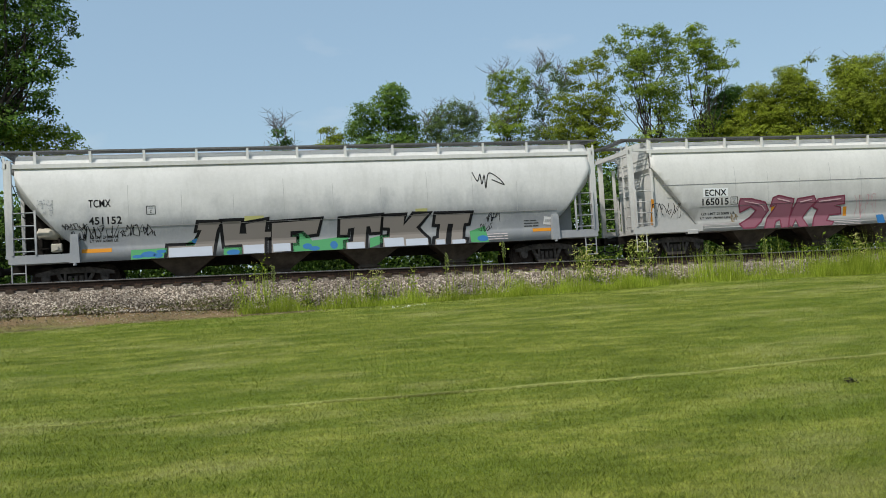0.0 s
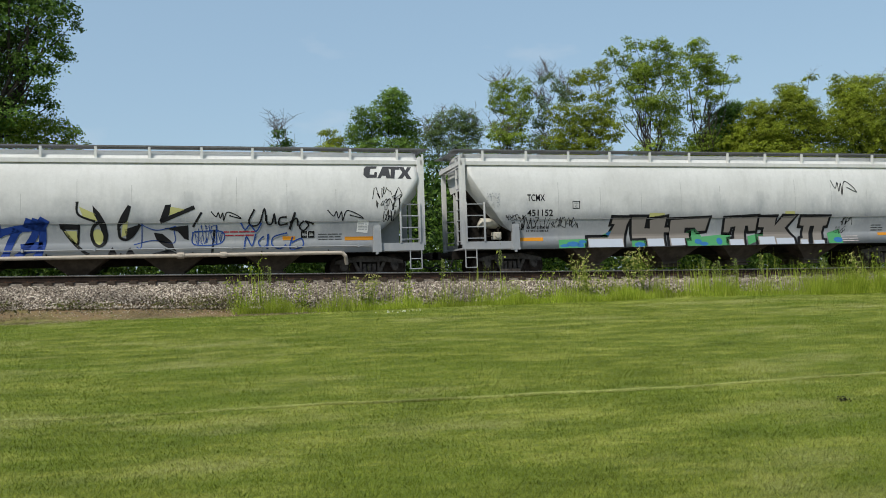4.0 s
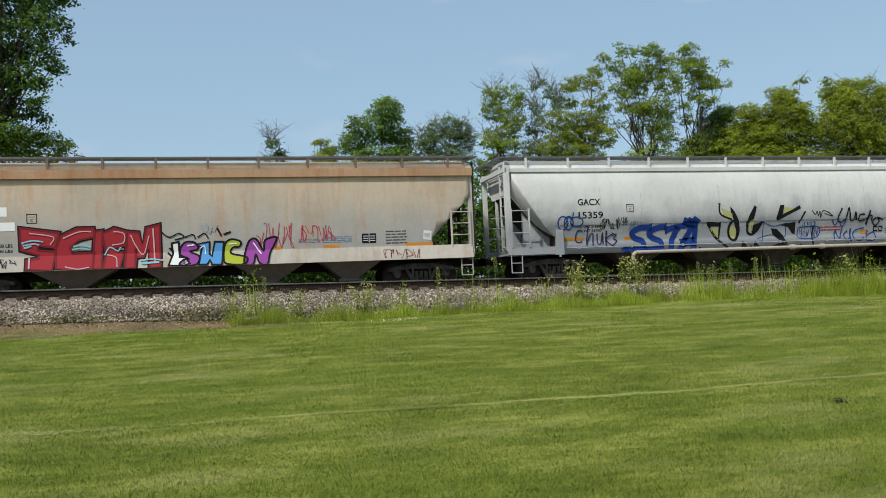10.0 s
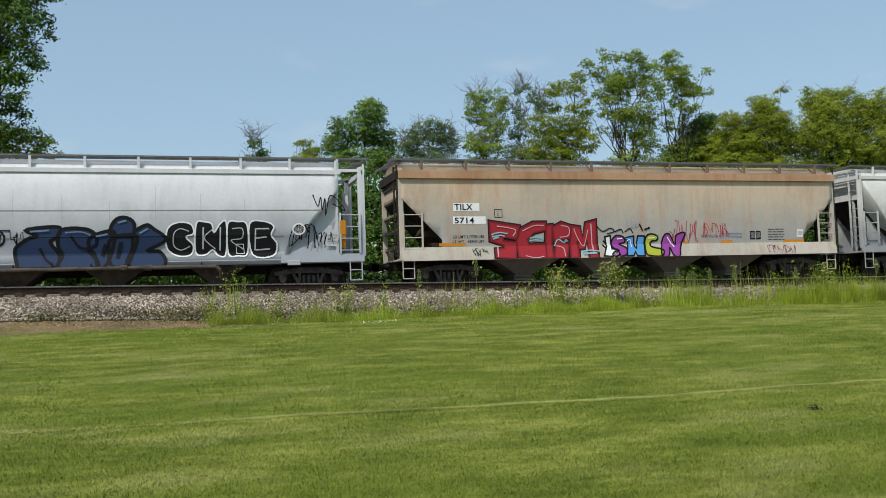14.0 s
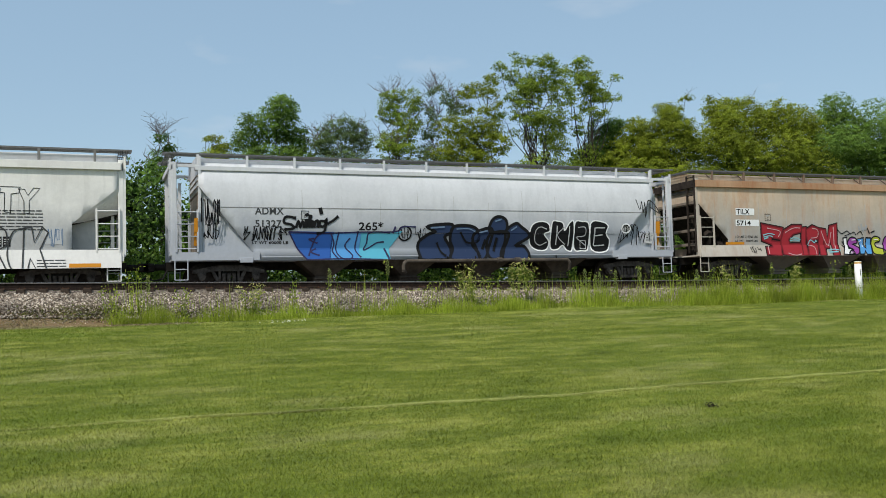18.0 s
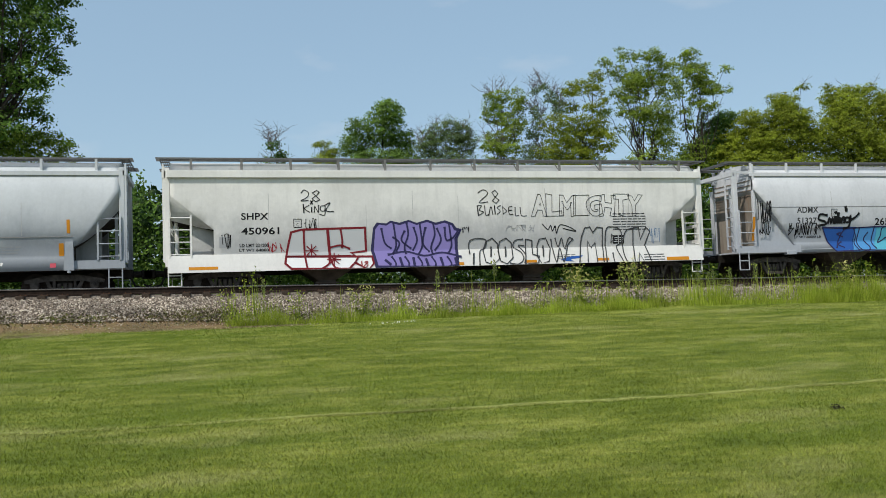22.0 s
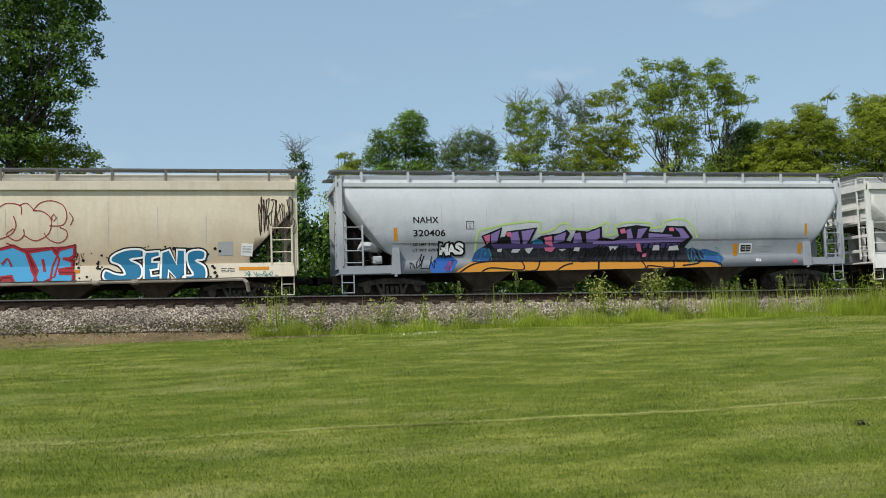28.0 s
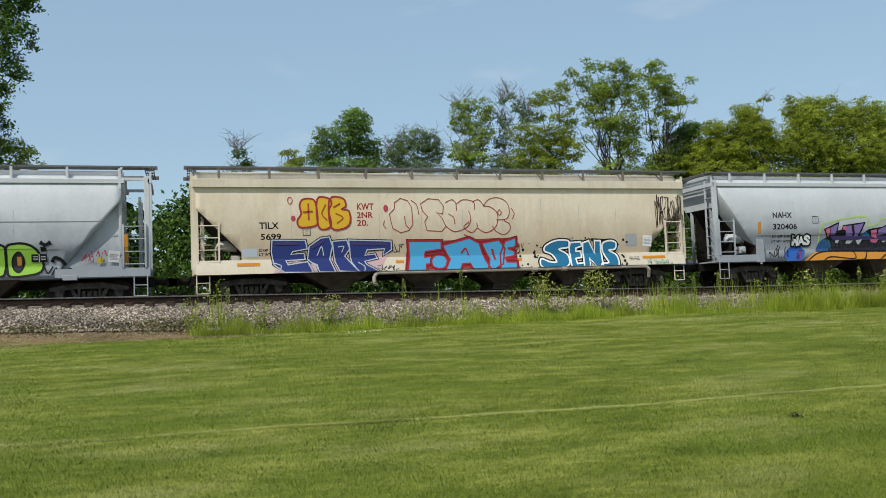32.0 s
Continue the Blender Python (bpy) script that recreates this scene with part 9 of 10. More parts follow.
tree('sparse green tree with dead twigs at its top', 46.5, [(17.73, 13.2, 0.22, 0.16), (18.54, 13.77, 0.22, 0.22), (18.85, 12.99, 0.26, 0.29), (19.15, 12.31, 0.26, 0.35), (17.82, 12.29, 0.25, 0.25), (18.13, 11.78, 0.28, 0.28), (19.39, 12.84, 0.22, 0.32), (17.88, 10.93, 0.41, 0.38), (17.42, 9.83, 0.69, 0.31), (18.29, 8.93, 1.1, 0.69)], 'grey', 18.0, 18, size=0.05, trunk=0.14, cover=1.9, bare=60)
tree('yellow green tree with an open crown', 46, [(21.74, 14.3, 0.36, 0.26), (20.59, 13.78, 0.45, 0.23), (19.97, 13.31, 0.38, 0.26), (21.27, 13.41, 0.45, 0.29), (21.93, 12.76, 0.23, 0.16), (20.17, 12.54, 0.35, 0.22), (21.1, 12.29, 0.39, 0.22), (18.9, 11.26, 0.69, 0.44), (19.19, 10.39, 0.75, 0.44), (20.45, 11.3, 0.57, 0.41), (21.39, 11.28, 0.45, 0.45), (20.39, 10.27, 0.7, 0.48), (21.62, 10.4, 0.51, 0.51), (18.31, 9.74, 0.62, 0.31), (19.84, 9.62, 1.13, 0.32), (19.96, 8.84, 1.57, 0.63)], 'yellow', 20.2, 19, size=0.055, trunk=0.18, bare=6, grow=1.42)
tree('tall green tree with wide open branches', 46, [(23.41, 16.08, 0.13, 0.1), (23.77, 15.55, 0.43, 0.23), (22.35, 15.15, 0.33, 0.16), (23.11, 14.77, 0.33, 0.26), (24.96, 15.49, 0.5, 0.27), (25.69, 15.45, 0.24, 0.17), (24.09, 14.26, 0.66, 0.4), (25.08, 14.49, 0.67, 0.54), (26.01, 14.65, 0.37, 0.44), (23.55, 13.75, 0.43, 0.26), (22.84, 13.24, 0.33, 0.2), (24.47, 13.47, 0.53, 0.4), (25.75, 13.5, 0.5, 0.54), (23.17, 12.75, 0.39, 0.23), (22.26, 12.31, 0.42, 0.16), (23.28, 12.12, 0.39, 0.2), (24.02, 11.94, 0.53, 0.33), (25.12, 12.15, 0.86, 0.43), (26.19, 11.8, 0.5, 0.4), (24.94, 11.08, 0.59, 0.3), (25.56, 10.56, 0.6, 0.46), (23.9, 11.14, 0.29, 0.26), (23.05, 11.3, 0.16, 0.16), (24.92, 8.99, 1.31, 0.66)], 'fresh', 24.5, 20, size=0.058, cover=2.0, grow=1.48)
tree('tall slender green tree beside its twin', 46.4, [(27.72, 15.76, 0.42, 0.28), (27.21, 15.37, 0.31, 0.24), (28.22, 15.36, 0.42, 0.31), (27.91, 14.63, 0.66, 0.42), (29.09, 15.32, 0.21, 0.14), (28.84, 14.42, 0.49, 0.28), (29.71, 14.78, 0.25, 0.14), (29.74, 14.09, 0.46, 0.25), (30.02, 13.69, 0.18, 0.14), (28.23, 13.82, 0.48, 0.38), (29.17, 13.6, 0.49, 0.17), (28.18, 13.1, 0.34, 0.28), (28.57, 12.59, 0.41, 0.28), (27.57, 12.41, 0.27, 0.21), (28.93, 12.29, 0.24, 0.17), (27.09, 13.56, 0.21, 0.34), (27.71, 11.7, 0.34, 0.24), (27.96, 9.73, 0.75, 0.68)], 'fresh', 27.4, 25, size=0.058, trunk=0.16, cover=2.0, grow=1.42)
tree('dark spruce like tree among broadleaf trees', 48, [(30.64, 12.11, 0.5, 0.4), (31.46, 12.47, 0.33, 0.33), (30.02, 11.74, 0.5, 0.43), (30.76, 11.04, 1.01, 0.72), (29.54, 10.54, 0.71, 0.46), (30.25, 9.31, 1.42, 0.89)], 'dark', 30.5, 21, size=0.05, trunk=0.18, cover=2.8, grow=1.5)
tree('bushy yellow green tree below a taller tree', 46.5, [(31.92, 12.25, 0.54, 0.32), (31.32, 11.55, 0.53, 0.42), (32.39, 11.67, 0.57, 0.5), (30.96, 10.75, 0.63, 0.46), (32.12, 10.62, 0.82, 0.57), (32.75, 11.15, 0.43, 0.57), (30.89, 9.86, 1.4, 0.46), (31.6, 8.89, 1.41, 0.7)], 'yellow', 31.5, 26, size=0.055, trunk=0.16, cover=2.5, grow=1.5)
tree('broad yellow green tree with a rounded crown', 46, [(34.02, 13.32, 0.54, 0.29), (34.77, 13.75, 0.22, 0.15), (33.54, 12.79, 0.5, 0.36), (34.69, 12.7, 0.55, 0.44), (33.06, 12.05, 0.5, 0.43), (34.02, 11.75, 0.9, 0.58), (35.18, 11.73, 0.51, 0.58), (34.14, 10.71, 1.15, 0.61), (32.76, 10.67, 0.57, 0.57), (35.54, 10.68, 0.66, 0.55), (33.68, 9.91, 1.43, 0.43), (34.4, 8.87, 1.62, 0.72)], 'yellow', 34.1, 22, size=0.055, trunk=0.22, cover=2.4, bare=4, grow=1.5)
tree('large rounded yellow green tree', 46.5, [(39.71, 14.09, 0.62, 0.31), (38.44, 13.92, 0.46, 0.31), (39.23, 13.32, 0.92, 0.5), (38.15, 12.94, 0.61, 0.53), (40.66, 14.22, 0.24, 0.2), (40.5, 13.34, 0.55, 0.51), (37.35, 13.29, 0.3, 0.26), (36.92, 14.03, 0.15, 0.11), (37.67, 12.08, 0.76, 0.6), (39.14, 12.24, 1.04, 0.69), (40.85, 12.48, 0.62, 0.62), (41.85, 13.15, 0.63, 0.55), (36.98, 11.14, 0.82, 0.6), (38.62, 11.01, 1.03, 0.65), (40.53, 11.17, 0.97, 0.7), (43.04, 12.88, 0.96, 0.96), (44.56, 12.71, 1.02, 0.97), (45.84, 12.18, 1.03, 0.99), (38.96, 10.08, 1.83, 0.46), (42.42, 10.68, 1.78, 0.99), (40.12, 8.87, 2.31, 0.77), (44.94, 9.59, 2.02, 1.42)], 'yellow', 39.7, 23, size=0.058, trunk=0.28, cover=2.3, bare=4, grow=1.5)
tree("green feathery tree at the end of the tree row", 46, [(48.0, 13.9, 1.0, 1.0), (48.6, 12.6, 1.8, 1.0), (47.6, 11.3, 1.9, 1.0), (48.5, 9.8, 2.4, 1.2), (51, 12, 2.0, 2.0), (54, 11, 2.2, 2.2)], "mid", 49.2, 24, 0.06, 0.26, 2.4)


def thicket(name, x0, x1, y0, y1, zlo, zhi, count, leaf, size, label, seed):
    rng = np.random.default_rng(seed)
    k = count // 22
    cx, cy = rng.uniform(x0, x1, k), rng.uniform(y0, y1, k)
    hgt = zlo + (zhi - zlo) * (0.72 + 0.28 * np.sin(cx * 0.9 + 1.3 * np.sin(cx * 0.37)))
    cz = ground_z(cx, cy) + 0.1 + (hgt - 1.2) * rng.uniform(0, 1, k) ** 0.8
    P = np.repeat(np.stack([cx, cy, cz], 1), 22, 0) + rng.normal(size=(k * 22, 3)) * np.array([0.3, 0.3, 0.22])
    ob = new(name, raw_mesh(name, leaf_quads(rng, P, size * 0.55), 4, LEAF[leaf]))
    return tagged(ob, label, "", "", "stuff")


thicket("undergrowth", -24, 56, 36.4, 39.5, 5.0, 7.4, 58000, "dark", 0.17, "dense green brush behind the railway", 31)
thicket("undergrowth", -24, 60, 39.5, 43, 4.8, 7.4, 40000, "deep", 0.30, "green brush deep behind the railway in leaves darkened for shade", 32)
thicket("undergrowth", -30, 75, 43, 46, 5.4, 7.4, 40000, "deep", 0.40, "dense thicket below the trees in leaves darkened for shade", 37)
thicket("low_brush", -24, 52, 34.9, 35.9, 2.6, 3.7, 36000, "mid", 0.15, "low dark weeds in the shade behind the rails", 35)
thicket("tree_row_brush", 5, 33, 47.5, 50, 7.2, 9.4, 40000, "fresh", 0.14, "green and yellow brush between the trees", 34)
thicket("tree_row_brush", 27, 60, 46.5, 49.5, 9.5, 11.8, 56000, "yellow", 0.15, "yellow green brush between the larger trees", 36)
thicket("far_woods", -60, 150, 52, 66, 6.0, 9.0, 30000, "dark", 0.44, "distant dark green woods", 33)

# lawn blades
GRASS_STRAW = islands("straw_pale_grass", [(0.28, 0.32, 0.08), (0.44, 0.46, 0.15), (0.58, 0.57, 0.25)], 0.7, 0, 0.2)
WEED_GREEN = islands("tall_yellow_green_grass", [(0.18, 0.250, 0.020), (0.30, 0.385, 0.035), (0.44, 0.49, 0.085)], 0.55, 0, 0.35)
WEED_DARK = islands("weed_leaves", [(0.13, 0.19, 0.022), (0.21, 0.28, 0.035), (0.31, 0.37, 0.06)], 0.55, 0, 0.35)


def blades(rng, x, y, h, w, lean=0.5, base=None):
    n = len(x)
    z = ground_z(x, y) if base is None else base
    B = np.stack([x, y, z - 0.005], 1)
    a = rng.uniform(0, math.pi, n)
    side = np.stack([np.cos(a), np.sin(a) * 0.6, np.zeros(n)], 1) * (w / 2)[:, None]
    tip = B + np.stack([rng.normal(0, lean, n) * h, rng.normal(0, lean, n) * h, h], 1)
    return np.stack([B - side, B + side, tip], 1)


def lawn_blades():
    rng = np.random.default_rng(5)
    n = 760000
    y = 4.2 + 20.4 * rng.uniform(0, 1, n) ** 1.6
    x = rng.uniform(-0.40, 1.32, n) * y
    keep = ~((np.abs(y - rut_y(x) - 0.05) < 0.04) & (rng.uniform(0, 1, n) < 0.8))
    keep &= y < toe_y(x) + 0.1 + rng.normal(0, 0.25, n)
    x, y = x[keep], y[keep]
    h = (0.026 + 0.0003 * y) * rng.uniform(0.5, 1.4, len(x))
    w = 0.0036 + 0.0005 * y
    return blades(rng, x, y, h, w, 0.7)


tagged(new("lawn_grass", raw_mesh("lawn_grass", lawn_blades(), 3, lawn_material("lawn_blades", True))), "short mown blades of green lawn grass", "", "", "stuff")


def rut_edge():
    """Dry lip of the rut: pale short blades in broken runs."""
    rng = np.random.default_rng(6)
    n = 60000
    x = rng.uniform(-4, 14, n)
    y = rut_y(x) - 0.02 + rng.normal(0, 0.03, n)
    run = 0.30 + 0.7 * smoothstep(0.4, 1.6, x) + 0.2 * np.sin(x * 1.7 + 0.6)
    thin = rng.uniform(0, 1, n) < run
    x, y = x[thin], y[thin]
    return blades(rng, x, y, rng.uniform(0.018, 0.042, len(x)), np.full(len(x), 0.008), 0.8)


def rut_soil():
    """Narrow dark strip behind the dry lip that paints the rut's shadow, broken here and there."""
    xs_r = np.arange(-4.0, 14.0, 0.06)
    V, F = [], []
    for k, x in enumerate(xs_r):
        yc = float(rut_y(x)) + 0.045
        w = 0.022 * max(0.0, 0.55 + 0.6 * math.sin(x * 2.3) + 0.35 * math.sin(x * 7.1 + 2)) + 0.003
        for yy in (yc - w, yc + w):
            V.append((float(x), yy, float(ground_z(x, yy)) + 0.012))
        if k:
            F.append((2 * k - 2, 2 * k, 2 * k + 1, 2 * k - 1))
    return mesh_of("rut_soil", V, F, grit("dark_rut_shadow", (0.030, 0.028, 0.014), (0.07, 0.06, 0.03), 20.0))


tagged(new("rut_soil", rut_soil()), "thin broken dark line in the lawn, painted as the rut's shadow", "", "", "stuff")
tagged(new("rut_grass", raw_mesh("rut_grass", rut_edge(), 3, GRASS_STRAW)), "pale straw grass along a shallow rut", "", "", "stuff")


def bank_grass():
    rng = np.random.default_rng(7)
    out = []
    n = 52000
    x = rng.uniform(0.2, 40, n)
    dens = 0.45 + 0.3 * np.sin(x * 1.7) + 0.25 * np.sin(x * 0.63 + 1) + 0.25 * smoothstep(16, 22, x)
    keep = rng.uniform(0, 1, n) < np.clip(dens, 0.3, 1) * smoothstep(0.0, 1.2, x)
    x = x[keep]
    y = 24.25 + np.abs(rng.normal(0, 0.36, len(x))) + 0.1
    h = rng.uniform(0.09, 0.36, len(x)) * (0.6 + 0.8 * np.sin(x * 2.3 + np.sin(x * 0.9)) ** 2) * (1 + 1.0 * smoothstep(17, 21, x))
    out.append(blades(rng, x, y, h, rng.uniform(0.010, 0.022, len(x)), 0.22))
    n = 1900
    x = rng.uniform(0.4, 40, n)
    y = rng.uniform(24.5, 25.6, n)
    out.append(blades(rng, x, y, rng.uniform(0.3, 1.2, n) * (0.7 + 0.45 * smoothstep(15, 20, x) + 0.3 * np.sin(x * 1.9)), rng.uniform(0.012, 0.022, n), 0.12))
    n = 5200
    x = rng.uniform(14.5, 36, n)
    x = x[rng.uniform(0, 1, n) < 0.45 + 0.55 * np.sin(x * 1.35 + 0.8 * np.sin(x * 0.5))]
    y = 24.5 + np.abs(rng.normal(0, 0.4, len(x)))
    out.append(blades(rng, x, y, rng.uniform(0.35, 1.0, len(x)), rng.uniform(0.014, 0.026, len(x)), 0.1))
    return np.concatenate(out)


def dry_edge():
    """Straw coloured litter where the lawn meets the stones."""
    rng = np.random.default_rng(17)
    n = 26000
    x = rng.uniform(-12, 2.4, n)
    y = toe_y(x) - 0.05 + rng.normal(0, 0.24, n)
    keep = rng.uniform(0, 1, n) < 0.55 + 0.45 * np.sin(x * 1.9 + 2 * y)
    x, y = x[keep], y[keep]
    return blades(rng, x, y, rng.uniform(0.02, 0.06, len(x)), rng.uniform(0.010, 0.022, len(x)), 1.2)


tagged(new("dry_grass", raw_mesh("dry_grass", dry_edge(), 3, islands("straw_litter", [(0.16, 0.12, 0.07), (0.30, 0.25, 0.14), (0.42, 0.37, 0.22)], 0.8))), "dry straw litter along the edge of the lawn", "", "", "stuff")
tagged(new("tall_grass", raw_mesh("tall_grass", bank_grass(), 3, WEED_GREEN)), "tall yellow green grass at the foot of the ballast", "", "", "stuff")


def scrub():
    rng = np.random.default_rng(8)
    out = []
    for cx, n, hgt in ((-8.6, 200, 0.12), (-7.2, 220, 0.14), (-5.4, 220, 0.14), (-3.0, 200, 0.14), (-3.9, 260, 0.16), (-1.4, 240, 0.22), (-0.5, 320, 0.28), (0.2, 360, 0.34), (2.4, 150, 0.2), (6.0, 150, 0.2)):
        x = rng.normal(cx, 0.32, n)
        y = rng.normal(24.85, 0.18, n)
        out.append(leaf_quads(rng, np.stack([x, y, ground_z(x, y) + rng.uniform(0, hgt, n)], 1), 0.035))
    return np.concatenate(out)


tagged(new("low_scrub", raw_mesh("low_scrub", scrub(), 4, islands("brownish_scrub", [(0.07, 0.06, 0.025), (0.11, 0.10, 0.035), (0.12, 0.14, 0.03)], 0.7))), "low brownish weeds on the stones", "", "", "stuff")

def tuft():
    rng = np.random.default_rng(12)
    n = 60
    x, y = rng.normal(6.28, 0.035, n), rng.normal(7.98, 0.03, n)
    return leaf_quads(rng, np.stack([x, y, ground_z(x, y) + rng.uniform(0.01, 0.06, n)], 1), 0.014)


tagged(new("dark_tuft", raw_mesh("dark_tuft", tuft(), 4, islands("dark_dry_leaf", [(0.02, 0.02, 0.014), (0.05, 0.045, 0.03)], 0.8))), "small dark withered tuft in the mown lawn", "", "", "stuff")

FLOWER = plain("pale_yellow_blossom", (0.55, 0.52, 0.16), 0.7)
SEED = plain("green_seed_spike", (0.16, 0.19, 0.05), 0.8)
WHITE_FLOWER = plain("white_clover_blossom", (0.75, 0.76, 0.70), 0.8)


def weed(kind, x, y, h, seed):
    rng = np.random.default_rng(seed)
    pr = random.Random(seed)
    z = float(ground_z(x, y))
    names = {"spike": "tall weed with a dense green seed spike", "bushy": "bushy branching weed with small pale blossoms", "reed": "slender green weed with drooping narrow leaves"}
    pl = thing("weed_plant", names[kind], "weed", pose(x, y, z), "tall weeds along the track")
    bm = bmesh.new()
    P = []
    tips = []
    n = 1 if kind == "spike" else (5 if kind == "bushy" else 4)
    for i in range(n):
        bx = pr.uniform(-0.12, 0.12) * (n > 1)
        top = Vector((bx * 2.2 + pr.uniform(-0.08, 0.08), pr.uniform(-0.1, 0.1), h * pr.uniform(0.75, 1.0)))
        pts = limb(bm, (bx, 0, -0.03), top, 0.012, 0.005, pr, 0.05, 4)
        tips.append(top)
        for p in pts[1:]:
            m = {"spike": 4, "bushy": 6, "reed": 5}[kind]
            P.append(np.array(p) + rng.normal(size=(m, 3)) * np.array([0.09, 0.09, 0.07 * h]))
            if kind == "bushy":
                for _ in range(2):
                    q = p + Vector((pr.uniform(-0.2, 0.2), pr.uniform(-0.15, 0.15), pr.uniform(0.1, 0.25)))
                    rod(bm, p, q, 0.006, 5, 0.003)
                    tips.append(q)
    part("stem", bm, WEED_DARK, pl)
    P = np.concatenate(P)
    put("leaves", raw_mesh("leaves", leaf_quads(rng, P, 0.04 if kind != "spike" else 0.055), 4, WEED_DARK if kind != "reed" else WEED_GREEN), pl)
    if kind == "spike":
        bm = bmesh.new()
        t = tips[0]
        for k in range(26):
            a = k * 2.4
            zz = t.z - 0.42 + 0.018 * k
            rr = 0.045 * (1 - abs(k - 10) / 22)
            c = Vector((t.x + rr * math.cos(a), t.y + rr * math.sin(a), zz))
            rod(bm, c, c + Vector((0.03 * math.cos(a), 0.03 * math.sin(a), 0.03)), 0.018, 5, 0.006)
        part("seed_spike", bm, SEED, pl)
    elif kind == "bushy":
        bm = bmesh.new()
        for t in tips:
            for _ in range(5):
                c = t + Vector((pr.uniform(-0.05, 0.05), pr.uniform(-0.05, 0.05), pr.uniform(-0.02, 0.04)))
                rod(bm, c, c + Vector((0, 0, 0.012)), 0.012, 5, 0.006)
        part("blossoms", bm, FLOWER, pl, "pale yellow blossoms")


for i, (kind, x, y, h) in enumerate([("reed", 0.4, 24.8, 0.85), ("reed", 1.1, 24.9, 1.35), ("spike", 1.35, 25.0, 1.1), ("bushy", 4.05, 24.9, 0.7), ("spike", 6.3, 24.9, 1.5), ("spike", 8.15, 24.9, 1.45), ("reed", 5.2, 24.9, 0.9), ("bushy", 10.5, 24.9, 1.15), ("bushy", 10.9, 24.7, 1.0), ("bushy", 12.3, 24.8, 1.2), ("bushy", 12.8, 24.9, 1.25), ("reed", 11.6, 24.9, 0.9), ("spike", 14.8, 24.9, 1.1), ("spike", 15.1, 24.8, 1.15), ("spike", 15.5, 25.0, 1.1), ("spike", 15.9, 24.8, 1.3), ("spike", 16.9, 24.9, 1.5), ("reed", 18.6, 24.9, 1.0), ("spike", 19.2, 24.9, 1.25), ("reed", 19.8, 24.7, 1.2), ("bushy", 20.4, 24.8, 1.1), ("reed", 21.2, 24.8, 1.3), ("spike", 22.4, 24.9, 1.3), ("bushy", 23.6, 24.9, 1.1), ("reed", 25.0, 24.8, 1.3), ("spike", 26.2, 24.9, 1.4), ("reed", 2.2, 24.8, 0.8), ("reed", 9.4, 24.8, 0.8)]):
    weed(kind, x, y, h, 100 + i)


def marker_post(x, y, h, r):
    """White plastic tube with an orange cap band, a dark seam and a small unreadable mark."""
    z = float(ground_z(x, y))
    post = thing("marker_post", "white plastic utility marker post with an orange band in tall grass", "marker post", pose(x, y, z))
    bm = bmesh.new()
    rod(bm, (0, 0, -0.05), (0, 0, h - 0.09), r, 20)
    part("tube", bm, plain("white_post_plastic", (0.78, 0.78, 0.76), 0.45, 0.0, 0.06), post, "", True)
    bm = bmesh.new()
    rod(bm, (0, 0, h - 0.09), (0, 0, h - 0.035), r * 1.02, 20)
    part("band", bm, plain("orange_band_plastic", (0.62, 0.33, 0.06), 0.5), post, "orange band")
    bm = bmesh.new()
    rod(bm, (0, 0, h - 0.035), (0, 0, h), r * 1.04, 20, r * 0.98)
    part("cap", bm, plain("pale_cap_plastic", (0.74, 0.70, 0.60), 0.5), post, "pale cap")
    bm = bmesh.new()
    rod(bm, (0, 0, h * 0.30), (0, 0, h * 0.30 + 0.012), r * 1.02, 20)
    part("seam", bm, STEEL_BROWN, post, "thin dark seam")
    bm = bmesh.new()
    box(bm, -0.35 * r, -0.12 * r, -r - 0.003, -r * 0.9, h * 0.62, h * 0.80)
    part("mark", bm, BLACK_PAINT, post, "small dark mark")


marker_post(26.18, 24.6, 1.38, 0.125)

bm = bmesh.new()
rc = random.Random(9)
for k in range(16):
    x, y = 4.8 + rc.gauss(0, 0.35), 23.05 + rc.gauss(0, 0.2)
    z = float(ground_z(x, y)) + 0.06
    rod(bm, (x, y, z), (x, y, z + 0.02), 0.014, 6, 0.008)
cl = tagged(new("clover_flowers", finish(bm, "clover_flowers", WHITE_FLOWER)), "small white clover blossoms in the lawn", "", "", "stuff")


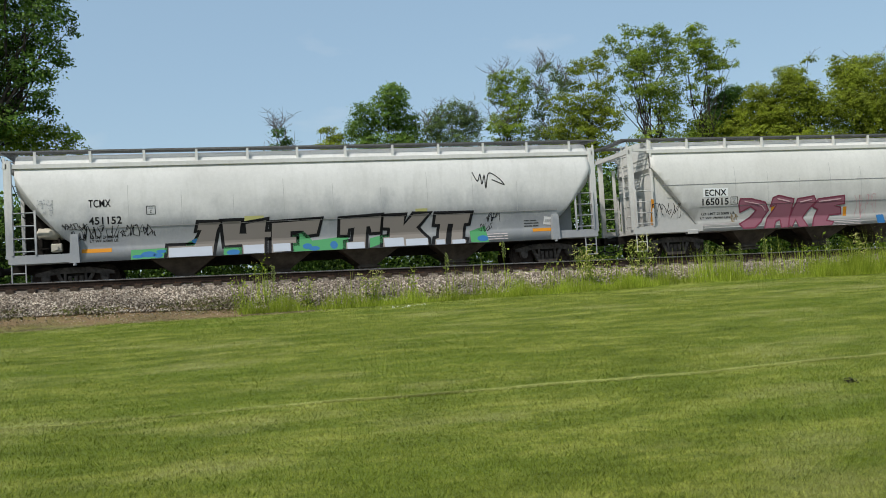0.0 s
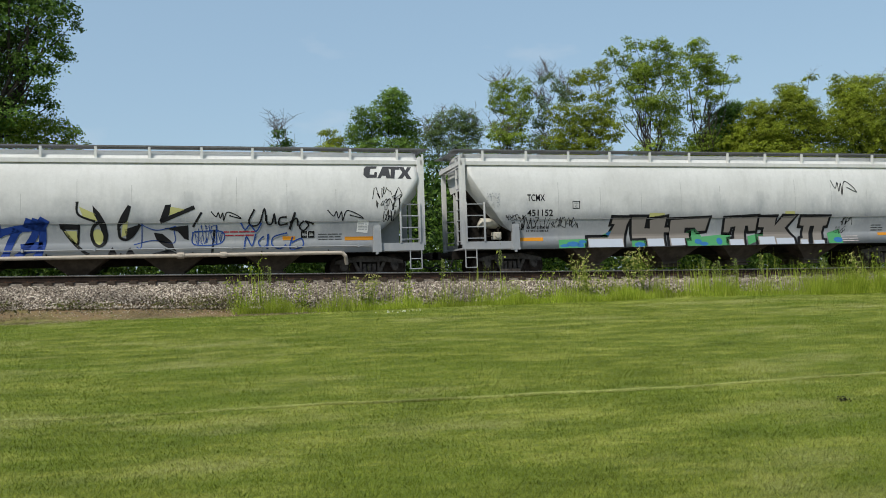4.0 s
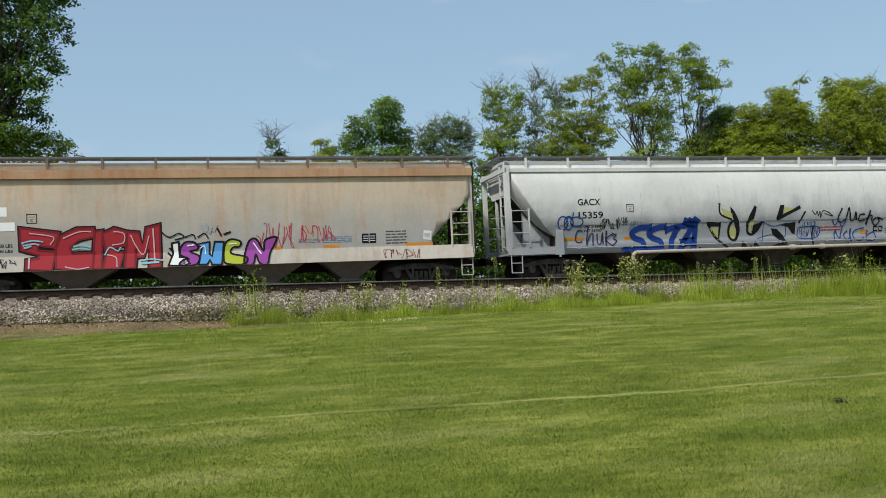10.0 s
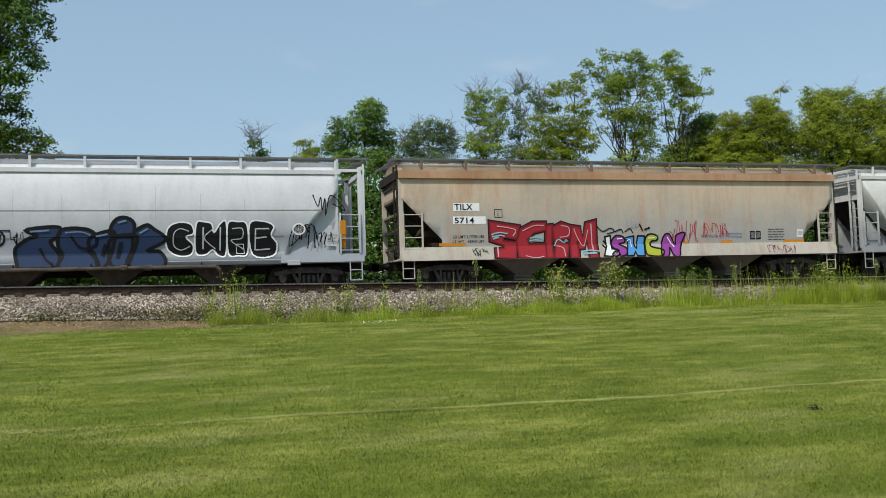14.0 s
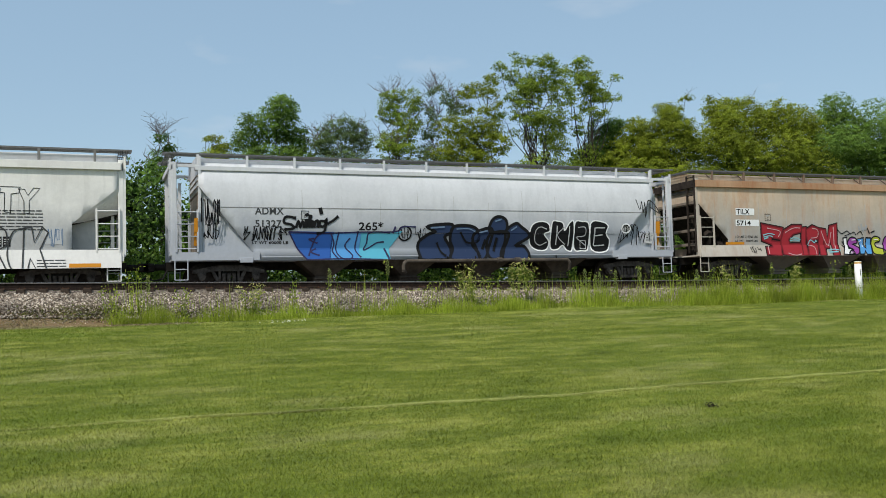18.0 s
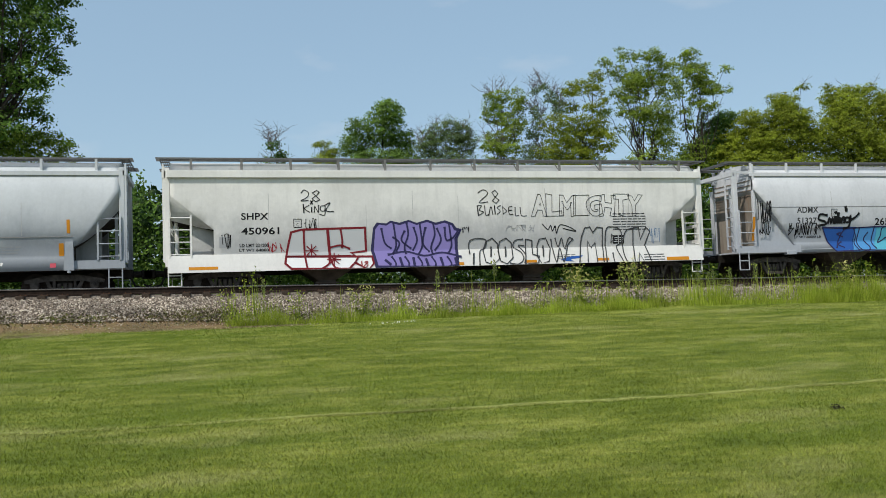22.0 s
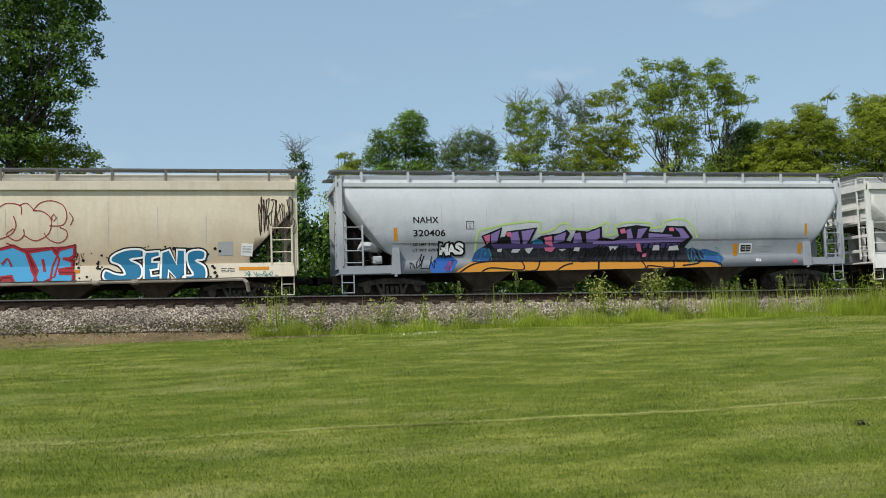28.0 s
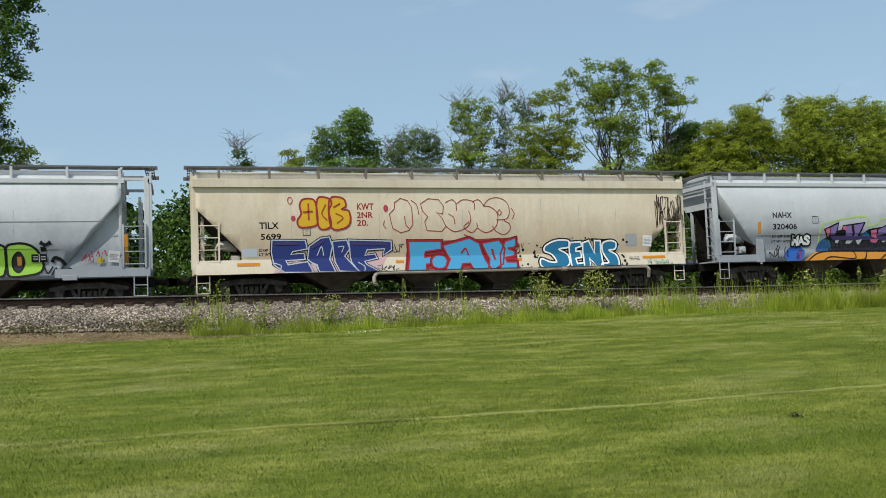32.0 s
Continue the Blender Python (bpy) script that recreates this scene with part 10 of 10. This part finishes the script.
def stones():
    rng = np.random.default_rng(10)
    n = 40000
    x = rng.uniform(-11, 27, n)
    y = 24.75 + 1.66 * rng.uniform(0, 1, n) ** 0.9
    y = np.where((x < 3) & (rng.uniform(0, 1, n) < 0.22), 24.9 - np.abs(rng.normal(0, 0.33, n)), y)
    near = rng.uniform(0, 1, n) < np.where(x < 3, 1.0, 0.6)
    x, y = x[near], y[near]
    n = len(x)
    z = ground_z(x, y) + np.where(y < 24.75, 0.006, 0.035)
    octa = np.array([(1, 0, 0), (-1, 0, 0), (0, 1, 0), (0, -1, 0), (0, 0, 1), (0, 0, -1)], float)
    tri = np.array([(0, 2, 4), (2, 1, 4), (1, 3, 4), (3, 0, 4), (2, 0, 5), (1, 2, 5), (3, 1, 5), (0, 3, 5)])
    V = octa[None] * rng.uniform(0.55, 1.3, (n, 6, 1)) * (rng.uniform(0.016, 0.042, n) * np.where(y < 24.75, 0.5, 1.0))[:, None, None]
    q = rng.normal(size=(n, 4))
    q /= np.linalg.norm(q, axis=1, keepdims=True)
    w, a, b, c = q.T
    R = np.stack([1 - 2 * (b * b + c * c), 2 * (a * b - c * w), 2 * (a * c + b * w), 2 * (a * b + c * w), 1 - 2 * (a * a + c * c), 2 * (b * c - a * w), 2 * (a * c - b * w), 2 * (b * c + a * w), 1 - 2 * (a * a + b * b)], -1).reshape(n, 3, 3)
    V = np.einsum("nij,nkj->nki", R, V) + np.stack([x, y, z], 1)[:, None]
    F = (tri[None] + np.arange(n)[:, None, None] * 6).reshape(-1, 3)
    me = bpy.data.meshes.new("ballast_stones")
    me.vertices.add(n * 6)
    me.vertices.foreach_set("co", V.astype(np.float32).ravel())
    me.loops.add(len(F) * 3)
    me.loops.foreach_set("vertex_index", F.astype(np.int32).ravel())
    me.polygons.add(len(F))
    me.polygons.foreach_set("loop_start", np.arange(0, len(F) * 3, 3, dtype=np.int32))
    me.update(calc_edges=True)
    me.materials.append(islands("ballast_stone", [(0.06, 0.045, 0.034), (0.19, 0.15, 0.115), (0.36, 0.30, 0.24), (0.62, 0.55, 0.46)], 0.9))
    return me


tagged(new("ballast_stones", stones()), "loose grey and pinkish ballast stones", "", "", "stuff")

# ---- tracks ----
RAIL_PROF = [(-0.07, -0.18), (0.07, -0.18), (0.07, -0.165), (0.012, -0.145), (0.010, -0.05), (0.036, -0.035), (0.036, -0.004), (0.030, 0.0), (-0.030, 0.0), (-0.036, -0.004), (-0.036, -0.035), (-0.010, -0.05), (-0.012, -0.145), (-0.07, -0.165)]


def rail_mesh(y, zf, xs):
    bm = bmesh.new()
    prev = None
    for x in xs:
        ring = [bm.verts.new((x, y + a, float(zf(x)) + b)) for a, b in RAIL_PROF]
        if prev:
            for i in range(len(ring)):
                j = (i + 1) % len(ring)
                f = bm.faces.new((prev[i], ring[i], ring[j], prev[j]))
                f.material_index = 0 if i in (6, 7, 8) else 2 if i in (5, 9) else 1
        prev = ring
    return finish(bm, "rail", [RAIL_TOP, RAIL_RUST, RAIL_SIDE])


def track(name, y, zf, x0, x1, label, xs):
    tr = thing(name, label, "railway track", pose(0, 0, 0))
    tr["kind"] = "structure"
    for s in (-1, 1):
        put("rail", rail_mesh(y + s * 0.7535, zf, xs), tr, "rusty steel rail with a polished head")
    bm = bmesh.new()
    box(bm, -0.115, 0.115, -1.30, 1.30, -0.36, -0.185, 0.012)
    tie = finish(bm, "tie", TIE_WOOD)
    bm = bmesh.new()
    box(bm, -0.10, 0.10, -0.19, 0.19, -0.185, -0.17)
    for sx in (-0.07, 0.07):
        box(bm, sx - 0.012, sx + 0.012, -0.13, -0.10, -0.17, -0.14)
        box(bm, sx - 0.012, sx + 0.012, 0.10, 0.13, -0.17, -0.14)
    plate = finish(bm, "tie_plate", PLATE_RUST)
    rng = random.Random(4)
    x = x0
    while x < x1:
        t = put("tie", tie, tr, "", pose(x + rng.uniform(-0.03, 0.03), y + rng.uniform(-0.04, 0.04), float(zf(x)) + rng.uniform(-0.012, 0.004), 0, 0, rng.uniform(-1.2, 1.2)))
        put("tie_plate", plate, t, "", Matrix.Translation((0, -0.7535, 0.004)))
        x += 0.555
    return tr


track("near_track", NEAR_Y, near_rail_z, -14, 52, "empty railway track on wooden ties", np.concatenate([np.linspace(-300, -20, 8), np.linspace(-18, 60, 53), np.linspace(70, 400, 8)]))
track("train_track", TRACK_Y, lambda x: TRACK_Z, -14, 52, "railway track under the train", np.linspace(-300, 400, 12))

# ---- motion of the train ----


def travelled(t):
    return float(np.interp(t, [a for a, _ in RUN], [b for _, b in RUN]))


def motions():
    for car in CARS.values():
        at = car.matrix_basis.translation.copy()
        walk(car, [(t, pose(at.x + d, at.y, at.z)) for t, d in RUN])
    times = [k / 10 for k in range(321)]
    for w, x in WHEELS:
        walk(w, [(t, pose(x, 0, WHEEL_R, 0, math.degrees(travelled(t) / WHEEL_R), 0)) for t in times])


motions()
